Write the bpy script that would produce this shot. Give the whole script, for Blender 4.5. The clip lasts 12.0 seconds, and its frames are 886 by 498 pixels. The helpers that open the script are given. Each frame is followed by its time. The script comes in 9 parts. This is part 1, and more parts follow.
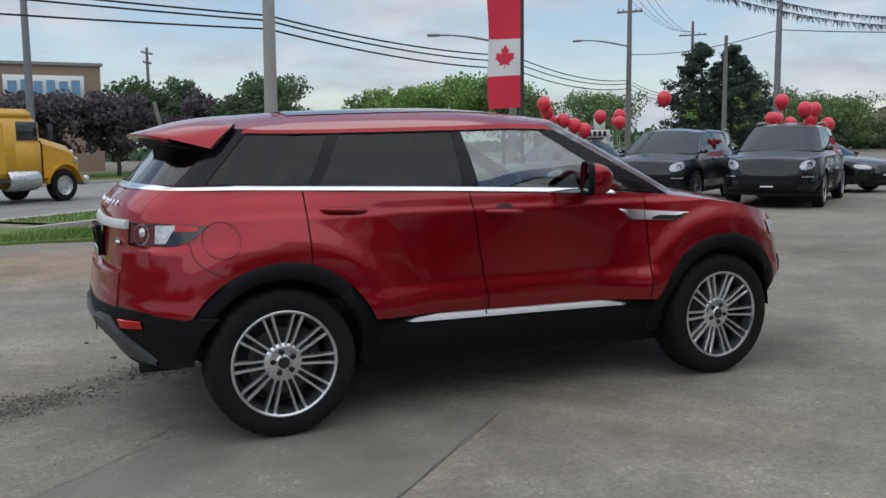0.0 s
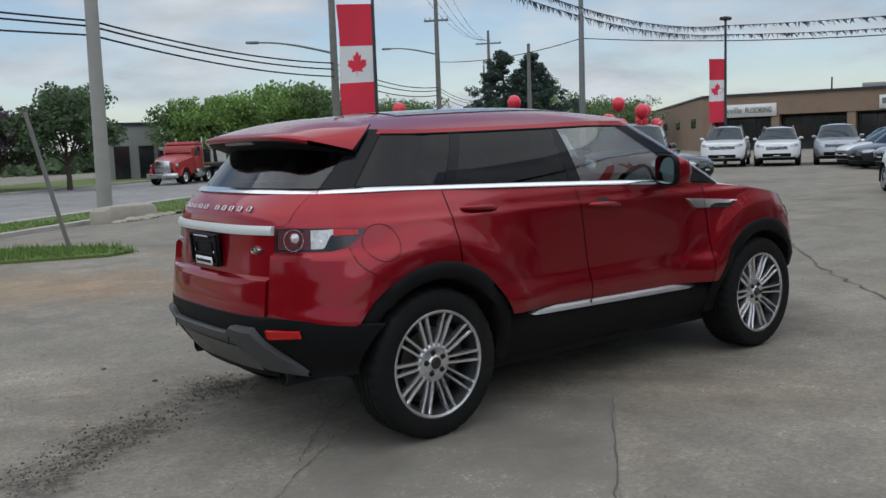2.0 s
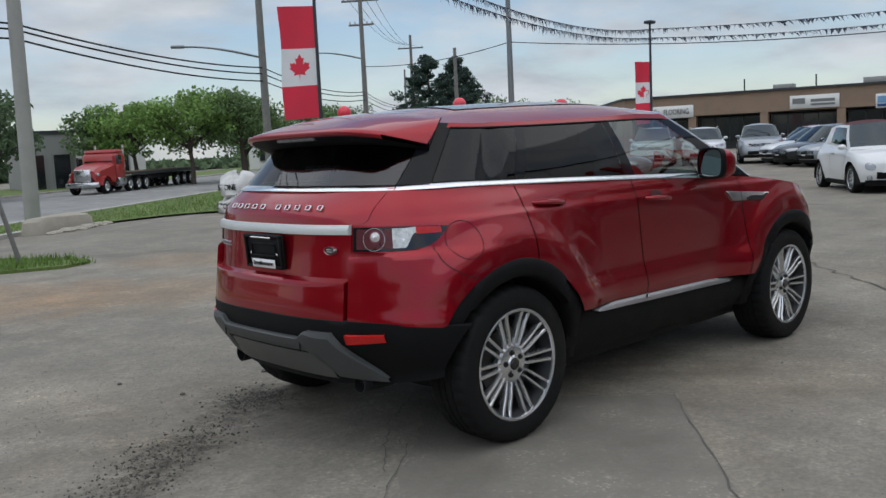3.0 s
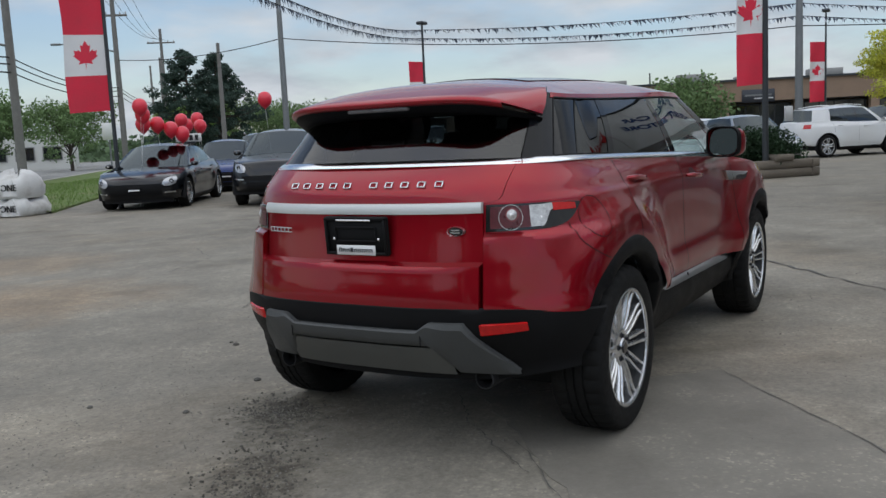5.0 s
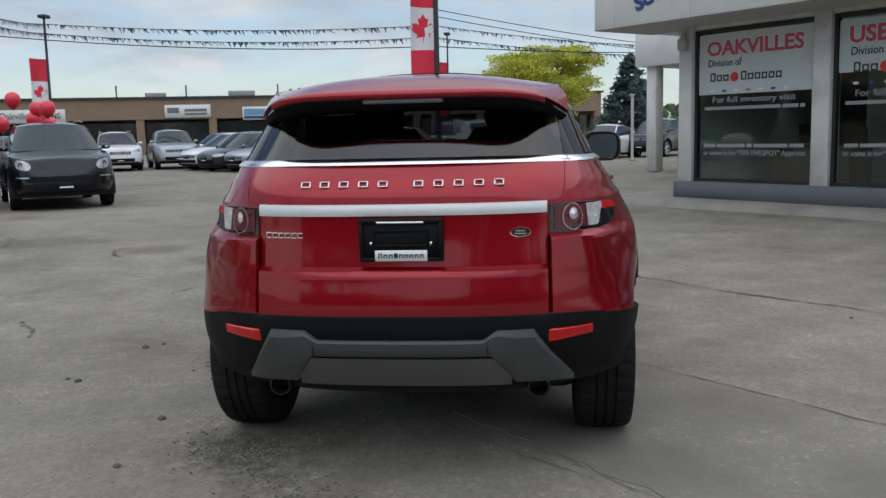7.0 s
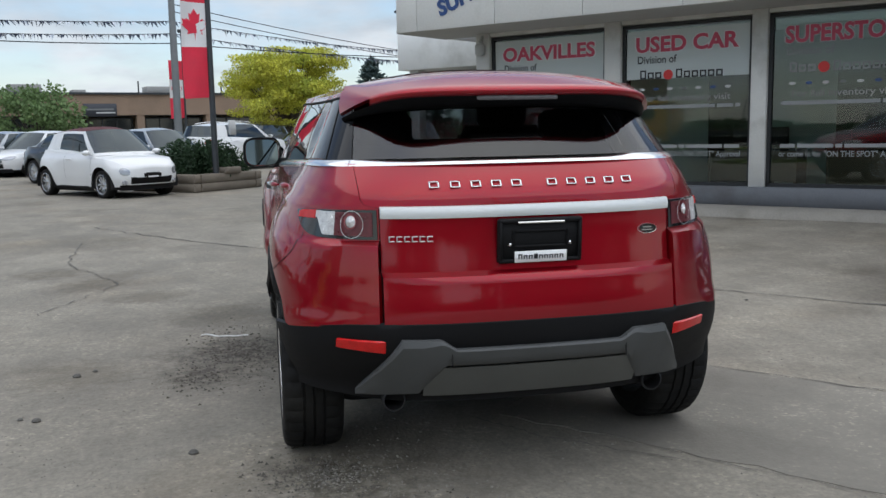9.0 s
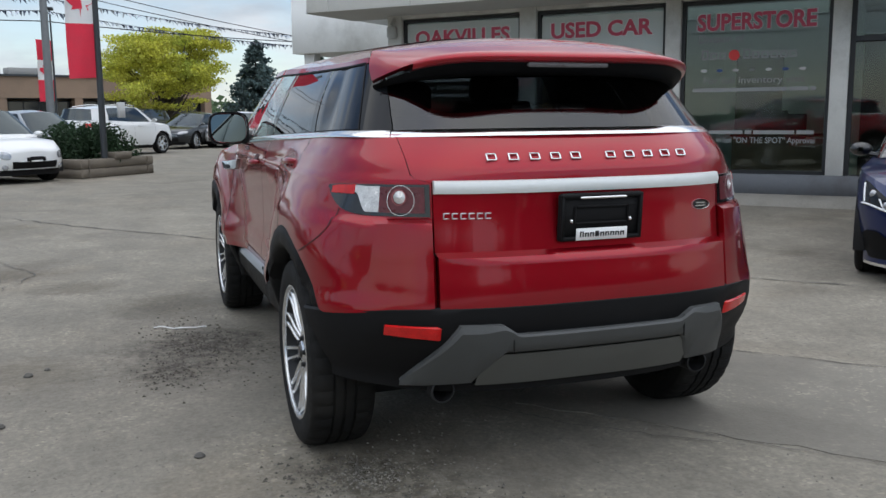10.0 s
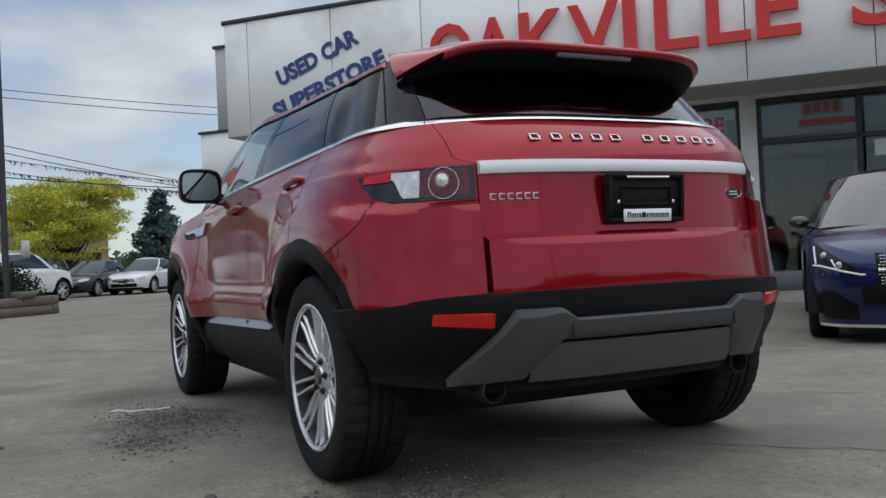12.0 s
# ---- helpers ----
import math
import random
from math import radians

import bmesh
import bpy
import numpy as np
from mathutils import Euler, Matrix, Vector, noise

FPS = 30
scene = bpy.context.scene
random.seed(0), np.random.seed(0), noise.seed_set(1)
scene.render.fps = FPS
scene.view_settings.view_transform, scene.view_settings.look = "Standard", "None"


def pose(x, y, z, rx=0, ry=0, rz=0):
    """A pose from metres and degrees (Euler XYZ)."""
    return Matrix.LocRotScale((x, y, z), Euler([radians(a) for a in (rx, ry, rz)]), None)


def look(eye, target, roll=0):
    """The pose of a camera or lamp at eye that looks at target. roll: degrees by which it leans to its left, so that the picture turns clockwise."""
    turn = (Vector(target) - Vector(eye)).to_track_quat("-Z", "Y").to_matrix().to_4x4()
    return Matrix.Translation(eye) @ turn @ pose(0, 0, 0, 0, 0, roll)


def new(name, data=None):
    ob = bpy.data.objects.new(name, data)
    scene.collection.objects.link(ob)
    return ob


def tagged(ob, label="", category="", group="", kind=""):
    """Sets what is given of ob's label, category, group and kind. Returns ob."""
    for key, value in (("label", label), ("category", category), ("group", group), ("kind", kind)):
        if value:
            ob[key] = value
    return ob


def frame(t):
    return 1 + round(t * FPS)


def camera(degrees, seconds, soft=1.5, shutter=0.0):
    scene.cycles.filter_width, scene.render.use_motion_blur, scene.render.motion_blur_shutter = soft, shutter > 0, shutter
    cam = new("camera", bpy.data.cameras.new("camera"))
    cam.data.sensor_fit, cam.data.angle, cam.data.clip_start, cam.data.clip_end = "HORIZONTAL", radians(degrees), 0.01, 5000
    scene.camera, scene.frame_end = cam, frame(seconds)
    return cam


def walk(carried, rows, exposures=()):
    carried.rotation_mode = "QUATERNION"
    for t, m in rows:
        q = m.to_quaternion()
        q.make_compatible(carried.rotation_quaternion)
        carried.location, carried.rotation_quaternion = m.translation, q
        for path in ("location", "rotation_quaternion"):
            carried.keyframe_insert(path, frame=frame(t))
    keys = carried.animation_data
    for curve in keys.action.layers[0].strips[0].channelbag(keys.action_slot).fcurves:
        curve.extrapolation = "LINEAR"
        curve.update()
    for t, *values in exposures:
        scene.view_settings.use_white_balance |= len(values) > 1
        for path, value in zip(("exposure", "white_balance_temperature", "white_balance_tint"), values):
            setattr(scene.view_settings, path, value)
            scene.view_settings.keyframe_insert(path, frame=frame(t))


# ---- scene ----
cam = camera(52.8, 12.0)
PATH = [
    (0, (-2.364, -4.995, 1.419), (-1.542, -3.188, 1.176), -0.6),
    (0.5, (-2.769, -4.867, 1.416), (-1.9, -3.081, 1.182), -2.1),
    (1, (-3.119, -4.671, 1.399), (-2.169, -2.927, 1.168), -2.5),
    (1.5, (-3.432, -4.422, 1.402), (-2.348, -2.758, 1.167), -2.5),
    (2, (-3.834, -4.19, 1.403), (-2.619, -2.619, 1.168), -2.0),
    (2.5, (-4.061, -3.911, 1.367), (-2.731, -2.436, 1.136), -2.1),
    (2.7, (-4.154, -3.788, 1.38), (-2.812, -2.322, 1.15), -2.4),
    (4.3, (-4.79, -2.722, 1.34), (-3.193, -1.544, 1.091), -3.2),
    (4.5, (-4.854, -2.559, 1.324), (-3.191, -1.477, 1.073), -3.1),
    (5, (-5.005, -2.166, 1.324), (-3.303, -1.148, 1.069), -2.7),
    (5.5, (-5.053, -1.764, 1.315), (-3.259, -0.92, 1.057), -2.0),
    (6, (-5.166, -1.313, 1.318), (-3.263, -0.751, 1.064), -1.7),
    (6.5, (-5.213, -0.936, 1.296), (-3.27, -0.547, 1.029), -1.6),
    (6.7, (-5.276, -0.762, 1.308), (-3.318, -0.453, 1.043), -1.4),
    (8.3, (-5.179, 0.439, 1.331), (-3.201, 0.309, 1.064), -1.9),
    (8.5, (-5.164, 0.597, 1.312), (-3.196, 0.359, 1.047), -1.5),
    (9, (-5.083, 0.962, 1.33), (-3.143, 0.559, 1.06), -1.1),
    (9.5, (-4.892, 1.195, 1.321), (-2.97, 0.722, 1.037), -1.6),
    (10, (-4.693, 1.477, 1.27), (-2.83, 0.813, 0.971), -0.5),
    (10.4, (-4.551, 1.609, 1.17), (-2.736, 0.823, 0.873), 0.1),
    (10.5, (-4.541, 1.63, 1.154), (-2.738, 0.817, 0.857), 0.1),
    (11, (-4.414, 1.75, 0.998), (-2.626, 0.878, 0.79), -2.1),
    (11.5, (-4.392, 1.822, 0.876), (-2.605, 0.929, 0.787), -2.6),
    (12, (-4.382, 1.854, 0.754), (-2.587, 0.972, 0.781), -2.6),
]
EXPOSED = ((0, 0.46), (2.7, 0.38), (5.0, 0.38), (6.5, 0.42), (8.5, 0.74), (9.5, 0.72), (10.5, 0.90), (11.0, 1.10), (11.5, 0.84), (12, 0.42))
walk(cam, [(t, look(eye, target, roll)) for t, eye, target, roll in PATH], EXPOSED)

# ---- world, sun, exposure ----
SUN_AZ, SUN_EL = 200.0, 80.0
world = bpy.data.worlds.new("sky")
scene.world = world
world.use_nodes = True
wn, wl = world.node_tree.nodes, world.node_tree.links
wn.clear()
w_out = wn.new("ShaderNodeOutputWorld")
w_bg = wn.new("ShaderNodeBackground")
w_sky = wn.new("ShaderNodeTexSky")
w_sky.sky_type, w_sky.sun_disc = "NISHITA", False
w_sky.sun_elevation, w_sky.sun_rotation = radians(SUN_EL), radians(90 - SUN_AZ)
w_sky.air_density, w_sky.dust_density, w_sky.ozone_density = 1.0, 0.4, 2.0
w_co = wn.new("ShaderNodeTexCoord")
# cloud deck: noise on the view direction flattened towards the horizon
w_sep = wn.new("ShaderNodeSeparateXYZ")
w_add = wn.new("ShaderNodeMath"); w_add.operation = "ADD"; w_add.inputs[1].default_value = 0.22
w_max = wn.new("ShaderNodeMath"); w_max.operation = "MAXIMUM"; w_max.inputs[1].default_value = 0.02
w_dx = wn.new("ShaderNodeMath"); w_dx.operation = "DIVIDE"
w_dy = wn.new("ShaderNodeMath"); w_dy.operation = "DIVIDE"
w_com = wn.new("ShaderNodeCombineXYZ")
w_no = wn.new("ShaderNodeTexNoise")
w_no.inputs["Scale"].default_value, w_no.inputs["Detail"].default_value, w_no.inputs["Roughness"].default_value = 1.35, 8.0, 0.55
w_ramp = wn.new("ShaderNodeValToRGB")
w_ramp.color_ramp.elements[0].position, w_ramp.color_ramp.elements[1].position = 0.385, 0.60
w_no2 = wn.new("ShaderNodeTexNoise")
w_no2.inputs["Scale"].default_value, w_no2.inputs["Detail"].default_value = 2.6, 6.0
w_cl = wn.new("ShaderNodeValToRGB")
w_cl.color_ramp.elements[0].color, w_cl.color_ramp.elements[1].color = (3.3, 3.72, 4.25, 1), (5.1, 5.45, 5.85, 1)
w_cl.color_ramp.elements[0].position, w_cl.color_ramp.elements[1].position = 0.32, 0.66
w_mix = wn.new("ShaderNodeMixRGB")
wl.new(w_co.outputs["Generated"], w_sep.inputs[0])
wl.new(w_sep.outputs["Z"], w_max.inputs[0])
wl.new(w_max.outputs[0], w_add.inputs[0])
wl.new(w_sep.outputs["X"], w_dx.inputs[0]); wl.new(w_add.outputs[0], w_dx.inputs[1])
wl.new(w_sep.outputs["Y"], w_dy.inputs[0]); wl.new(w_add.outputs[0], w_dy.inputs[1])
wl.new(w_dx.outputs[0], w_com.inputs[0]); wl.new(w_dy.outputs[0], w_com.inputs[1])
wl.new(w_com.outputs[0], w_no.inputs["Vector"]); wl.new(w_com.outputs[0], w_no2.inputs["Vector"])
wl.new(w_no.outputs["Fac"], w_ramp.inputs[0]); wl.new(w_no2.outputs["Fac"], w_cl.inputs[0])
w_hz = wn.new("ShaderNodeMapRange")
w_hz.inputs["From Min"].default_value, w_hz.inputs["From Max"].default_value = 0.20, 0.0
w_hz.inputs["To Min"].default_value, w_hz.inputs["To Max"].default_value = 0.0, 0.36
w_mx = wn.new("ShaderNodeMath"); w_mx.operation = "MAXIMUM"
wl.new(w_sep.outputs["Z"], w_hz.inputs["Value"])
wl.new(w_ramp.outputs["Color"], w_mx.inputs[0]); wl.new(w_hz.outputs[0], w_mx.inputs[1])
wl.new(w_mx.outputs[0], w_mix.inputs[0])
wl.new(w_sky.outputs[0], w_mix.inputs[1]); wl.new(w_cl.outputs["Color"], w_mix.inputs[2])
wl.new(w_mix.outputs[0], w_bg.inputs["Color"])
w_bg.inputs["Strength"].default_value = 0.095
wl.new(w_bg.outputs[0], w_out.inputs[0])

sun = new("sun", bpy.data.lights.new("sun", "SUN"))
sun.data.energy, sun.data.angle, sun.data.color = 1.42, radians(126), (1.0, 0.99, 0.97)
sun.matrix_world = look((20 * math.cos(radians(SUN_AZ)), 20 * math.sin(radians(SUN_AZ)), 20 * math.tan(radians(SUN_EL))), (0, 0, 0))

# ---- materials ----
MATS = {}


def rgb(c):
    return (c[0], c[1], c[2], 1.0)


def mat(name, color, rough=0.6, metal=0.0, vary=0.12, scale=4.0, fine=60.0, bump=0.0, bscale=80.0, coat=0.0, coat_rough=0.04, spec=0.5, dirt=None, dirt_scale=1.5, rnd=0.0, emit=None):
    """A node material: base colour with variation at two scales, fine relief, optional dirt and clear coat."""
    if name in MATS:
        return MATS[name]
    m = bpy.data.materials.new(name)
    m.use_nodes = True
    n, l = m.node_tree.nodes, m.node_tree.links
    p = n["Principled BSDF"]
    co = n.new("ShaderNodeTexCoord")
    n1 = n.new("ShaderNodeTexNoise"); n1.inputs["Scale"].default_value = scale; n1.inputs["Detail"].default_value = 4
    n2 = n.new("ShaderNodeTexNoise"); n2.inputs["Scale"].default_value = fine; n2.inputs["Detail"].default_value = 3
    l.new(co.outputs["Object"], n1.inputs["Vector"]); l.new(co.outputs["Object"], n2.inputs["Vector"])
    add = n.new("ShaderNodeMath"); add.operation = "ADD"
    l.new(n1.outputs["Fac"], add.inputs[0]); l.new(n2.outputs["Fac"], add.inputs[1])
    mr = n.new("ShaderNodeMapRange")
    mr.inputs["From Min"].default_value, mr.inputs["From Max"].default_value = 0.6, 1.4
    mr.inputs["To Min"].default_value, mr.inputs["To Max"].default_value = 1 - vary, 1 + vary
    l.new(add.outputs[0], mr.inputs["Value"])
    mul = n.new("ShaderNodeMixRGB"); mul.blend_type = "MULTIPLY"; mul.inputs[0].default_value = 1
    mul.inputs[1].default_value = rgb(color)
    l.new(mr.outputs[0], mul.inputs[2])
    last = mul.outputs[0]
    if rnd:
        oi = n.new("ShaderNodeObjectInfo")
        r2 = n.new("ShaderNodeMapRange"); r2.inputs["To Min"].default_value, r2.inputs["To Max"].default_value = 1 - rnd, 1 + rnd
        l.new(oi.outputs["Random"], r2.inputs["Value"])
        m2 = n.new("ShaderNodeMixRGB"); m2.blend_type = "MULTIPLY"; m2.inputs[0].default_value = 1
        l.new(last, m2.inputs[1]); l.new(r2.outputs[0], m2.inputs[2]); last = m2.outputs[0]
    if dirt:
        n3 = n.new("ShaderNodeTexNoise"); n3.inputs["Scale"].default_value = dirt_scale; n3.inputs["Detail"].default_value = 7; n3.inputs["Roughness"].default_value = 0.65
        l.new(co.outputs["Object"], n3.inputs["Vector"])
        rp = n.new("ShaderNodeValToRGB"); rp.color_ramp.elements[0].position, rp.color_ramp.elements[1].position = 0.5, 0.72
        l.new(n3.outputs["Fac"], rp.inputs[0])
        m3 = n.new("ShaderNodeMixRGB"); m3.inputs[2].default_value = rgb(dirt)
        l.new(rp.outputs["Color"], m3.inputs[0]); l.new(last, m3.inputs[1]); last = m3.outputs[0]
    l.new(last, p.inputs["Base Color"])
    p.inputs["Roughness"].default_value, p.inputs["Metallic"].default_value = rough, metal
    p.inputs["Specular IOR Level"].default_value = spec
    rr = n.new("ShaderNodeMapRange")
    rr.inputs["From Min"].default_value, rr.inputs["From Max"].default_value = 0.3, 0.7
    rr.inputs["To Min"].default_value, rr.inputs["To Max"].default_value = rough * 0.88, min(1, rough * 1.12)
    l.new(n1.outputs["Fac"], rr.inputs["Value"]); l.new(rr.outputs[0], p.inputs["Roughness"])
    if coat:
        p.inputs["Coat Weight"].default_value, p.inputs["Coat Roughness"].default_value = coat, coat_rough
    if bump:
        nb = n.new("ShaderNodeTexNoise"); nb.inputs["Scale"].default_value = bscale; nb.inputs["Detail"].default_value = 5
        l.new(co.outputs["Object"], nb.inputs["Vector"])
        b = n.new("ShaderNodeBump"); b.inputs["Strength"].default_value = bump; b.inputs["Distance"].default_value = 0.01
        l.new(nb.outputs["Fac"], b.inputs["Height"]); l.new(b.outputs[0], p.inputs["Normal"])
    if emit:
        p.inputs["Emission Color"].default_value, p.inputs["Emission Strength"].default_value = rgb(emit[0]), emit[1]
    MATS[name] = m
    return m


def glass(name, tint, rough=0.0, gloss=(1.0, 1.0, 1.0), f0=0.06):
    """Thin pane: tinted see-through with Fresnel gloss."""
    if name in MATS:
        return MATS[name]
    m = bpy.data.materials.new(name)
    m.use_nodes = True
    n, l = m.node_tree.nodes, m.node_tree.links
    n.clear()
    out = n.new("ShaderNodeOutputMaterial")
    tr = n.new("ShaderNodeBsdfTransparent"); tr.inputs[0].default_value = rgb(tint)
    gl = n.new("ShaderNodeBsdfGlossy"); gl.inputs["Roughness"].default_value = rough
    gl.inputs["Color"].default_value = rgb(gloss)
    lw = n.new("ShaderNodeLayerWeight"); lw.inputs["Blend"].default_value = 0.5
    pw = n.new("ShaderNodeMath"); pw.operation = "POWER"; pw.inputs[1].default_value = 5.0
    fr = n.new("ShaderNodeMath"); fr.operation = "MULTIPLY_ADD"; fr.inputs[1].default_value, fr.inputs[2].default_value = 1 - f0, f0
    l.new(lw.outputs["Facing"], pw.inputs[0]); l.new(pw.outputs[0], fr.inputs[0])
    mx = n.new("ShaderNodeMixShader")
    l.new(fr.outputs[0], mx.inputs[0]); l.new(tr.outputs[0], mx.inputs[1]); l.new(gl.outputs[0], mx.inputs[2])
    l.new(mx.outputs[0], out.inputs[0])
    MATS[name] = m
    return m


M_RED = mat("red_metallic_paint", (0.305, 0.005, 0.0135), 0.40, 0.78, vary=0.05, scale=2, fine=900, coat=1.0, coat_rough=0.065, spec=0.0)
M_GAP = mat("dark_gap", (0.008, 0.008, 0.009), 0.8)
M_BLACKGLOSS = mat("gloss_black", (0.006, 0.006, 0.008), 0.12, coat=0.6)
M_CLAD = mat("black_plastic", (0.0068, 0.0068, 0.0074), 0.55, vary=0.25, scale=6, fine=300, bump=0.15, bscale=500, spec=0.15)
M_GREYPL = mat("grey_plastic", (0.075, 0.078, 0.078), 0.5, vary=0.12, scale=8, fine=300, bump=0.1, bscale=500, spec=0.3)
M_GREYPL2 = mat("grey_plastic_panel", (0.088, 0.09, 0.083), 0.45, vary=0.14, scale=8, fine=300)
M_CHROME = mat("bright_trim", (0.82, 0.83, 0.84), 0.16, 1.0, vary=0.03)
WAIST = ((-0.036, 0.005), (-0.033, 0.021), (-0.02, 0.0225), (0.012, 0.017), (0.040, 0.010), (0.046, 0.004))
M_STRIP = mat("brushed_sill_metal", (0.40, 0.405, 0.41), 0.36, 1.0, vary=0.12, scale=9, fine=200)
M_SATIN = mat("satin_trim", (0.62, 0.63, 0.64), 0.28, 1.0, vary=0.05)
M_BRIGHTBAR = mat("bright_satin_bar", (0.66, 0.68, 0.67), 0.42, 0.35, vary=0.04)
M_ALLOY = mat("alloy", (0.70, 0.71, 0.72), 0.24, 0.9, vary=0.08, scale=9)
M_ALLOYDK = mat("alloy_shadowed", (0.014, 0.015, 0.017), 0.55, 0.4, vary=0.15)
M_RUBBER = mat("tyre_rubber", (0.007, 0.007, 0.007), 0.75, vary=0.3, scale=9, fine=200, bump=0.3, bscale=260, dirt=(0.016, 0.015, 0.013), dirt_scale=4, spec=0.25)
M_DISC = mat("brake_disc", (0.09, 0.085, 0.08), 0.45, 0.9, vary=0.2, scale=30)
M_PRIV = glass("privacy_glass", (0.022, 0.025, 0.03), f0=0.034)
M_PRIVSOLID = mat("dark_glass_panel", (0.008, 0.009, 0.011), 0.06, coat=0.12, vary=0.05, spec=0.15)
M_REARG = glass("rear_glass", (0.13, 0.14, 0.155), f0=0.075)
M_CLEARG = glass("door_glass", (0.50, 0.62, 0.61), f0=0.17)
M_WIND = glass("windscreen_glass", (0.8, 0.86, 0.84))
M_REDLENS = mat("red_lens", (0.52, 0.006, 0.006), 0.2, coat=0.25, vary=0.25, scale=30, fine=200)
M_LAMPRING = mat("lamp_ring", (0.42, 0.14, 0.15), 0.25, 0.4, vary=0.2, scale=30)
# dark red for panel seams and for the shade painted above the handles
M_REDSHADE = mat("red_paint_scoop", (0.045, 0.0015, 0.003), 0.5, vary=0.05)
M_BRAKESTRIP = mat("brake_strip", (0.13, 0.125, 0.13), 0.3, 0.0, vary=0.3, scale=45, fine=220)
M_LAMPRED = mat("lamp_red", (0.10, 0.014, 0.020), 0.3, 0.0, vary=0.35, scale=40, coat=0.2)
M_LAMPWHITE = mat("lamp_reflector", (0.70, 0.69, 0.68), 0.25, 0.4, vary=0.45, scale=45, fine=220)
M_WHITE = mat("white_print", (0.8, 0.8, 0.8), 0.5, vary=0.04)
M_BLACKPR = mat("black_print", (0.012, 0.012, 0.014), 0.5)
M_INT = mat("dark_upholstery", (0.035, 0.035, 0.037), 0.75, bump=0.1)
M_INTLT = mat("pale_upholstery", (0.32, 0.31, 0.29), 0.7)
M_MIRROR = mat("mirror_glass", (0.14, 0.175, 0.175), 0.02, 1.0, vary=0.01)

# ---- mesh helpers ----


def link(name, verts, faces, material, parent=None, label="", smooth=40.0, fix=True):
    me = bpy.data.meshes.new(name)
    me.from_pydata([tuple(map(float, v)) for v in verts], [], [tuple(map(int, f)) for f in faces])
    if fix:
        bm = bmesh.new(); bm.from_mesh(me)
        bmesh.ops.remove_doubles(bm, verts=bm.verts, dist=1e-5)
        bmesh.ops.recalc_face_normals(bm, faces=bm.faces)
        bm.to_mesh(me); bm.free()
    if smooth:
        me.shade_smooth()
        me.set_sharp_from_angle(angle=radians(smooth))
    for m in (material if isinstance(material, (list, tuple)) else [material]):
        me.materials.append(m)
    ob = new(name, me)
    if parent is not None:
        ob.parent = parent
    if label:
        ob["label"] = label
    return ob


def thing(name, label, category, m=None, group="", kind=""):
    ob = new(name)
    ob.empty_display_size = 0.2
    if m is not None:
        ob.matrix_basis = m
    return tagged(ob, label, category, group, kind)


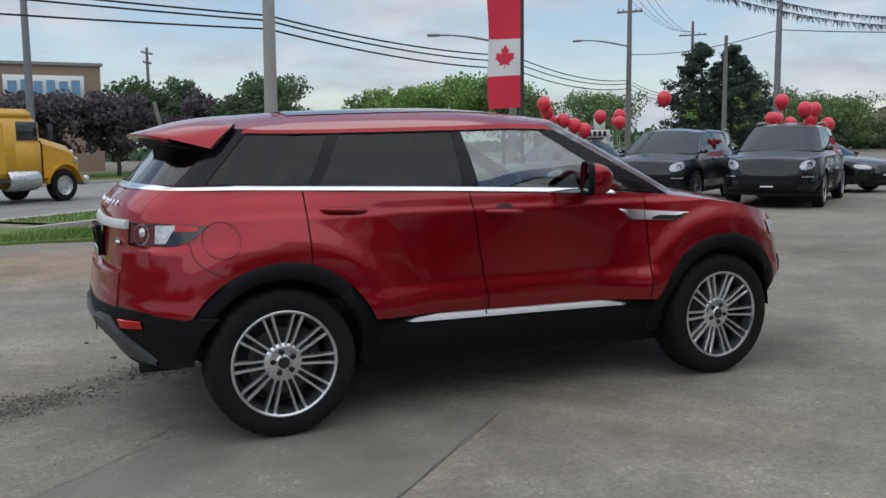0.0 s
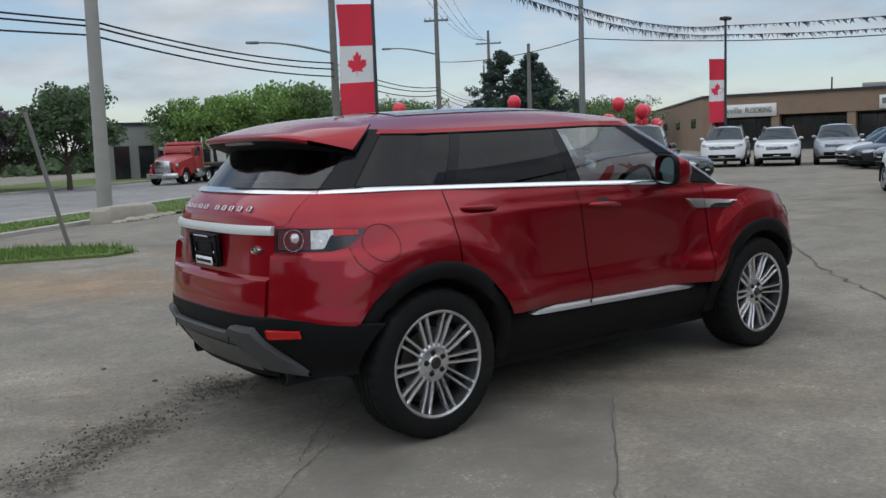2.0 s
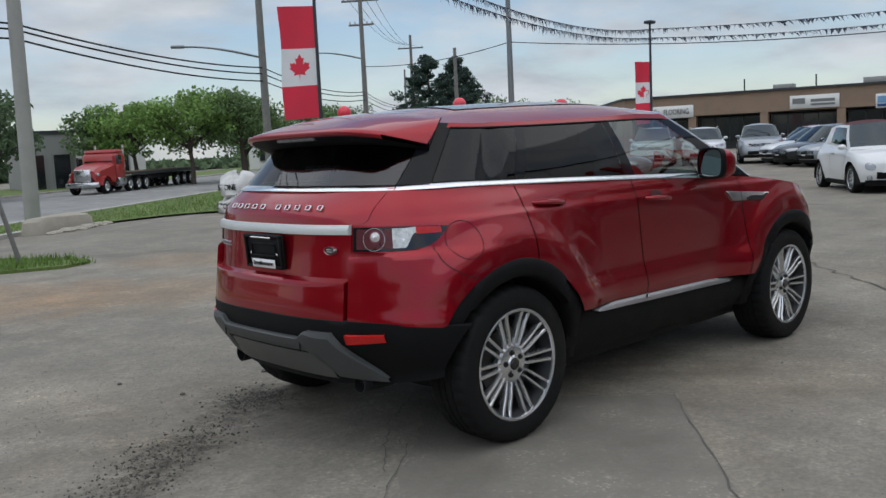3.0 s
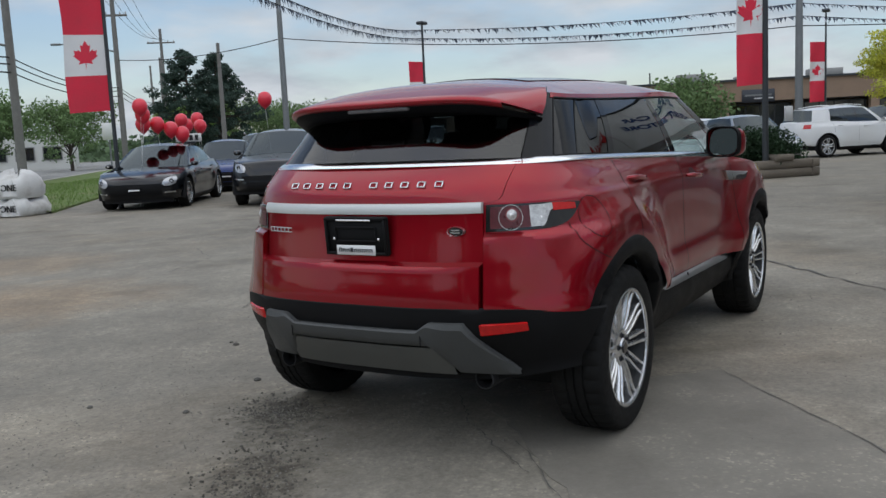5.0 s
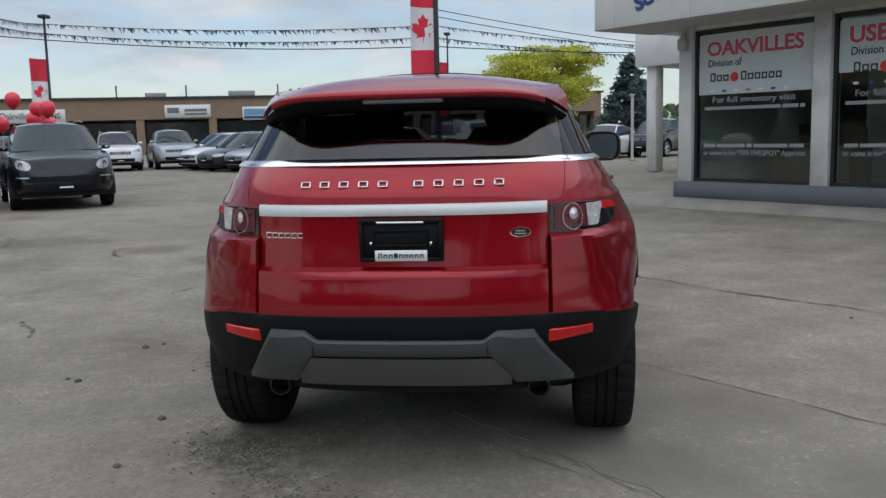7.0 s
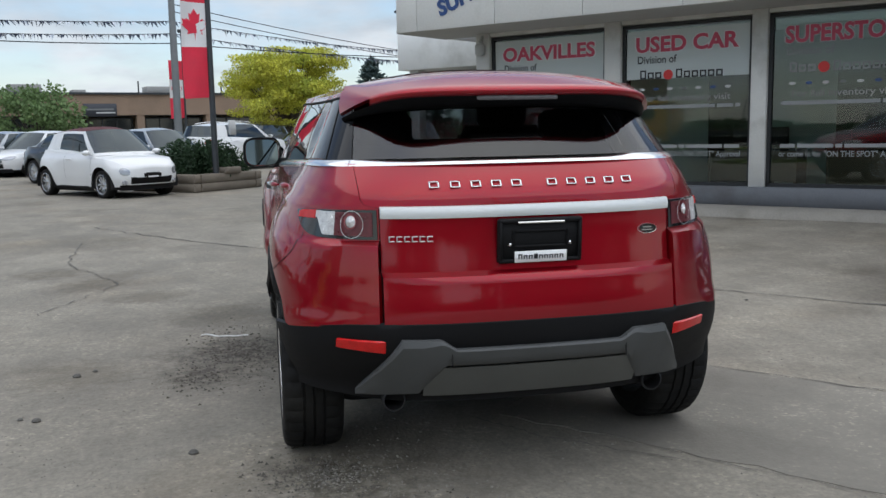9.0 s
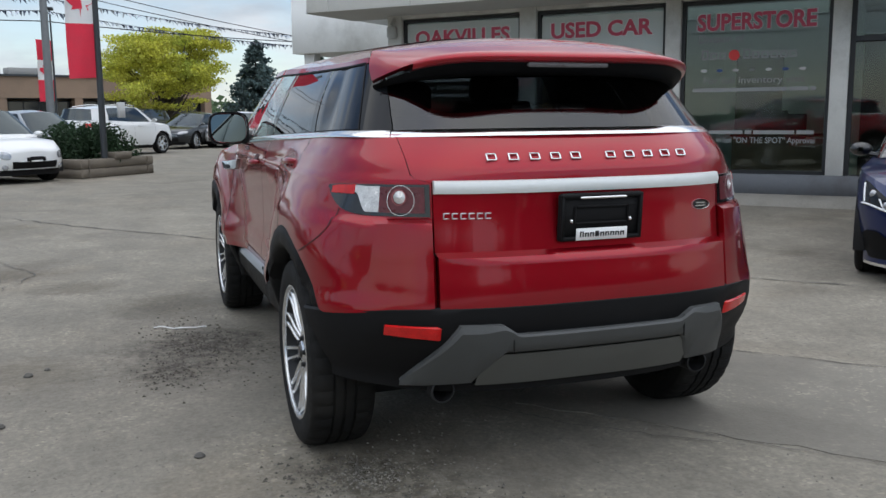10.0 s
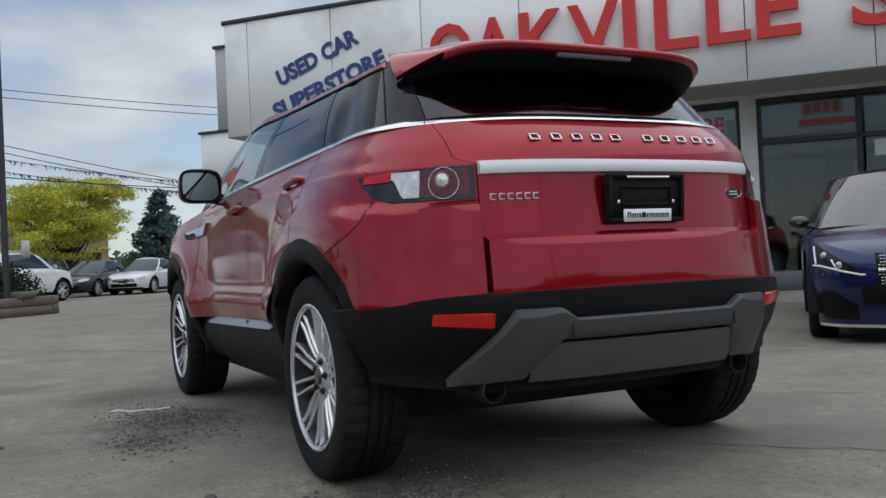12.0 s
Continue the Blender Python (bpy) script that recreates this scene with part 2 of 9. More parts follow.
class MB:
    """Collects simple solids into one mesh."""

    def __init__(self):
        self.v, self.f = [], []

    def add(self, verts, faces):
        k = len(self.v)
        self.v += [tuple(p) for p in verts]
        self.f += [tuple(i + k for i in f) for f in faces]
        return self

    def box(self, c, s, rz=0.0, ch=0.0, m=None):
        """A box with centre c and size s, its edges chamfered by ch."""
        hx, hy, hz = s[0] / 2, s[1] / 2, s[2] / 2
        ch = min(ch, hx * 0.9, hy * 0.9, hz * 0.9)
        vs, fs = [], []
        if ch <= 0:
            vs = [(x, y, z) for z in (-hz, hz) for x, y in ((-hx, -hy), (hx, -hy), (hx, hy), (-hx, hy))]
            fs = [(3, 2, 1, 0), (4, 5, 6, 7), (0, 1, 5, 4), (1, 2, 6, 5), (2, 3, 7, 6), (3, 0, 4, 7)]
        else:
            def ring(a, b, z):
                return [(-a, -b + ch, z), (-a + ch, -b, z), (a - ch, -b, z), (a, -b + ch, z), (a, b - ch, z), (a - ch, b, z), (-a + ch, b, z), (-a, b - ch, z)]
            rows = [ring(hx - ch * 0.7, hy - ch * 0.7, -hz), ring(hx, hy, -hz + ch), ring(hx, hy, hz - ch), ring(hx - ch * 0.7, hy - ch * 0.7, hz)]
            for r in rows:
                vs += r
            for r in range(3):
                for i in range(8):
                    j = (i + 1) % 8
                    fs.append((r * 8 + i, r * 8 + j, (r + 1) * 8 + j, (r + 1) * 8 + i))
            fs.append(tuple(range(7, -1, -1))); fs.append(tuple(range(24, 32)))
        a, b = math.cos(radians(rz)), math.sin(radians(rz))
        if m is None:
            vs = [(c[0] + a * x - b * y, c[1] + b * x + a * y, c[2] + z) for x, y, z in vs]
        else:
            vs = [tuple(Vector(c) + m @ Vector(q)) for q in vs]
        return self.add(vs, fs)

    def tube(self, p0, p1, r0, r1=None, n=10, caps=True):
        r1 = r0 if r1 is None else r1
        p0, p1 = Vector(p0), Vector(p1)
        d = (p1 - p0).normalized()
        a = d.orthogonal().normalized(); b = d.cross(a)
        vs = []
        for p, r in ((p0, r0), (p1, r1)):
            vs += [p + r * (math.cos(2 * math.pi * i / n) * a + math.sin(2 * math.pi * i / n) * b) for i in range(n)]
        fs = [(i, (i + 1) % n, n + (i + 1) % n, n + i) for i in range(n)]
        if caps:
            fs += [tuple(range(n - 1, -1, -1)), tuple(range(n, 2 * n))]
        return self.add(vs, fs)

    def path(self, pts, r, n=6):
        """A tube along a polyline with one ring a point; r a number or a list."""
        pts = [Vector(p) for p in pts]
        rs = r if isinstance(r, (list, tuple)) else [r] * len(pts)
        vs, a = [], None
        for i, p in enumerate(pts):
            d = (pts[min(i + 1, len(pts) - 1)] - pts[max(i - 1, 0)]).normalized()
            a = d.orthogonal().normalized() if a is None else (a - d * a.dot(d)).normalized()
            b = d.cross(a)
            vs += [p + rs[i] * (math.cos(2 * math.pi * k / n) * a + math.sin(2 * math.pi * k / n) * b) for k in range(n)]
        fs = []
        for i in range(len(pts) - 1):
            fs += [(i * n + k, i * n + (k + 1) % n, (i + 1) * n + (k + 1) % n, (i + 1) * n + k) for k in range(n)]
        fs += [tuple(range(n - 1, -1, -1)), tuple(range((len(pts) - 1) * n, len(pts) * n))]
        return self.add(vs, fs)

    def lathe(self, prof, n=32, axis="y", c=(0, 0, 0), close=False):
        """Turns the profile of (radius, place along the axis) round the axis."""
        vs = []
        for r, h in prof:
            for i in range(n):
                t = 2 * math.pi * i / n
                p = (r * math.cos(t), h, r * math.sin(t)) if axis == "y" else (r * math.cos(t), r * math.sin(t), h)
                vs.append((p[0] + c[0], p[1] + c[1], p[2] + c[2]))
        fs, k = [], len(prof)
        for a in range(k if close else k - 1):
            b = (a + 1) % k
            fs += [(a * n + i, a * n + (i + 1) % n, b * n + (i + 1) % n, b * n + i) for i in range(n)]
        return self.add(vs, fs)

    def grid(self, rows):
        """Quads over equal rows of points."""
        k = len(rows[0])
        vs = [p for r in rows for p in r]
        fs = [(a * k + i, a * k + i + 1, (a + 1) * k + i + 1, (a + 1) * k + i) for a in range(len(rows) - 1) for i in range(k - 1)]
        return self.add(vs, fs)

    def prism(self, poly, fn, t0, t1):
        """A flat outline of (a, b) pairs given depth: fn(a, b, t) is a point."""
        n = len(poly)
        vs = [fn(a, b, t0) for a, b in poly] + [fn(a, b, t1) for a, b in poly]
        fs = [tuple(range(n)), tuple(range(2 * n - 1, n - 1, -1))] + [(i, n + i, n + (i + 1) % n, (i + 1) % n) for i in range(n)]
        return self.add(vs, fs)

    def out(self, name, material, parent=None, label="", smooth=40.0, fix=True):
        return link(name, self.v, self.f, material, parent, label, smooth, fix)


def writing(name, text, size, material, parent, m, depth=0.003, width=None, label="", bold=0.0):
    """Words in the built-in font as a mesh, fitted to a width, their foot at the origin of m (x along, y up)."""
    cu = bpy.data.curves.new(name, "FONT")
    cu.body, cu.size, cu.extrude, cu.align_x, cu.resolution_u, cu.offset = text, size, depth, "CENTER", 3, bold * size
    tmp = bpy.data.objects.new(name, cu)
    scene.collection.objects.link(tmp)
    bpy.context.view_layer.update()
    me = bpy.data.meshes.new_from_object(tmp)
    bpy.data.objects.remove(tmp)
    xs = [v.co.x for v in me.vertices]
    k = width / (max(xs) - min(xs)) if width else 1.0
    mid = (max(xs) + min(xs)) / 2
    for v in me.vertices:
        v.co.x = (v.co.x - mid) * k
    # every word is a piece of its own: cut at the widest gaps along the line
    spans = sorted((min(me.vertices[i].co.x for i in p.vertices), max(me.vertices[i].co.x for i in p.vertices)) for p in me.polygons)
    gaps, far = [], spans[0][1]
    for lo, hi in spans:
        if lo > far:
            gaps.append((lo - far, (lo + far) / 2))
        far = max(far, hi)
    cuts = sorted(c for _, c in sorted(gaps, reverse=True)[:text.count(" ")])
    words = {}
    for p in me.polygons:
        words.setdefault(sum(p.center.x > c for c in cuts), []).append(list(p.vertices))
    for faces in words.values():
        used = sorted({i for f in faces for i in f})
        at = {i: k_ for k_, i in enumerate(used)}
        part_me = bpy.data.meshes.new(name)
        part_me.from_pydata([tuple(me.vertices[i].co) for i in used], [], [[at[i] for i in f] for f in faces])
        part_me.materials.append(material)
        ob = new(name, part_me)
        ob.parent, ob.matrix_basis = parent, m
        if label:
            ob["label"] = label
    bpy.data.meshes.remove(me)


def table(t):
    xs, ys = [a for a, b in t], [b for a, b in t]
    # smooth monotone lookup: cubic Hermite with limited slopes
    xs, ys = np.array(xs, float), np.array(ys, float)
    d = np.diff(ys) / np.diff(xs)
    s = np.concatenate([[d[0]], np.where(d[:-1] * d[1:] > 0, 2 * d[:-1] * d[1:] / (d[:-1] + d[1:] + 1e-12), 0), [d[-1]]])

    def f(x):
        if x <= xs[0]:
            return float(ys[0])
        if x >= xs[-1]:
            return float(ys[-1])
        i = int(np.searchsorted(xs, x)) - 1
        h = xs[i + 1] - xs[i]; t_ = (x - xs[i]) / h
        return float((1 + 2 * t_) * (1 - t_) ** 2 * ys[i] + t_ * (1 - t_) ** 2 * h * s[i] + t_ * t_ * (3 - 2 * t_) * ys[i + 1] + t_ * t_ * (t_ - 1) * h * s[i + 1])
    return f


def sm(a, b, x):
    t = min(1.0, max(0.0, (x - a) / (b - a)))
    return t * t * (3 - 2 * t)

# ---- car bodies ----


class Shape:
    """A car's outer surface: plan outlines with superellipse ends, lofted over the height. x ahead, half-width y, z up."""

    def __init__(self, x0r, nr, x0f, nf, wr, wf, R, rw, flare, step_t, step_r, xr, xf, w, ztap0, ztap1, tap, zb, zl, ytail, shear, gx0, gxr, gin, gx1, gxf, cowl_up, crown_b, tx0, txr, ytail_top, tx1, txf, barrel, xmap, ytop, ztop, zc):
        self.x0r, self.nr, self.x0f, self.nf, self.wr, self.wf = x0r, nr, x0f, nf, wr, wf
        self.R, self.rw, self.flare, self.step_t, self.step_r, self.xr = R, rw, flare, step_t, step_r, xr
        self.xf, self.w, self.ztap0, self.ztap1, self.tap, self.zb = xf, w, ztap0, ztap1, tap, zb
        self.zl, self.ytail, self.shear, self.gx0, self.gxr, self.gin = zl, ytail, shear, gx0, gxr, gin
        self.gx1, self.gxf, self.cowl_up, self.crown_b, self.tx0, self.txr = gx1, gxf, cowl_up, crown_b, tx0, txr
        self.ytail_top, self.tx1, self.txf, self.barrel, self.xmap, self.ytop = ytail_top, tx1, txf, barrel, xmap, ytop
        self.ztop, self.zc = ztop, zc

    def side_y(self, x, z):
        k = sm(self.ztap0, self.ztap1, z)
        return self.w(z) * (1 - (1 - self.tap(x)) * k)

    def bump(self, x, z):
        return sum(self.swell(math.hypot(x - cx, z - self.rw)) for cx in (self.wr, self.wf))

    def swell(self, d):
        """How far the arch stands out at a distance d from the hub: a haunch with a firm upper edge."""
        return self.flare * (0.82 * sm(self.R + 0.42, self.R, d) + 0.18 * sm(self.R + 0.20, self.R + 0.09, d))

    def pt(self, col, z):
        kind, f = col
        n = self.nr
        if kind in "tr":
            W = self.side_y(self.x0r, z)
            xr = self.xr(z)
            yt = min(self.ytail(z), W * 0.97)
            if kind == "t":
                y = yt * f
                x = self.x0r - (self.x0r - xr) * max(0.0, 1 - (y / W) ** n) ** (1 / n)
                x -= self.step_t * sm(0.823, 0.811, z)
            else:
                th0 = math.asin((yt / W) ** (n / 2))
                th = th0 + (math.pi / 2 - th0) * f
                x = self.x0r - (self.x0r - xr) * max(0.0, math.cos(th)) ** (2 / n)
                y = W * math.sin(th) ** (2 / n)
                s = self.step_r * sm(0.936, 0.920, z) * max(0.0, math.cos(th)) ** 0.5
                x -= s
                y += 0.4 * s
            return x, y + self.bump(x, z) * min(1.0, (y / W) ** 3)
        if kind == "s":
            x = f + self.shear(f) * (0.85 - z)
            return x, self.side_y(x, z) + self.bump(x, z)
        W = self.side_y(self.x0f, z)
        th = math.pi / 2 * (1 - f)
        x = self.x0f + (self.xf(z) - self.x0f) * max(0.0, math.cos(th)) ** (2 / self.nf)
        y = W * max(0.0, math.sin(th)) ** (2 / self.nf)
        return x, y + self.bump(x, z) * min(1.0, (y / W) ** 3)

    def low(self, col):
        z = 0.6
        for _ in range(5):
            x = self.pt(col, z)[0]
            z = self.zl(x)
            for cx in (self.wr, self.wf):
                d = abs(x - cx)
                if d < self.R:
                    z = max(z, self.rw + math.sqrt(self.R ** 2 - d * d))
        return z

    def high(self, col):
        z = 0.9
        for _ in range(6):
            z = self.zb(self.pt(col, z)[0])
        return z

    def strip(self, col, nz, side=-1, z0=None, z1=None, off=0.0):
        a = self.low(col) if z0 is None else z0
        b = self.high(col) if z1 is None else z1
        out = []
        for i in range(nz + 1):
            z = a + (b - a) * i / nz
            x, y = self.pt(col, z)
            if off:
                x, y = self.push(col, z, off)
            out.append((x, side * y, z))
        return out

    def push(self, col, z, off):
        """The surface point moved out (or in) by off along the plan's normal."""
        kind, f = col
        e = 0.01
        a, b = (kind, max(0.0 if kind != "s" else f - e, f - e)), (kind, f + e if kind == "s" else min(1.0, f + e))
        p, q, c = self.pt(a, z), self.pt(b, z), self.pt(col, z)
        dx, dy = q[0] - p[0], q[1] - p[1]
        ln = math.hypot(dx, dy) or 1.0
        return c[0] - off * dy / ln, c[1] + off * dx / ln

    # glasshouse
    def base(self, col):
        kind, f = col
        if kind in "tr":
            W = self.side_y(self.gx0, self.zb(self.gx0)) - self.gin
            n = self.nr
            yt = min(self.ytail(self.zb(self.gx0)), 0.97 * W)
            if kind == "t":
                y = yt * f
                x = self.gx0 - (self.gx0 - self.gxr) * max(0.0, 1 - (y / W) ** n) ** (1 / n)
            else:
                th0 = math.asin((yt / W) ** (n / 2)); th = th0 + (math.pi / 2 - th0) * f
                x = self.gx0 - (self.gx0 - self.gxr) * max(0.0, math.cos(th)) ** (2 / n)
                y = W * math.sin(th) ** (2 / n)
            return Vector((x, y, self.zb(x) + self.crown_b(x) * (1 - y / W)))
        if kind == "s":
            return Vector((f, self.side_y(f, self.zb(f)) - self.gin, self.zb(f)))
        W = self.side_y(self.gx1, self.zb(self.gx1)) - self.gin
        th = math.pi / 2 * (1 - f)
        x = self.gx1 + (self.gxf - self.gx1) * math.cos(th) ** 0.8
        return Vector((x, W * max(0.0, math.sin(th)) ** 0.8, self.zb(self.gx1) + self.cowl_up * math.sin(math.pi / 2 * f)))

    def top(self, col):
        kind, f = col
        if kind in "tr":
            W, n = self.ytop(self.tx0), self.nr
            yt = self.ytail_top
            if kind == "t":
                y = yt * f
                x = self.tx0 - (self.tx0 - self.txr) * max(0.0, 1 - (y / W) ** n) ** (1 / n)
            else:
                th0 = math.asin((yt / W) ** (n / 2)); th = th0 + (math.pi / 2 - th0) * f
                x = self.tx0 - (self.tx0 - self.txr) * max(0.0, math.cos(th)) ** (2 / n)
                y = W * math.sin(th) ** (2 / n)
            return Vector((x, y, self.ztop(x) + (self.zc(x) - self.ztop(x)) * (1 - (y / W) ** 2.4)))
        if kind == "s":
            x = self.xmap(f)
            return Vector((x, self.ytop(x), self.ztop(x)))
        W = self.ytop(self.tx1)
        th = math.pi / 2 * (1 - f)
        x = self.tx1 + (self.txf - self.tx1) * math.cos(th) ** 0.8
        y = W * max(0.0, math.sin(th)) ** 0.8
        return Vector((x, y, self.ztop(self.tx1) + (self.zc(x) - self.ztop(self.tx1)) * (1 - (y / W) ** 2.4)))

    def gpt(self, col, v, side=-1, off=0.0):
        a, b = self.base(col), self.top(col)
        p = a.lerp(b, v)
        k = (self.barrel * math.sin(math.pi * v) if col[0] in "sw" else 0.0) + off
        if col[0] == "s":
            p.y += k
        elif col[0] == "w":
            p.x += k * math.sin(math.pi / 2 * col[1]); p.y += k * math.cos(math.pi / 2 * col[1])
        else:
            c = 1 - (p.y / 0.7) ** 3 if p.y < 0.7 else 0
            p.x -= k * max(0.0, c); p.y += k * (1 - max(0.0, c))
        return (p.x, side * p.y, p.z)

    def across(self, col, n, zedge, zmid, p=2.4):
        """A line over the roof or bonnet from the right edge to the left one."""
        x, y, z = zedge
        out = []
        for i in range(2 * n + 1):
            s = -1 + i / n
            s = math.copysign(abs(s) ** 0.8, s)
            out.append((x, s * y, z + (zmid - z) * (1 - abs(s) ** p)))
        return out


def lerp_list(a, b, n):
    return [a + (b - a) * i / n for i in range(n + 1)]


def both(rows_fn, cols):
    """Quads over the columns on the right and the left side."""
    mb = MB()
    for side in (-1, 1):
        mb.grid([rows_fn(c, side) for c in cols])
    return mb


def ribbon(mb, pts, normal_off, width):
    """A thin dark strip along surface points; pts: (point, out) pairs."""
    P = [Vector(p) + Vector(o) * normal_off for p, o in pts]
    rows = []
    for i, p in enumerate(P):
        d = (P[min(i + 1, len(P) - 1)] - P[max(0, i - 1)]).normalized()
        s = d.cross(Vector(pts[i][1])).normalized() * width / 2
        rows.append([p - s, p + s])
    mb.grid(rows)


# ---- wheel ----


def wheel_parts(parent_car, R=0.364, width=0.245, rim=0.254, pairs=10, tread=True, finish=None, name="wheel", dark=None):
    """One wheel with its axis along y and its face towards -y: rim, tyre, spokes, hub cap, nuts, brake disc."""
    finish = finish or M_ALLOY
    h = width / 2
    hi = tread
    mb = MB().lathe([(rim + 0.003, -h + 0.012), (rim + 0.006, -h + 0.006), (rim, -h + 0.004), (rim - 0.008, -h + 0.008), (rim - 0.011, -h + 0.018), (rim - 0.006, -h + 0.03), (rim - 0.006, h - 0.03), (rim, h - 0.012)], 64 if hi else 28)
    wheel = mb.out(name, finish, parent_car)
    # barrel in the darkened alloy: shade inside the wheel is put into its colour
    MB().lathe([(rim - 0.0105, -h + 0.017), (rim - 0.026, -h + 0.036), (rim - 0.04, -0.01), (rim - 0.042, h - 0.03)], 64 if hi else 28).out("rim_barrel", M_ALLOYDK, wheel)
    # tyre
    n = 144 if hi else 32
    prof = [(rim, -h + 0.02), (rim + 0.012, -h + 0.006), (rim + 0.03, -h + 0.001), (rim + 0.055, -h), (R - 0.022, -h + 0.006), (R - 0.01, -h + 0.016), (R - 0.003, -h + 0.034),
            (R, -0.062), (R, -0.045), (R - 0.008, -0.042), (R - 0.008, -0.036), (R, -0.033), (R, -0.006), (R - 0.008, -0.004), (R - 0.008, 0.004), (R, 0.006), (R, 0.033), (R - 0.008, 0.036), (R - 0.008, 0.042), (R, 0.045), (R, 0.062),
            (R - 0.003, h - 0.034), (R - 0.01, h - 0.016), (R - 0.022, h - 0.006), (rim + 0.04, h), (rim, h - 0.02)]
    vs, fs = [], []
    for j, (r, y) in enumerate(prof):
        for i in range(n):
            rr = r
            if hi and r > R - 0.012 and abs(y) > 0.03 and i % 4 == 0:
                rr = r - 0.006
            t = 2 * math.pi * (i + (0.8 if y > 0 else 0)) / n
            vs.append((rr * math.cos(t), y, rr * math.sin(t)))
    for j in range(len(prof) - 1):
        fs += [(j * n + i, j * n + (i + 1) % n, (j + 1) * n + (i + 1) % n, (j + 1) * n + i) for i in range(n)]
    link("tyre", vs, fs, M_RUBBER, wheel, "black rubber tyre", 30)
    # back of the wheel, drum and disc; the back's near-black colour paints the shade behind the spokes
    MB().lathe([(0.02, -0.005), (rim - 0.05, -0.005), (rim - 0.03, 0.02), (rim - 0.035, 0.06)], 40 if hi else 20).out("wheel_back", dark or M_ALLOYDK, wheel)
    if hi:
        MB().lathe([(0.06, -0.035), (0.165, -0.035), (0.165, -0.012), (0.06, -0.012)], 48).out("brake_disc", M_DISC, wheel, "steel brake disc")
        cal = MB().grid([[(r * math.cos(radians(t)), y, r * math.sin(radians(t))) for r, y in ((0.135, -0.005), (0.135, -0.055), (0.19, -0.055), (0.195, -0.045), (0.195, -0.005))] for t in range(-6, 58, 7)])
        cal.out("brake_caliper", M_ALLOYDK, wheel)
    face = -h + 0.034
    # spokes in pairs
    for k in range(pairs):
        a = 2 * math.pi * k / pairs + (0.0 if hi else 0.16)
        mb = MB()
        for s in (-1, 1):
            rows = []
            stations = ((0.072, 0.0125, 0.0075, 0.012), (0.10, 0.0155, 0.0075, 0.004), (0.15, 0.0175, 0.0080, -0.004), (0.21, 0.0205, 0.0088, -0.008), (0.245, 0.0225, 0.0098, -0.014), (rim + 0.008, 0.024, 0.0115, -0.019)) if hi else ((0.052, 0.0105, 0.0095, 0.012), (0.085, 0.0150, 0.0098, 0.004), (0.15, 0.0175, 0.0105, -0.004), (0.21, 0.0210, 0.0120, -0.006), (rim - 0.012, 0.0245, 0.0140, -0.004))
            for r, off, hw, dy in stations:
                q = r / 0.266 * rim if pairs == 10 else r * rim / 0.266
                cs = []
                k2 = 1.0 if pairs == 10 else 1.9
                for ww, yy in ((-hw * k2, face + dy + 0.032), (-hw * k2, face + dy + 0.006), (-hw * 0.55 * k2, face + dy), (hw * 0.55 * k2, face + dy), (hw * k2, face + dy + 0.006), (hw * k2, face + dy + 0.032)):
                    t_ = s * off * k2 + ww
                    cs.append((q * math.cos(a) - t_ * math.sin(a), yy, q * math.sin(a) + t_ * math.cos(a)))
                rows.append(cs)
            mb.grid(rows)
        mb.out("spoke", finish, wheel, smooth=35)
    MB().lathe([(0.0, face - 0.002), (0.034, face - 0.002), (0.04, face + 0.004), (0.068, face + 0.006), (0.086, face + 0.010), (0.094, face + 0.016), (0.096, face + 0.04)], 40 if hi else 16).out("hub", finish, wheel)
    MB().lathe([(0.0, face - 0.010), (0.024, face - 0.009), (0.029, face - 0.003), (0.029, face + 0.004)], 28 if hi else 12).out("hub_cap", M_BLACKGLOSS, wheel, "dark round hub cap")
    if hi:
        for k in range(5):
            a = 2 * math.pi * k / 5 + 0.5
            MB().lathe([(0.0, face - 0.006), (0.008, face - 0.006), (0.0095, face + 0.004), (0.014, face + 0.004), (0.014, face + 0.010)], 12, c=(0.053 * math.cos(a), 0, 0.053 * math.sin(a))).out("wheel_nut", M_ALLOYDK, wheel, "dark wheel nut", fix=False)
    return wheel


def copy_part(ob, m):
    """A copy of a part and its pieces under the same thing."""
    made = {}
    for o in (ob, *ob.children_recursive):
        made[o] = o.copy()
        scene.collection.objects.link(made[o])
        if o is not ob:
            made[o].parent = made[o.parent]
    made[ob].matrix_basis = m
    return made[ob]


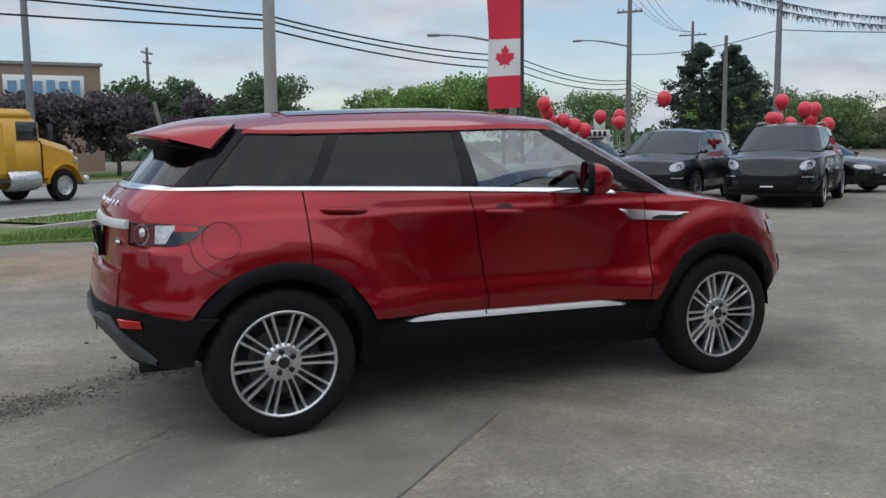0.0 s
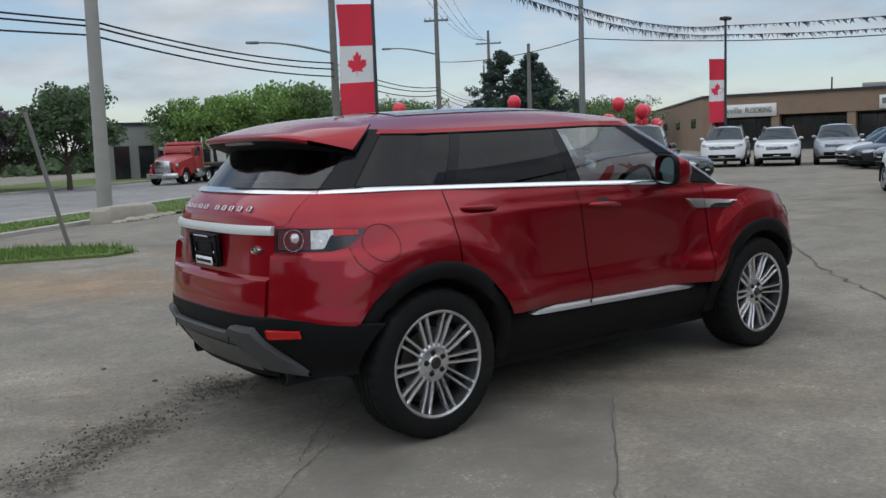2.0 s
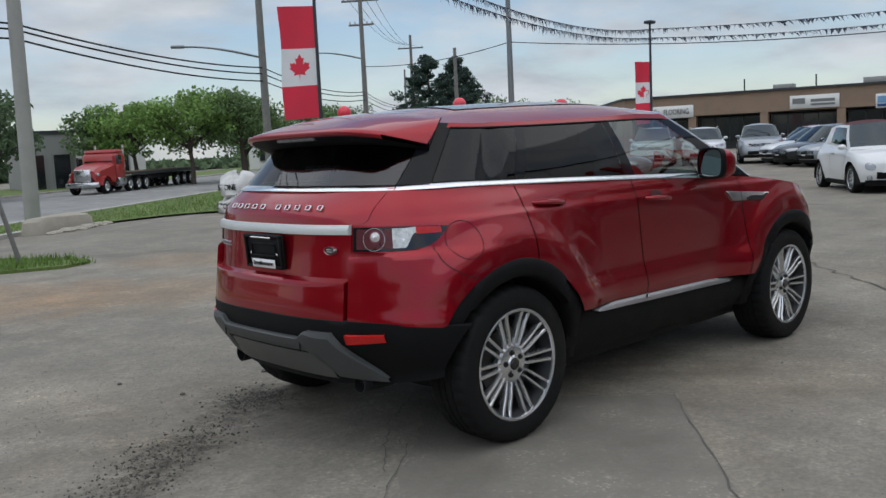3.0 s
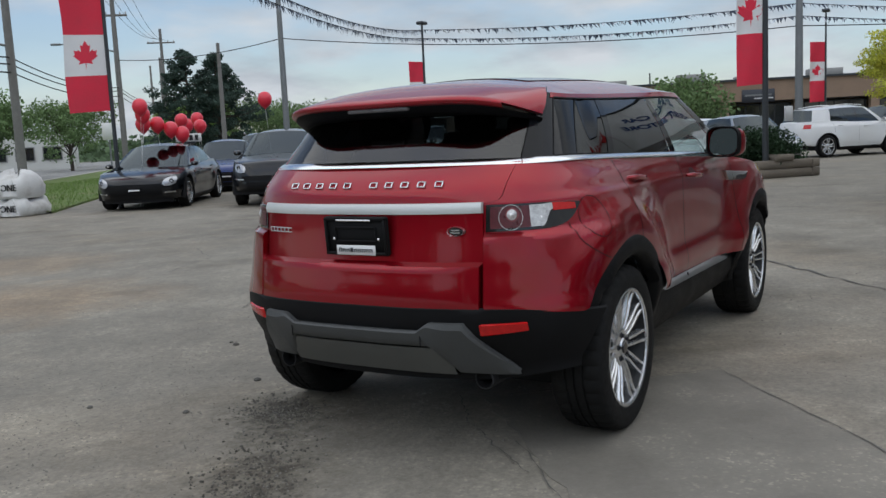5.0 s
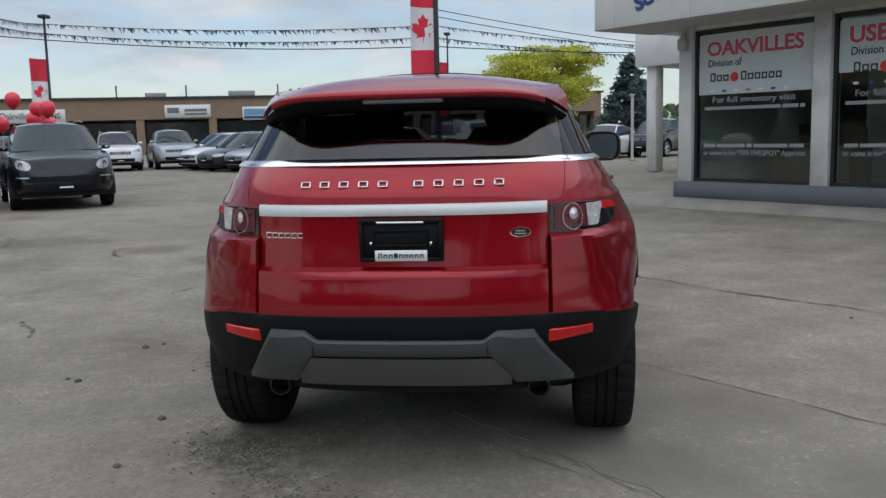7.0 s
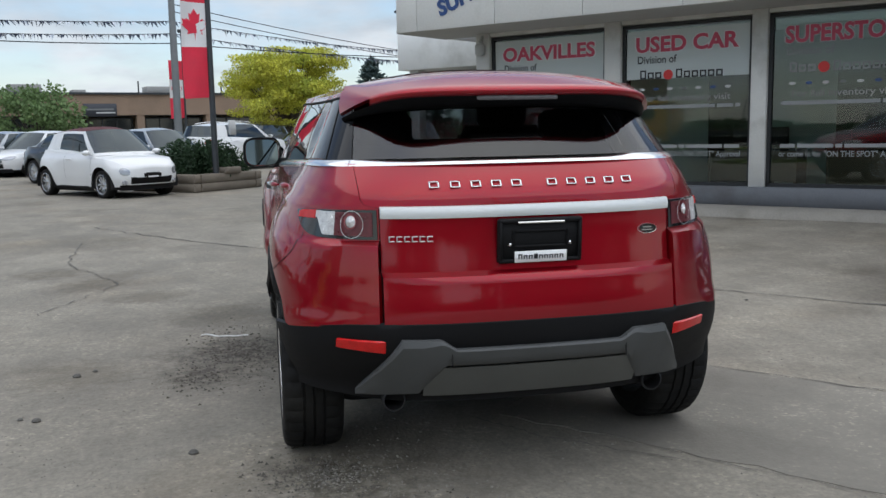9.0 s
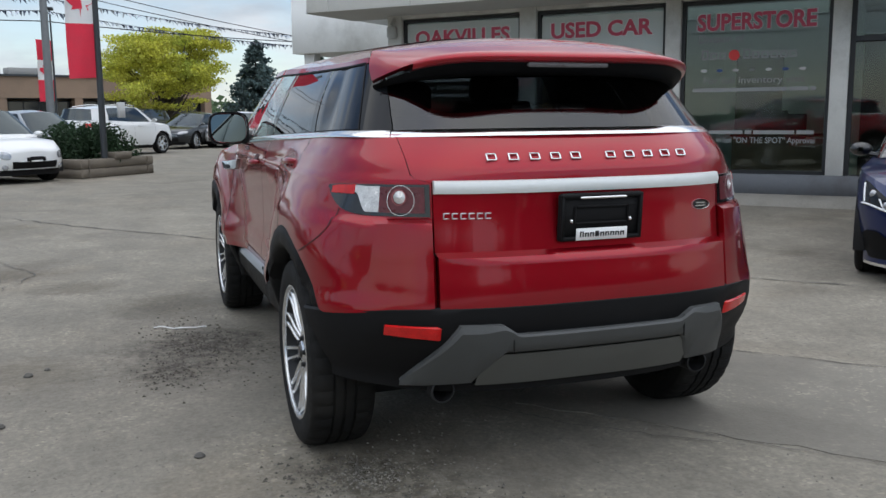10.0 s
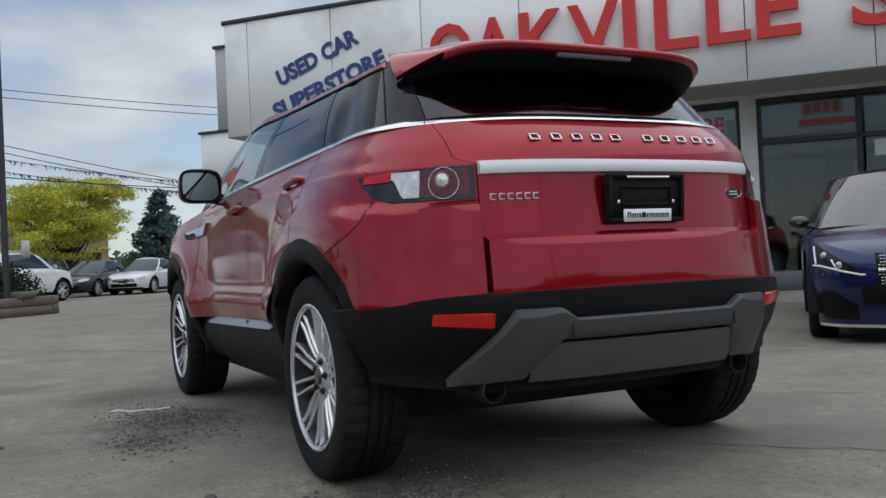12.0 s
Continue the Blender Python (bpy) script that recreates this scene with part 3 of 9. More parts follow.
# ---- the red crossover ----
EV = Shape(
    x0r=-1.3, nr=3.0, x0f=1.35, nf=2.6, wr=-1.33, wf=1.33, R=0.49, rw=0.364, flare=0.082, step_t=0.036, step_r=0.03,
    xr=table([(0.30, -1.98), (0.42, -2.03), (0.56, -2.08), (0.66, -2.09), (0.80, -2.075), (0.95, -2.06), (1.05, -2.055), (1.09, -2.05), (1.117, -2.037), (1.16, -2.0), (1.205, -1.945)]),
    xf=table([(0.30, 2.08), (0.5, 2.16), (0.65, 2.18), (0.8, 2.15), (0.9, 2.10), (1.0, 2.0)]),
    w=table([(0.30, 0.80), (0.45, 0.825), (0.52, 0.832), (0.585, 0.85), (0.63, 0.848), (0.70, 0.836), (0.85, 0.838), (1.0, 0.842), (1.055, 0.843), (1.07, 0.834), (1.12, 0.822), (1.165, 0.803), (1.21, 0.79)]),
    ztap0=0.8, ztap1=1.2,
    tap=table([(-1.3, 0.955), (-1.158, 0.966), (-0.7, 0.99), (-0.29, 1.0), (0.2, 1.0), (0.49, 0.99), (0.95, 0.985), (1.35, 0.97)]),
    zb=table([(-2.1, 1.205), (-1.6, 1.203), (-1.158, 1.19), (-0.29, 1.16), (0.49, 1.125), (0.86, 1.10), (1.25, 1.055), (1.6, 0.995), (1.9, 0.915), (2.12, 0.84)]),
    zl=table([(-2.2, 0.650), (-2.0, 0.640), (-1.85, 0.620), (-1.7, 0.604), (-0.9, 0.545), (-0.7, 0.537), (0.68, 0.506), (0.85, 0.50), (1.7, 0.52), (1.9, 0.56), (2.2, 0.60)]),
    ytail=table([(0.6, 0.54), (1.052, 0.543), (1.068, 0.60), (1.2, 0.612)]),
    shear=lambda x: 0.163 * math.exp(-((x + 0.26) / 0.35) ** 2),
    gx0=-1.3, gxr=-1.93, gin=0.012, gx1=0.95, gxf=1.17, cowl_up=0.03, crown_b=lambda x: 0.0,
    tx0=-1.18, txr=-1.67, ytail_top=0.56, tx1=0.20, txf=0.42, barrel=0.016,
    xmap=table([(-1.3, -1.18), (-1.158, -1.0), (-0.29, -0.32), (0.49, 0.03), (0.95, 0.20)]),
    ytop=table([(-1.18, 0.618), (-0.98, 0.623), (-0.32, 0.637), (0.0, 0.655), (0.2, 0.652)]),
    ztop=table([(-1.72, 1.455), (-1.476, 1.471), (-0.98, 1.477), (-0.32, 1.491), (0.0, 1.50), (0.2, 1.498)]),
    zc=table([(-1.75, 1.46), (-1.5, 1.548), (-1.0, 1.585), (-0.3, 1.603), (0.2, 1.575), (0.42, 1.545)]),
)


def red_crossover():
    S = EV
    car = thing("crossover_car", "glossy metallic red crossover car with dark glass and silver wheels", "car")
    NZ = 40
    T = [("t", f) for f in lerp_list(0, 1, 14)]
    Rr = [("r", f) for f in lerp_list(0, 1, 30)]
    g = 0.0035
    sx = lambda a, b, n: [("s", x) for x in lerp_list(a, b, n)]
    rdoor = sx(-1.19 + g, -0.78, 22) + sx(-0.78, -0.26 - g, 12)[1:]
    fdoor = sx(-0.26 + g, 0.80 - g, 22)
    fender = sx(0.80 + g, 1.35, 26)
    nose = [("f", f) for f in lerp_list(0, 1, 36)]
    # tailgate skin, over both sides
    rows = [S.strip(c, NZ, -1) for c in reversed(T)] + [S.strip(c, NZ, 1) for c in T[1:]]
    tail = MB().grid(rows).out("tailgate", M_RED, car, "red metallic tailgate")
    for side in (-1, 1):
        nm = lambda cols, name: MB().grid([S.strip(c, NZ, side) for c in cols]).out(name, M_RED, car)
        wr = [S.strip(c, NZ, side) for c in [("r", 0.006)] + Rr[1:] + sx(-1.3, -1.19 - g, 6)[1:]]
        lip = []
        for p in wr[0]:
            tx_, ty_ = S.pt(("t", 1.0), p[2])
            lip.append((max(tx_ + 0.012, p[0] + 0.012), side * (ty_ + 0.0035), p[2]))
        MB().grid([lip] + wr).out("rear_wing", M_RED, car)
        edge_ = S.strip(("t", 1.0), NZ, side)
        MB().grid([edge_, [(p[0] + 0.03, p[1] - side * 0.001, p[2]) for p in edge_]]).out("tailgate_edge", M_RED, tail)
        d1, d2 = nm(rdoor, "rear_door"), nm(fdoor, "front_door")
        nm(fender + nose[1:], "front_wing")
        # door handles: a bar, and a flat dark patch painting the recess's shade
        for d, x, z in ((d1, -1.0, 1.082), (d2, -0.11, 1.037)):
            y = S.side_y(x, z)
            hb = MB()
            pts = [(x + s * 0.122, side * (y + 0.006 + 0.026 * (1 - (s) ** 4)), z + 0.004 * (1 - s * s) + s * -0.008) for s in (-1, -0.85, -0.6, -0.3, 0, 0.3, 0.6, 0.85, 1)]
            hb.path(pts, [0.007, 0.012, 0.0135, 0.014, 0.014, 0.014, 0.0135, 0.012, 0.007], 8)
            hb.out("door_handle", M_RED, d)
            shade_patch = MB()
            shade_patch.grid([[(x - 0.005 + 0.056 * math.copysign(abs(math.cos(t)) ** 0.7, math.cos(t)) * k, side * (S.side_y(x, z + 0.006 + 0.040 * math.sin(t) * k) + 0.005), z + 0.006 + 0.040 * math.sin(t) * k) for t in lerp_list(0, math.pi, 16)] for k in (0.02, 0.5, 1)])
            shade_patch.out("handle_recess", M_REDSHADE, d)
    # dark inner shell behind the gaps
    allc = T + Rr[1:] + sx(-1.3, 1.35, 90)[1:] + nose[1:]
    inner = MB()
    for side in (-1, 1):
        inner.grid([[(p[0] * 0.985, p[1] * 0.975, p[2]) for p in S.strip(c, NZ, side)] for c in allc])
    inner.out("inner_shell", M_GAP, car)
    # bonnet
    cowl = sx(0.86, 1.35, 14) + nose[1:]
    rows = []
    crown = table([(0.86, 0.06), (1.3, 0.065), (1.8, 0.055), (2.05, 0.03), (2.2, 0.0)])
    for c in cowl:
        z = S.high(c); x, y = S.pt(c, z)
        rows.append(S.across(c, 10, (x, y, z), z + crown(x) * min(1, y / 0.5), 2.2))
    MB().grid(rows).out("bonnet", M_RED, car, "red metallic bonnet")
    # roof
    gcols = T + Rr[1:] + sx(-1.3, 0.95, 46)[1:] + [("w", f) for f in lerp_list(0, 1, 14)][1:]
    rows = []
    for c in gcols:
        p = S.top(c)
        rows.append(S.across(c, 12, (p.x, p.y + (0.004 if c[0] == "s" else 0), p.z), S.zc(p.x), 2.4))
    MB().grid(rows).out("roof", M_RED, car, "red metallic roof")
    MB().grid([[(p[0] * 0.985, p[1] * 0.985, p[2] - 0.022) for p in r] for r in rows]).out("headliner", M_INTLT, car, "pale grey headliner")
    # panoramic roof pane, dark, just proud of the roof
    rows = []
    for x in lerp_list(-1.15, 0.12, 16):
        yr, zr, zc = S.ytop(x), S.ztop(x), S.zc(x)
        rows.append([(x, y, zr + (zc - zr) * (1 - (abs(y) / yr) ** 2.4) + 0.004) for y in lerp_list(-0.36, 0.36, 10)])
    MB().grid(rows).out("roof_pane", M_BLACKGLOSS, car, "dark glass roof panel")
    # glasshouse: panes and pillars
    NV = 10
    def pane(name, cols, side, material, v0=0.0, v1=1.0, off=0.0, label=""):
        ob = MB().grid([[S.gpt(c, v0 + (v1 - v0) * i / NV, side, off) for i in range(NV + 1)] for c in cols]).out(name, material, car, label, smooth=60)
        return ob
    rows = [[S.gpt(c, i / NV, -1) for i in range(NV + 1)] for c in reversed(T)] + [[S.gpt(c, i / NV, 1) for i in range(NV + 1)] for c in T[1:]]
    MB().grid(rows).out("rear_window", M_REARG, car, "dark tinted rear window", smooth=60)
    for side in (-1, 1):
        pane("quarter_panel_gloss", [("r", f) for f in lerp_list(0.012, 0.42, 10)], side, M_PRIVSOLID)
        pane("quarter_window", [("r", f) for f in lerp_list(0.42, 1, 10)] + sx(-1.3, -1.165, 3)[1:], side, M_PRIV, 0.06, 0.93, label="dark tinted rear quarter window")
        pane("pillar", sx(-1.165, -1.10, 2), side, M_PRIVSOLID, v1=0.93, off=0.002)
        pane("rear_door_window", sx(-1.10, -0.33, 10), side, M_PRIV, v1=0.93, label="dark tinted rear door window")
        pane("pillar", sx(-0.33, -0.235, 2), side, M_PRIVSOLID, v1=0.93, off=0.002)
        pane("front_door_window", sx(-0.235, 0.745, 12), side, M_CLEARG, v1=0.93, label="lightly tinted front door window")
        pane("pillar", sx(0.745, 0.95, 4) + [("w", 0.05)], side, M_PRIVSOLID, v1=0.93, off=0.003)
        pane("cant_rail", [("r", f) for f in lerp_list(0.34, 1, 12)] + sx(-1.3, 0.95, 30)[1:] + [("w", 0.05)], side, M_RED, 0.925, 1.005, off=0.005)
        # rubber seal round the side glass
        seal = MB()
        for v in (0.035, 0.925):
            seal.path([S.gpt(c, v, side, 0.003) for c in [("r", 0.42), ("r", 0.6), ("r", 0.8), ("r", 0.95)] + sx(-1.3, 0.9, 24)], 0.005, 5)
        seal.path([S.gpt(("r", 0.42), v, side, 0.001) for v in lerp_list(0.03, 0.93, 6)], 0.003, 5)
        seal.out("window_seal", M_CLAD, car)
        # bright waist line, its face leaning towards the sky
        ml = MB()
        wc = [("r", f) for f in lerp_list(0.01, 1, 24)] + sx(-1.3, 0.60, 40)[1:]
        rows = []
        for c in wc:
            rows.append([S.gpt(c, v, side, o) for v, o in WAIST])
        ml.grid(rows).out("waist_trim", M_CHROME, car, "bright chrome waist trim", smooth=60)
    rows = [[S.gpt(c, v + 0.014 * (1 - c[1] ** 4), s, o + 0.010 * (1 - c[1] ** 4)) for v, o in WAIST] for s, cc in ((-1, list(reversed(T))), (1, T[1:])) for c in cc]
    MB().grid(rows).out("waist_trim", M_CHROME, car, "bright chrome waist trim", smooth=60)
    W = [("w", f) for f in lerp_list(0.06, 1, 12)]
    rows = [[S.gpt(c, i / NV, -1) for i in range(NV + 1)] for c in W] + [[S.gpt(c, i / NV, 1) for i in range(NV + 1)] for c in reversed(W[:-1])]
    MB().grid(rows).out("windscreen", M_WIND, car, "clear windscreen", smooth=60)
    # roof spoiler: cambered top, side cheeks, rolled tail edge
    H = 0.637
    tail_x = lambda y: -1.885 + 0.29 * (abs(y) / H) ** 6
    tail_z = lambda y: 1.456 - 0.070 * (abs(y) / H) ** 6
    yr, zr, zc = 0.62, S.ztop(-1.44), S.zc(-1.44)
    top_rows = []
    for i in range(29):
        q = -1 + 2 * i / 28
        fy = 0.598 * q
        fz = zr + (zc - zr) * (1 - min(1, abs(fy) / yr) ** 2.4) + 0.005
        fz = fz + (1.50 - (zr + (zc - zr) * (1 - min(1, 0.598 / yr) ** 2.4) + 0.005)) * abs(q) ** 6
        F_ = Vector((-1.41 - 0.065 * abs(q) ** 3, fy, fz))
        ey = 0.54 * q
        E_ = Vector((tail_x(ey), ey, tail_z(ey) + 0.013))
        r = []
        for t in lerp_list(0, 1, 10):
            p = F_.lerp(E_, t)
            p.z += 0.02 * math.sin(math.pi * t) * (1 - abs(q) ** 4)
            r.append(tuple(p))
        r += [(E_.x - 0.004, ey, E_.z - 0.010), (E_.x + 0.004, ey, E_.z - 0.023), (E_.x + 0.03, ey * 0.995, E_.z - 0.029)]
        top_rows.append(r)
    sp = MB().grid(top_rows)
    for side in (-1, 1):
        U = top_rows[0][:11] if side == -1 else top_rows[-1][:11]
        rows = []
        for i, u in enumerate(U):
            t = i / 10
            ly = 0.634 - 0.094 * t ** 1.1
            L_ = Vector((tail_x(ly) + 0.008 * (1 - t), side * ly, tail_z(ly) + 0.009 * t))
            u = Vector(u)
            bow = Vector((0, side * 0.010 * (1 - t), 0.006 * (1 - t)))
            rows.append([tuple(u), tuple(u.lerp(L_, 0.35) + bow), tuple(u.lerp(L_, 0.7) + bow), tuple(L_), tuple(L_ + Vector((0.02, -side * 0.012, -0.008)))])
        sp.grid(rows)
    sp.out("roof_spoiler", M_RED, car, "red roof spoiler over the rear window", smooth=55)
    for side in (-1, 1):
        rb = MB()
        ribbon(rb, [(Vector((-1.472, side * 0.599, 1.503)).lerp(Vector((-1.590, side * 0.638, 1.384)), t), (0.4, side, 0.5)) for t in lerp_list(0, 1, 6)], 0.003, 0.006)
        rb.out("spoiler_seam", M_GAP, car)
    rows = []
    for i in range(33):
        y = -H + 2 * H * i / 32
        k = abs(y) / H
        xl = tail_x(y) + 0.004; zl_ = tail_z(y) + 0.002
        xe = -1.70 + 0.14 * k ** 4; ze = 1.40 - 0.03 * k ** 3
        rows.append([(xl + 0.012 + (xe - xl - 0.012) * t, y * (0.985 - 0.03 * t), zl_ - 0.016 + (ze - zl_ + 0.016) * t - 0.012 * math.sin(math.pi * t)) for t in lerp_list(0, 1, 6)])
    MB().grid(rows).out("spoiler_underside", M_CLAD, car, "black underside of the spoiler")
    MB().box((-1.862, 0, 1.436), (0.02, 0.31, 0.018), ch=0.005).out("brake_light", M_BRAKESTRIP, car, "high-mounted brake light strip")
    # rear details
    def rear_x(y, z):
        W_ = S.side_y(S.x0r, z)
        return S.x0r - (S.x0r - S.xr(z)) * max(0.0, 1 - (abs(y) / W_) ** 3) ** (1 / 3)
    bar = MB()
    rows = []
    for y in lerp_list(-0.542, 0.542, 20):
        x = rear_x(y, 1.04)
        rows.append([(x + 0.004, y, 1.014), (x - 0.018, y, 1.016), (x - 0.022, y, 1.036), (x - 0.012, y, 1.056), (x + 0.004, y, 1.058)])
    bar.grid(rows).add([r for r in rows[0]], [(0, 1, 2, 3, 4)]).add([r for r in rows[-1]], [(4, 3, 2, 1, 0)])
    bar.out("tailgate_bar", M_BRIGHTBAR, car, "wide satin silver bar across the tailgate")
    # raised letters drawn as plain bars, two words
    for y0, n in ((0.382, 5), (-0.044, 5)):
        for i in range(n):
            y = y0 - 0.03 - i * (0.338 - 0.03) / (n - 1) * 0.955
            x = rear_x(y, 1.128)
            tilt = math.atan2(S.xr(1.15) - S.xr(1.10), 0.05)
            b = MB()
            m3 = Matrix.Rotation(tilt, 3, "Y")
            for dz in (-0.0115, 0.0115):
                b.box(Vector((x - 0.003, y, 1.13)) + m3 @ Vector((0, 0, dz)), (0.008, 0.036, 0.0045), ch=0.0012, m=m3)
            for dy in (-0.0158, 0.0158):
                b.box(Vector((x - 0.003, y + dy, 1.13)), (0.008, 0.0050, 0.0275), ch=0.0012, m=m3)
            b.out("letter_bar", M_CHROME, car, "bright raised lettering shown as a plain outline")
    for i in range(6):
        y = 0.505 - i * 0.026
        x = rear_x(y, 0.943)
        b = MB()
        b.box((x - 0.002, y, 0.952), (0.006, 0.021, 0.004), ch=0.001)
        b.box((x - 0.002, y, 0.935), (0.006, 0.021, 0.004), ch=0.001)
        b.box((x - 0.002, y + 0.009, 0.9435), (0.006, 0.004, 0.02), ch=0.001)
        b.out("model_bar", M_SATIN, car, "small bright model lettering shown as plain bars")
    bd = MB().lathe([(0.0, -0.006), (0.8, -0.006), (1.0, 0.0), (1.0, 0.008)], 32)
    bd.v = [(rear_x(-0.444, 0.947) + v[1] - 0.002, -0.444 + v[0] * 0.037, 0.947 + v[2] * 0.0175) for v in bd.v]
    bd.out("badge", M_BLACKGLOSS, car, "small oval dark green badge")
    bd = MB().lathe([(0.95, -0.008), (1.0, -0.009), (1.04, -0.004), (1.04, 0.008)], 32)
    bd.v = [(rear_x(-0.444, 0.947) + v[1] - 0.002, -0.444 + v[0] * 0.037, 0.947 + v[2] * 0.0175) for v in bd.v]
    bd.out("badge_rim", M_SATIN, car)
    for dz, ln in ((0.005, 0.036), (-0.005, 0.042)):
        MB().box((rear_x(-0.444, 0.947) - 0.0085, -0.444, 0.947 + dz), (0.002, ln, 0.004)).out("badge_bar", M_CHROME, car)
    # number plate holder with a dealer tag drawn as bars
    px = S.xr(0.93) - 0.004
    ph = MB()
    pm = Matrix.Rotation(radians(-4), 3, "Y")
    pc = Vector((px - 0.012, -0.012, 0.93))
    ph.box(pc, (0.018, 0.31, 0.158), ch=0.006, m=pm)
    plate = ph.out("plate_holder", M_CLAD, car, "empty black plastic number plate holder")
    fr = MB()
    for c, s in (((-0.014, 0, 0.071), (0.012, 0.306, 0.014)), ((-0.014, 0, -0.071), (0.012, 0.306, 0.014)), ((-0.014, 0.146, 0), (0.012, 0.014, 0.15)), ((-0.014, -0.146, 0), (0.012, 0.014, 0.15)), ((-0.012, 0.0, 0.035), (0.01, 0.19, 0.008)), ((-0.012, 0.0, -0.02), (0.01, 0.19, 0.008)), ((-0.012, 0.1, 0.008), (0.01, 0.008, 0.06)), ((-0.012, -0.1, 0.008), (0.01, 0.008, 0.06))):
        fr.box(pc + pm @ Vector(c), s, ch=0.003, m=pm)
    fr.out("holder_frame", M_CLAD, plate)
    for sy in (-0.11, 0.11):
        MB().box(pc + pm @ Vector((-0.0115, sy, -0.012)), (0.008, 0.012, 0.012), ch=0.003, m=pm).out("plate_screw", M_CHROME, plate)
    MB().tube(pc + pm @ Vector((-0.02, -0.085, 0.066)), pc + pm @ Vector((-0.02, 0.085, 0.066)), 0.004, n=6).out("chrome_wire", M_CHROME, plate)
    MB().box(pc + pm @ Vector((-0.019, 0.0, -0.056)), (0.004, 0.192, 0.040), m=pm, ch=0.001).out("dealer_tag", M_WHITE, plate, "white dealer tag with plain black bars")
    for k in range(9):
        sy = 0.076 - 0.019 * k
        if k == 3:
            MB().lathe([(0.0, 0.0), (0.007, 0.0), (0.007, 0.002)], 12).out("tag_dot", M_BLACKPR, plate).matrix_basis = Matrix.Translation(pc + pm @ Vector((-0.0225, sy, -0.057))) @ Matrix.Rotation(radians(90), 4, "Z")
        tb_ = MB()
        hh = 0.018 if k in (0, 3) else 0.014
        for dy in (-0.005, 0.005):
            tb_.box(pc + pm @ Vector((-0.0225, sy + dy, -0.064 + hh / 2)), (0.002, 0.0038, hh), m=pm)
        tb_.box(pc + pm @ Vector((-0.0225, sy, -0.064 + hh - 0.002)), (0.002, 0.008, 0.0036), m=pm)
        tb_.out("tag_bar", M_BLACKPR, plate)
    # tail lamps
    zt_ = table([(0.0, 1.052), (0.5, 1.05), (0.85, 1.045), (1.0, 1.035)])
    zb_ = table([(0.0, 0.934), (0.55, 0.935), (0.75, 0.946), (0.9, 0.98), (1.0, 1.03)])
    def f_at(xt):
        f = 0.0
        while S.pt(("r", f), 1.0)[0] < xt and f < 1:
            f += 0.002
        return f
    F0, F1 = 0.015, f_at(-1.662)
    S_RED = (f_at(-1.80) - F0) / (F1 - F0)
    def lamp(name, a, b, lo, hi, side, off, material, parent, label="", deep=0.02):
        rows = []
        for s in lerp_list(a, b, 16):
            f = F0 + (F1 - F0) * s
            z0, z1 = lo(s), hi(s)
            col = ("r", f)
            r = []
            for kz in (0.0, 0.06, 0.35, 0.65, 0.94, 1.0):
                z = z0 + (z1 - z0) * kz
                x, y = S.push(col, max(z, 0.94) , off if 0 < kz < 1 else off - deep)
                r.append((x, side * y, z))
            rows.append(r)
        mb = MB().grid(rows)
        for k_ in (0, -1):
            r = rows[k_]
            e = []
            for p, kz in zip(r, range(6)):
                f = F0 + (F1 - F0) * (a if k_ == 0 else b)
                x, y = S.push(("r", f), max(p[2], 0.94), off - deep)
                e.append((x, side * y, p[2]))
            mb.grid([r, e])
        return mb.out(name, material, parent, label, smooth=50)
    for side in (-1, 1):
        L = lamp("tail_lamp", 0, 1, zb_, zt_, side, 0.004, M_BLACKGLOSS, car, "clear and red rear lamp cluster")
        lamp("lamp_bowl", 0.04, 0.43, lambda s: zb_(s) + 0.013, lambda s: zt_(s) - 0.010, side, 0.0065, M_LAMPRED, L, "dark red lamp bowl")
        lamp("clear_section", 0.43, S_RED + 0.03, lambda s: 0.948 + 0.065 * sm(0.55, S_RED + 0.02, s), lambda s: zt_(s) - 0.008, side, 0.0068, M_LAMPWHITE, L, "clear indicator lens")
        lamp("red_section", S_RED + 0.03, 0.93, lambda s: max(zb_(s) + 0.004, 1.008), lambda s: zt_(s) - 0.006, side, 0.010, M_REDLENS, L, "red side lens")
        # round lamp with rings
        f = F0 + (F1 - F0) * 0.235
        for r0, r1, o, mt, nm_ in ((0.0, 0.021, 0.018, M_LAMPWHITE, "bulb"), (0.023, 0.026, 0.014, M_LAMPRING, "lamp_ring"), (0.0475, 0.0495, 0.012, M_LAMPWHITE, "lamp_ring")):
            rows = []
            for rr in ((r0, r1) if r0 else (0.001, r1 * 0.6, r1)):
                row = []
                for t in lerp_list(0, 2 * math.pi, 28):
                    up = 0.010 if r1 < 0.04 else 0.0
                    z = 0.994 + up + rr * math.sin(t)
                    ff = f + up * 0.8 + rr * math.cos(t) * 1.55
                    x, y = S.push(("r", max(0.002, ff)), max(z, 0.94), o - (0.4 * rr if r0 == 0 else 0))
                    row.append((x, side * y, z))
                rows.append(row)
            MB().grid(rows).out(nm_, mt, L, smooth=60)
        # fuel-flap outline on the right, seam below the lamp
        if side == -1:
            rb = MB()
            pts = []
            for t in lerp_list(0, 2 * math.pi, 40):
                z = 0.968 + 0.083 * math.sin(t)
                tx = -1.6 + 0.083 * math.cos(t)
                lo_, hi_ = 0.0, 1.0
                for _ in range(24):
                    md = (lo_ + hi_) / 2
                    if S.pt(("r", md), z)[0] < tx:
                        lo_ = md
                    else:
                        hi_ = md
                x, y = S.pt(("r", md), z)
                pts.append(((x, side * y, z), (-0.25, side, 0)))
            ribbon(rb, pts, 0.0014, 0.0034)
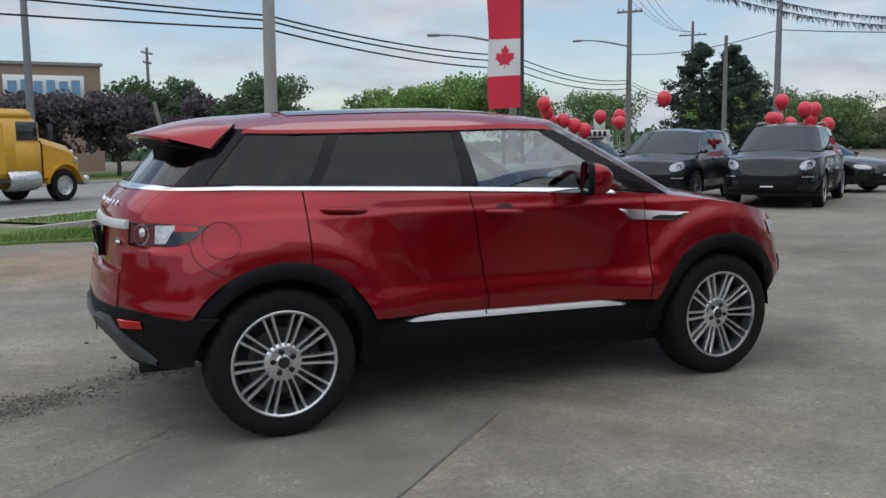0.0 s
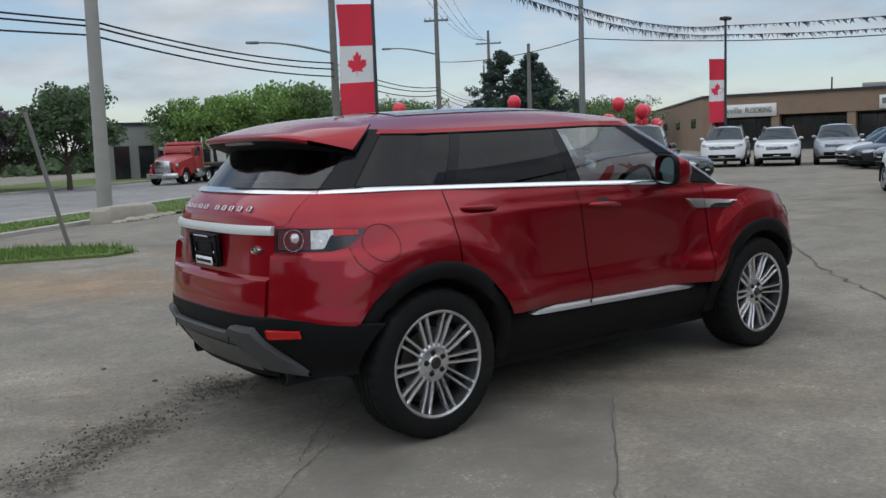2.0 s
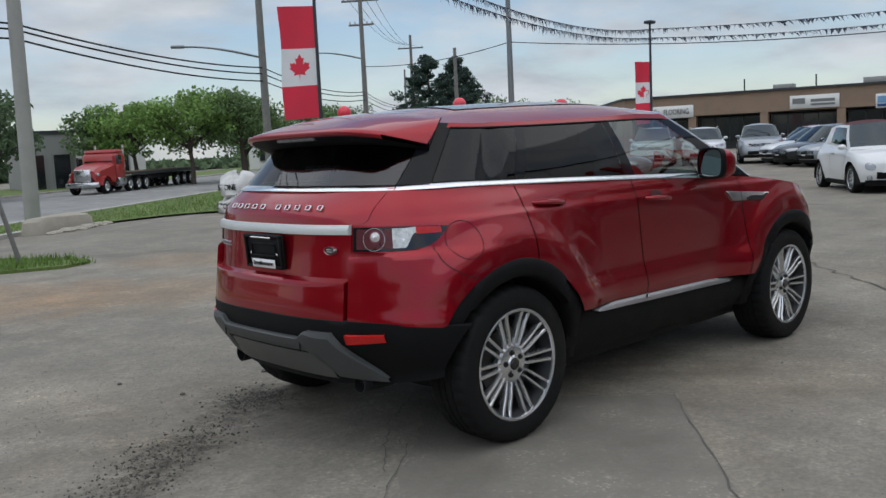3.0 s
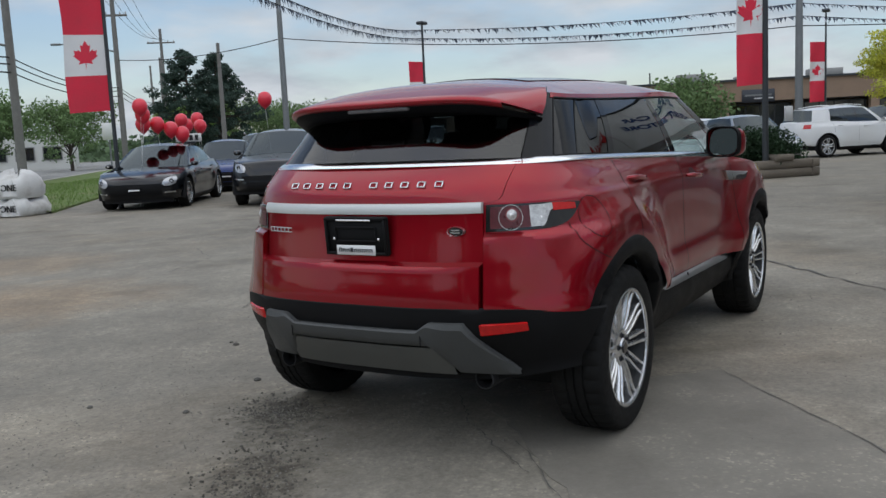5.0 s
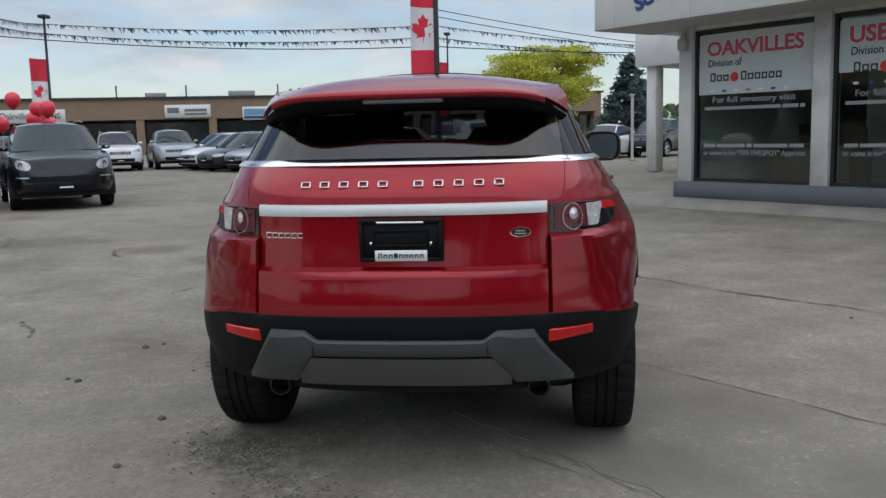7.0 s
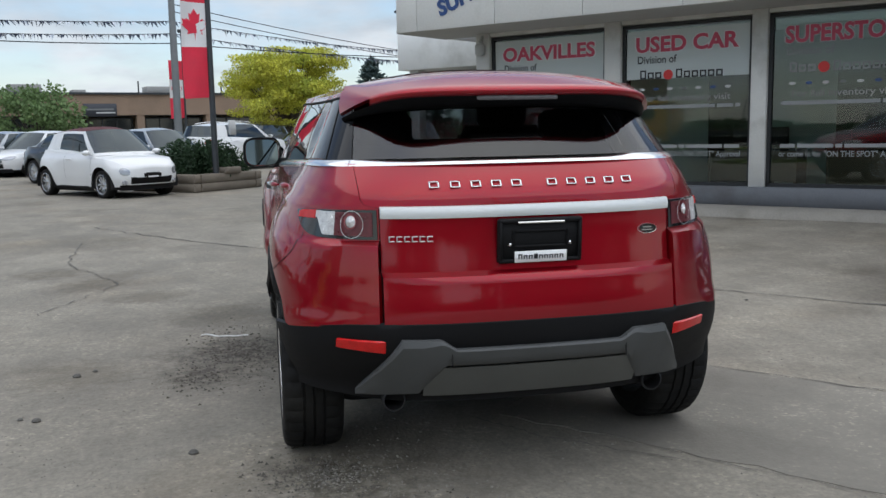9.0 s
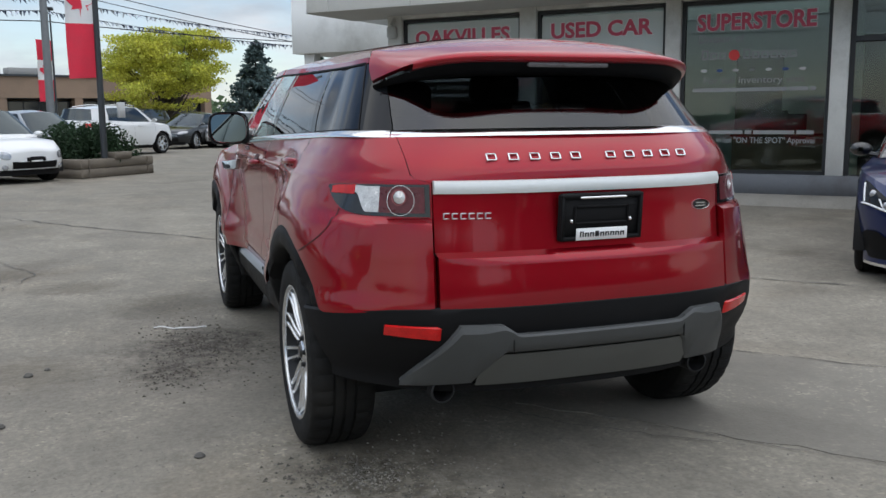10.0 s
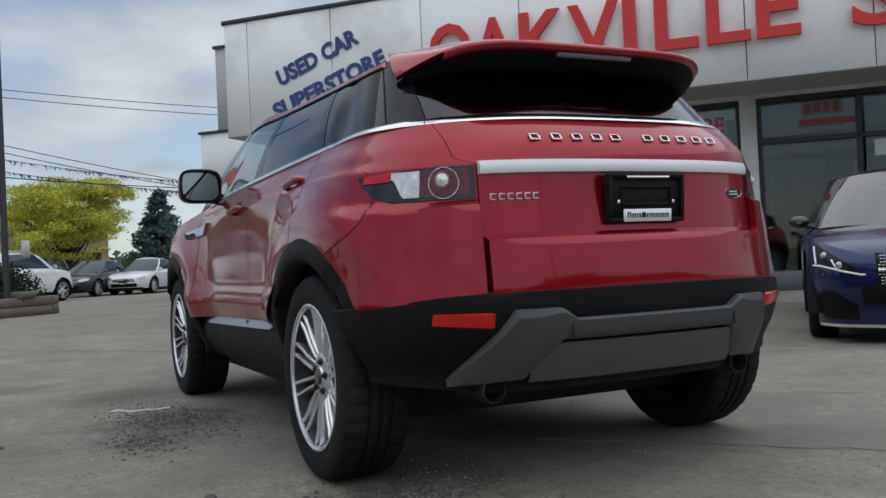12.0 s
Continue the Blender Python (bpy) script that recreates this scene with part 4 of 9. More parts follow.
            rb.out("fuel_flap_seam", M_REDSHADE, car, "round fuel flap outline")
        rb = MB()
        pts = []
        for t in lerp_list(0, 1, 18):
            z = 0.958 - 0.163 * t
            tx = -1.735 + 0.158 * t ** 3.0
            lo_, hi_ = 0.0, 1.0
            for _ in range(24):
                md = (lo_ + hi_) / 2
                if S.pt(("r", md), z)[0] < tx:
                    lo_ = md
                else:
                    hi_ = md
            x, y = S.pt(("r", md), z)
            pts.append(((x, side * y, z), (-0.5, side, 0)))
        ribbon(rb, pts, 0.0018, 0.004)
        rb.out("bumper_seam", M_REDSHADE, car)
        # wing vent: bright blade, straight along the top, with a dark slot in its lower half
        v_top = lambda t: 1.024 - 0.034 * t
        v_deep = lambda t: 0.006 + 0.058 * sm(0.0, 0.20, t) * (1 - 0.80 * sm(0.80, 1.0, t)) - 0.014 * t
        def vent_row(t, parts):
            x = 0.615 + 0.455 * t
            r = []
            for k, o in parts:
                z = v_top(t) - v_deep(t) * k
                r.append((x, side * (S.side_y(x, z) + S.bump(x, z) + o), z))
            return r
        MB().grid([vent_row(t, ((0.0, 0.001), (0.06, 0.010), (0.5, 0.014), (0.92, 0.016), (1.0, 0.001))) for t in lerp_list(0, 1, 24)]).out("wing_vent", M_SATIN, car, "silver wing vent blade")
        MB().grid([vent_row(t, ((0.42 + 0.25 * (1 - sm(0.46, 0.60, t)), 0.0165), (0.88, 0.0185))) for t in lerp_list(0.47, 0.96, 14)]).out("vent_slot", M_GAP, car)
        MB().grid([vent_row(t, ((0.02, 0.013), (0.5, 0.0165), (0.95, 0.0185))) for t in (0.366, 0.374)]).out("vent_split", M_GAP, car)
        # head lamp at the nose corner
        rows = []
        for s in lerp_list(0.27, 0.62, 14):
            z0, z1 = 0.79 + 0.05 * (1 - s), 0.865 + 0.06 * (1 - s)
            r = []
            for kz in lerp_list(0, 1, 6):
                z = z0 + (z1 - z0) * kz
                x, y = S.push(("f", s), z, 0.006)
                r.append((x, side * y, z))
            rows.append(r)
        MB().grid(rows).out("head_lamp", M_LAMPWHITE, car, "clear head lamp")
        # sill: black lower body, bright strip
        rows = []
        for x in lerp_list(-0.93, 0.93, 40):
            zt1 = S.low(("s", x)) + 0.004
            y = S.side_y(x, zt1)
            rows.append([(x, side * (y - 0.004), zt1), (x, side * (y + 0.004), zt1 - 0.02), (x, side * (y + 0.012), 0.45), (x, side * (y + 0.004), 0.38), (x, side * (y - 0.05), 0.29), (x, side * (y - 0.30), 0.26)])
        MB().grid(rows).out("sill", M_CLAD, car, "black plastic sill")
        st = MB()
        rows = []
        for x in lerp_list(-0.71, 0.685, 30):
            zc_ = 0.513 - 0.024 * (x + 0.7) / 1.38
            y = S.side_y(x, zc_) + 0.006
            e = min(1.0, (x + 0.71) / 0.07, (0.685 - x) / 0.03)
            hh = 0.004 + 0.015 * max(0, e) ** 0.5
            rows.append([(x, side * y, zc_ - hh), (x, side * (y + 0.020), zc_ - hh + 0.003), (x, side * (y + 0.012), zc_ + 0.1 * hh), (x, side * (y + 0.002), zc_ + hh - 0.002), (x, side * (y - 0.004), zc_ + hh)])
        st.grid(rows).out("sill_strip", M_STRIP, car, "bright metal sill strip", smooth=50)
        MB().box((-0.228, side * (S.side_y(-0.23, 0.5) + 0.018), 0.502), (0.005, 0.006, 0.04)).out("strip_gap", M_GAP, car)
        # arch cladding and liner
        for cx in (S.wr, S.wf):
            ring = MB()
            rows = []
            a0, a1 = (-8, 164) if cx < 0 else (18, 188)
            for t in lerp_list(a0, a1, 46):
                a = radians(t)
                row = []
                for r, dy in ((0.405, -0.055), (0.41, 0.0), (0.43, 0.01), (0.488, 0.006), (0.499, -0.006)):
                    x, z = cx + r * math.cos(a), S.rw + r * math.sin(a)
                    col_y = None
                    if x < S.x0r:
                        W_ = S.side_y(S.x0r, max(z, 0.5))
                        q = (S.x0r - x) / (S.x0r - S.xr(max(z, 0.4)))
                        col_y = W_ * max(0.0, 1 - q ** 3) ** (1 / 3)
                    elif x > S.x0f:
                        W_ = S.side_y(S.x0f, max(z, 0.5))
                        q = (x - S.x0f) / (S.xf(max(z, 0.4)) - S.x0f)
                        col_y = W_ * max(0.0, 1 - q ** 2.6) ** (1 / 2.6)
                    else:
                        col_y = S.side_y(x, max(z, 0.5))
                    y = col_y + (S.flare if r < 0.49 else S.swell(r)) * (0.75 if abs(x - (S.x0r if cx < 0 else S.x0f)) > 0.3 else 1.0)
                    low_ = sm(24, -8, t) + 0.3 * sm(138, 162, t) if cx < 0 else sm(156, 188, t)
                    row.append((x, side * (y + dy - (0.075 * S.flare / 0.082 + 0.0) * low_), z))
                rows.append(row)
            ring.grid(rows).out("arch_trim", M_CLAD, car, "black plastic wheel arch trim", smooth=60)
            MB().grid([[(cx + 0.43 * math.cos(radians(t)), side * (y - (0.16 * sm(120, 168, t) if cx < 0 else 0)), S.rw + 0.43 * math.sin(radians(t))) for t in lerp_list(2, 174, 36)] for y in (0.83, 0.70, 0.50)]).out("arch_liner", M_GAP, car)
        # door mirror
        mm = MB()
        rows = []
        for s, k in ((0.0, 0.93), (0.25, 1.0), (0.5, 0.96), (0.75, 0.8), (0.93, 0.5), (1.0, 0.15)):
            row = []
            for t in lerp_list(0, 2 * math.pi, 28):
                cy_, sy_ = math.cos(t), math.sin(t)
                ex = lambda v: math.copysign(abs(v) ** 0.55, v)
                row.append((0.365 + 0.15 * s, side * (0.925 + 0.105 * k * ex(cy_)), 1.205 + 0.086 * k * ex(sy_) - 0.012 * s))
            rows.append(row)
        mi = mm.grid(rows).out("door_mirror", M_RED, car, "red door mirror with a black foot", smooth=60)
        MB().grid([[(0.374 + 0.13 * (p[2] - 1.205), p[1], p[2]) for p in [(0, side * (0.925 + 0.095 * k * math.copysign(abs(math.cos(t)) ** 0.55, math.cos(t))), 1.205 + 0.077 * k * math.copysign(abs(math.sin(t)) ** 0.55, math.sin(t))) for t in lerp_list(0, 2 * math.pi, 28)]] for k in (0.02, 1)]).out("mirror_glass", M_MIRROR, mi, "mirror glass")
        rows = []
        for s, k in ((-0.03, 0.95), (-0.03, 1.04), (0.12, 1.05), (0.2, 1.02)):
            rows.append([(0.365 + 0.15 * s, side * (0.925 + 0.105 * k * math.copysign(abs(math.cos(t)) ** 0.55, math.cos(t))), 1.203 + 0.086 * k * math.copysign(abs(math.sin(t)) ** 0.55, math.sin(t))) for t in lerp_list(0, 2 * math.pi, 28)])
        MB().grid(rows).out("mirror_frame", M_CLAD, mi)
        MB().path([(0.44, side * 0.77, 1.135), (0.435, side * 0.84, 1.142), (0.43, side * 0.90, 1.15)], [0.035, 0.028, 0.026], 10).out("mirror_foot", M_CLAD, mi)
        pivot = Vector((0.43, side * 0.88, 0))
        mi.matrix_basis = Matrix.Translation(pivot) @ Matrix.Rotation(radians(-21 if side < 0 else 6), 4, "Z") @ Matrix.Translation(-pivot)
    # lower rear bumper in black, following the tail and running into the wheel arches
    def f_arch(z):
        tx_ = S.wr - math.sqrt(max(0.0, 0.428 ** 2 - max(0.0, z - S.rw) ** 2))
        lo_, hi_ = 0.0, 1.0
        for _ in range(24):
            md = (lo_ + hi_) / 2
            if S.pt(("r", md), 0.66)[0] < tx_:
                lo_ = md
            else:
                hi_ = md
        return lo_
    LOW_Z = (0.668, 0.66, 0.64, 0.60, 0.55, 0.50, 0.45, 0.41, 0.38, 0.355, 0.335)
    ENDS = {z: f_arch(z) for z in LOW_Z}
    def lowcol(kind, s, side):
        r = []
        edge_z = S.zl(S.pt(("t", s) if kind == "t" else ("r", ENDS[0.66] * s), 0.66)[0]) + 0.012
        for z in LOW_Z:
            x, y = S.pt(("t", s) if kind == "t" else ("r", ENDS[z] * s), 0.66)
            k = sm(0.62, 0.34, z)
            b = 0.004 if z < 0.665 else -0.006
            lift = 0.05 * s * sm(0.52, 0.335, z) if kind == "r" else 0.0
            wrap = 1 if kind == "t" else 1 - 0.85 * s
            r.append((x - b * (1 if kind == "t" else 0.7) + 0.13 * k ** 1.3 * wrap, side * (y + b * (0 if kind == "t" else 1) - 0.05 * k * (1 if kind == "t" else 1 - 0.3 * s)), 0.335 + (z - 0.335) * (edge_z - 0.335) / 0.333 + lift))
        return r
    def lowend(side):
        return [(p[0] + 0.012, p[1] - side * 0.09, p[2]) for p in lowcol("r", 1.0, side)]
    cc = [("t", s_) for s_ in lerp_list(0, 1, 14)] + [("r", s_) for s_ in lerp_list(0, 1, 26)][1:]
    MB().grid([lowend(-1)] + [lowcol(*c, -1) for c in reversed(cc)] + [lowcol(*c, 1) for c in cc[1:]] + [lowend(1)]).out("rear_bumper", M_CLAD, car, "black plastic lower rear bumper", smooth=50)
    def bump_x(y, z):
        W_ = S.side_y(S.x0r, 0.66)
        x = S.x0r - (S.x0r - S.xr(0.66)) * max(0.0, 1 - (abs(y) / W_) ** 3) ** (1 / 3) - 0.005 - (0.036 if abs(y) < 0.54 else 0.036 - 0.02 * sm(0.54, 0.8, abs(y)))
        return x + 0.13 * sm(0.62, 0.34, z) ** 1.3
    # grey skid section: two wings joined by a bar, with a recessed panel below
    def slab(outline_lo, outline_hi, y0, y1, off, n, name, material, parent, label=""):
        rows = []
        for y in lerp_list(y0, y1, n):
            a, b = outline_lo(abs(y)), outline_hi(abs(y))
            r = []
            for kz, o in ((0, -0.02), (0.02, off * 0.7), (0.12, off), (0.5, off), (0.88, off), (0.98, off * 0.7), (1, -0.02)):
                z = a + (b - a) * kz
                r.append((bump_x(y, z) - o, y, z))
            rows.append(r)
        return MB().grid(rows).out(name, material, parent, label, smooth=35)
    hi_ = lambda a: 0.565 if a < 0.305 else (0.565 + 0.036 * (a - 0.305) / 0.05 if a < 0.355 else (0.601 if a < 0.49 else 0.601 - 0.225 * ((a - 0.49) / 0.155) ** 0.92))
    lo_ = lambda a: 0.497 if a < 0.335 else (0.497 - 0.125 * (a - 0.335) / 0.085 if a < 0.42 else 0.372 - 0.012 * (a - 0.42) / 0.225)
    sk = slab(lo_, hi_, -0.64, 0.64, 0.03, 128, "skid_trim", M_GREYPL, car, "grey plastic skid trim on the rear bumper")
    slab(lambda a: 0.362, lambda a: 0.490, -0.405, 0.405, 0.021, 30, "skid_panel", M_GREYPL2, sk, "darker grey lower panel")
    for s_ in (-1, 1):
        MB().box((bump_x(0.322, 0.54) - 0.030, s_ * 0.322, 0.54), (0.006, 0.004, 0.075), ch=0.001).out("trim_joint", M_GAP, sk)
    # reflectors
    for side in (-1, 1):
        rows = []
        for t in lerp_list(0, 1, 12):
            y = 0.536 + 0.166 * t
            z0, z1 = 0.540 + 0.016 * t, 0.592 + 0.002 * t
            r = []
            for kz, o in ((0, 0.0), (0.1, 0.008), (0.9, 0.008), (1, 0.0)):
                z = z0 + (z1 - z0) * kz
                a_, b_ = 0.0, 0.8
                for _ in range(22):
                    m_ = (a_ + b_) / 2
                    k_ = sm(0.62, 0.34, z)
                    bx_, by_ = S.pt(("r", m_), 0.66)
                    by_ += 0.004 - 0.05 * k_
                    if by_ < y:
                        a_ = m_
                    else:
                        b_ = m_
                o += 0.004
                r.append((bx_ - 0.004 + 0.13 * k_ ** 1.3 - o * 0.8, side * (y + o * 0.6), z))
            rows.append(r)
        MB().grid(rows).out("rear_reflector", M_REDLENS, car, "red rear fog and reflector lens")
        # exhaust pipe
        MB().lathe([(0.036, 0.0), (0.042, 0.002), (0.042, 0.2), (0.036, 0.2)], 24, axis="z").out("tmp_pipe", M_GAP)
        ob = bpy.data.objects["tmp_pipe"]
        ob.name, ob.parent = "exhaust_pipe", car
        ob.matrix_basis = pose(-1.955, side * 0.505, 0.345, 0, 90, 0)
        ob["label"] = "dark round exhaust tailpipe"
    # front bumper in black with grille and lower bar
    rows = []
    def frontcol(c, side):
        r = []
        for z in (0.66, 0.64, 0.58, 0.5, 0.42, 0.34, 0.28):
            x, y = S.pt(c, max(z, 0.5))
            k = sm(0.6, 0.28, z)
            r.append((x + 0.008 - 0.14 * k * min(1.0, x - 1.2), side * (y + 0.004 - 0.04 * k), z))
        return r
    fc = [("f", f) for f in lerp_list(0.42, 1, 24)]
    MB().grid([frontcol(c, -1) for c in fc] + [frontcol(c, 1) for c in reversed(fc[:-1])]).out("front_bumper", M_CLAD, car, "black plastic lower front bumper")
    gr = MB()
    for z in (0.74, 0.775, 0.81):
        gr.path([(S.pt(("f", f), z)[0] + 0.006, s * S.pt(("f", f), z)[1], z) for s, ff in ((-1, lerp_list(0.78, 1, 8)), (1, lerp_list(1, 0.78, 8)[1:])) for f in ff], 0.012, 6)
    gr.out("grille", M_SATIN, car)
    # underside, bulkheads and cabin
    MB().box((-0.02, 0, 0.27), (2.9, 1.36, 0.14), ch=0.04).out("floor_pan", M_GAP, car)
    MB().box((-1.62, 0, 0.44), (0.5, 1.1, 0.22), ch=0.08).out("spare_well", M_GAP, car)
    for cx in (S.wr, S.wf):
        MB().tube((cx, -0.72, S.rw - 0.02), (cx, 0.72, S.rw - 0.02), 0.05, n=12).out("axle", M_GAP, car)
    cab = MB().box((-0.45, 0, 0.60), (2.9, 1.5, 0.08), ch=0.02)
    cab.box((-1.45, 0, 0.98), (0.7, 1.3, 0.05), ch=0.02)
    cab.out("cabin_floor", M_INT, car)
    MB().box((0.86, 0, 0.98), (0.42, 1.42, 0.24), ch=0.08).out("dashboard", M_INT, car)
    for side in (-1, 1):
        s = MB().box((0.02, side * 0.36, 0.76), (0.52, 0.5, 0.2), ch=0.06)
        s.box((-0.27, side * 0.36, 1.04), (0.16, 0.48, 0.6), ch=0.06, m=Matrix.Rotation(radians(-14), 3, "Y"))
        s.box((-0.345, side * 0.36, 1.40), (0.10, 0.27, 0.17), ch=0.04, m=Matrix.Rotation(radians(-8), 3, "Y"))
        s.out("front_seat", M_INT, car)
    s = MB().box((-0.85, 0, 0.74), (0.5, 1.3, 0.2), ch=0.06).box((-1.12, 0, 1.0), (0.16, 1.3, 0.56), ch=0.06, m=Matrix.Rotation(radians(-16), 3, "Y"))
    for y in (-0.42, 0.42):
        s.box((-1.22, y, 1.33), (0.09, 0.26, 0.14), ch=0.03)
    s.out("rear_bench", M_INT, car)
    sw = MB()
    m3 = Matrix.Rotation(radians(-62), 3, "Y")
    ring = [Vector((0.52, 0.37, 1.02)) + m3 @ Vector((0.185 * math.cos(t), 0.185 * math.sin(t), 0)) for t in lerp_list(0, 2 * math.pi, 28)]
    sw.path(ring, 0.015, 8)
    sw.tube(Vector((0.52, 0.37, 1.02)) + m3 @ Vector((0, -0.18, 0)), Vector((0.52, 0.37, 1.02)) + m3 @ Vector((0, 0.18, 0)), 0.02, n=8)
    sw.tube((0.52, 0.37, 1.02), (0.72, 0.37, 0.95), 0.035, n=8)
    sw.out("steering_wheel", M_INT, car)
    # wheels
    w = wheel_parts(car)
    w.matrix_basis = pose(-1.33, -0.778, 0.364)
    copy_part(w, pose(1.33, -0.778, 0.364, 0, 37, 0))
    copy_part(w, pose(-1.33, 0.778, 0.364, 0, 20, 180))
    copy_part(w, pose(1.33, 0.778, 0.364, 0, -15, 180))
    return car


red_crossover()

# ---- other vehicles ----


def car_shape(kind, L, W, H, wb, front=0.88, rear=None):
    """A plain car surface of a kind: suv, sedan, hatch."""
    a, hw = wb / 2, W / 2
    xf_, xr_ = a + front, -(L - wb - front) - a
    zb0 = {"suv": 0.67, "sedan": 0.66, "hatch": 0.63}[kind] * H
    hood = zb0 - (0.05 if kind == "suv" else 0.09)
    nose = hood - (0.16 if kind != "suv" else 0.13)
    rw = 0.36 if kind == "suv" else (0.325 if kind == "sedan" else 0.29)
    zl0 = 0.32 if kind == "suv" else 0.23
    trunk = zb0 + 0.06
    gxr = {"suv": xr_ + 0.13, "sedan": -a - 0.42, "hatch": xr_ + 0.12}[kind]
    txr = {"suv": xr_ + 0.30, "sedan": -a + 0.28, "hatch": xr_ + 0.38}[kind]
    cowl = a - (0.42 if kind == "sedan" else 0.33)
    ttop = cowl - (0.78 if kind == "sedan" else 0.62)
    return Shape(
        x0r=-a + 0.05, nr=2.8, x0f=a - 0.05, nf=3.3, wr=-a, wf=a, R=rw + 0.075, rw=rw, flare=0.03, step_t=0.0, step_r=0.0,
        xr=table([(zl0, xr_ + 0.10), (0.45, xr_), (0.75, xr_ + 0.02), (zb0 + 0.05, xr_ + 0.10)]),
        xf=table([(zl0, xf_ - 0.08), (0.42, xf_), (0.6, xf_ - 0.02), (nose, xf_ - 0.12), (nose + 0.12, xf_ - 0.3)]),
        w=table([(zl0, hw * 0.90), (0.5, hw * 0.955), (0.72, hw * 0.965), (zb0 - 0.12, hw * 0.955), (zb0 - 0.1, hw * 0.94), (zb0, hw * 0.875), (zb0 + 0.08, hw * 0.85)]),
        ztap0=0.5, ztap1=zb0, tap=table([(-a - 0.5, 0.93), (-a + 0.1, 0.965), (0, 1.0), (a - 0.2, 0.98), (a + 0.4, 0.96)]),
        zb=table([(xr_, trunk - 0.05), (-a - 0.2, trunk), (-a + 0.5, zb0 + 0.03), (0, zb0 - 0.01), (cowl - 0.1, hood + 0.03), (cowl + 0.15, hood), (a + 0.25, hood - 0.06), (xf_ - 0.2, nose), (xf_, nose - 0.10)]),
        zl=table([(xr_, zl0 + 0.08), (-a, zl0), (a, zl0), (xf_, zl0 + 0.02)]),
        ytail=lambda z: hw * 0.62, shear=lambda x: 0.0,
        gx0=-a + 0.15, gxr=gxr, gin=0.03, gx1=cowl, gxf=cowl + 0.2, cowl_up=0.02, crown_b=lambda x: 0.02,
        tx0=-a + 0.35 if kind == "sedan" else -a + 0.2, txr=txr, ytail_top=hw * 0.5, tx1=ttop, txf=ttop + 0.14, barrel=0.02,
        xmap=table([(-a + 0.15, -a + 0.35 if kind == "sedan" else -a + 0.2), (-0.1, -0.12), (cowl, ttop)]),
        ytop=table([(-a, hw * 0.64), (0, hw * 0.68), (ttop, hw * 0.66)]),
        ztop=table([(txr, H - 0.17), (-0.3, H - 0.085), (ttop, H - 0.10)]),
        zc=table([(txr - 0.05, H - 0.12), (-a * 0.5, H - 0.015), (0, H), (ttop, H - 0.035), (ttop + 0.2, H - 0.07)]),
    )


CARGLASS = glass("dark_car_glass", (0.052, 0.068, 0.076), gloss=(0.84, 0.95, 1.0), f0=0.085)
M_LAMPCLEAR = mat("head_lamp_glass", (0.42, 0.43, 0.45), 0.12, 0.5, vary=0.6, scale=25, fine=120, coat=1.0)


def paint(name, c, metal=0.2):
    return mat(name, c, 0.3, metal, vary=0.05, scale=1.5, fine=500, coat=0.9, coat_rough=0.03, spec=0.15)


P_BLACK = paint("black_car_paint", (0.004, 0.005, 0.007))
P_DGREY = paint("dark_grey_car_paint", (0.03, 0.034, 0.037), 0.5)
P_WHITE = paint("white_car_paint", (0.74, 0.75, 0.75), 0.0)
P_SILVER = paint("silver_car_paint", (0.38, 0.40, 0.42), 0.7)
P_BLUE = paint("blue_car_paint", (0.005, 0.014, 0.075), 0.4)
M_BRIGHTSCREEN = glass("sky_bright_windscreen", (0.2, 0.22, 0.23), f0=0.15)
M_DAYLAMP = mat("daytime_lamp_strip", (0.85, 0.86, 0.88), 0.3, vary=0.05)
P_BLUE2 = paint("mid_blue_car_paint", (0.01, 0.03, 0.14), 0.3)
P_REDCAR = paint("red_car_paint", (0.33, 0.012, 0.016), 0.2)
P_ROOFRED = mat("dark_red_roof", (0.075, 0.016, 0.020), 0.8, vary=0.1, bump=0.2, bscale=300)


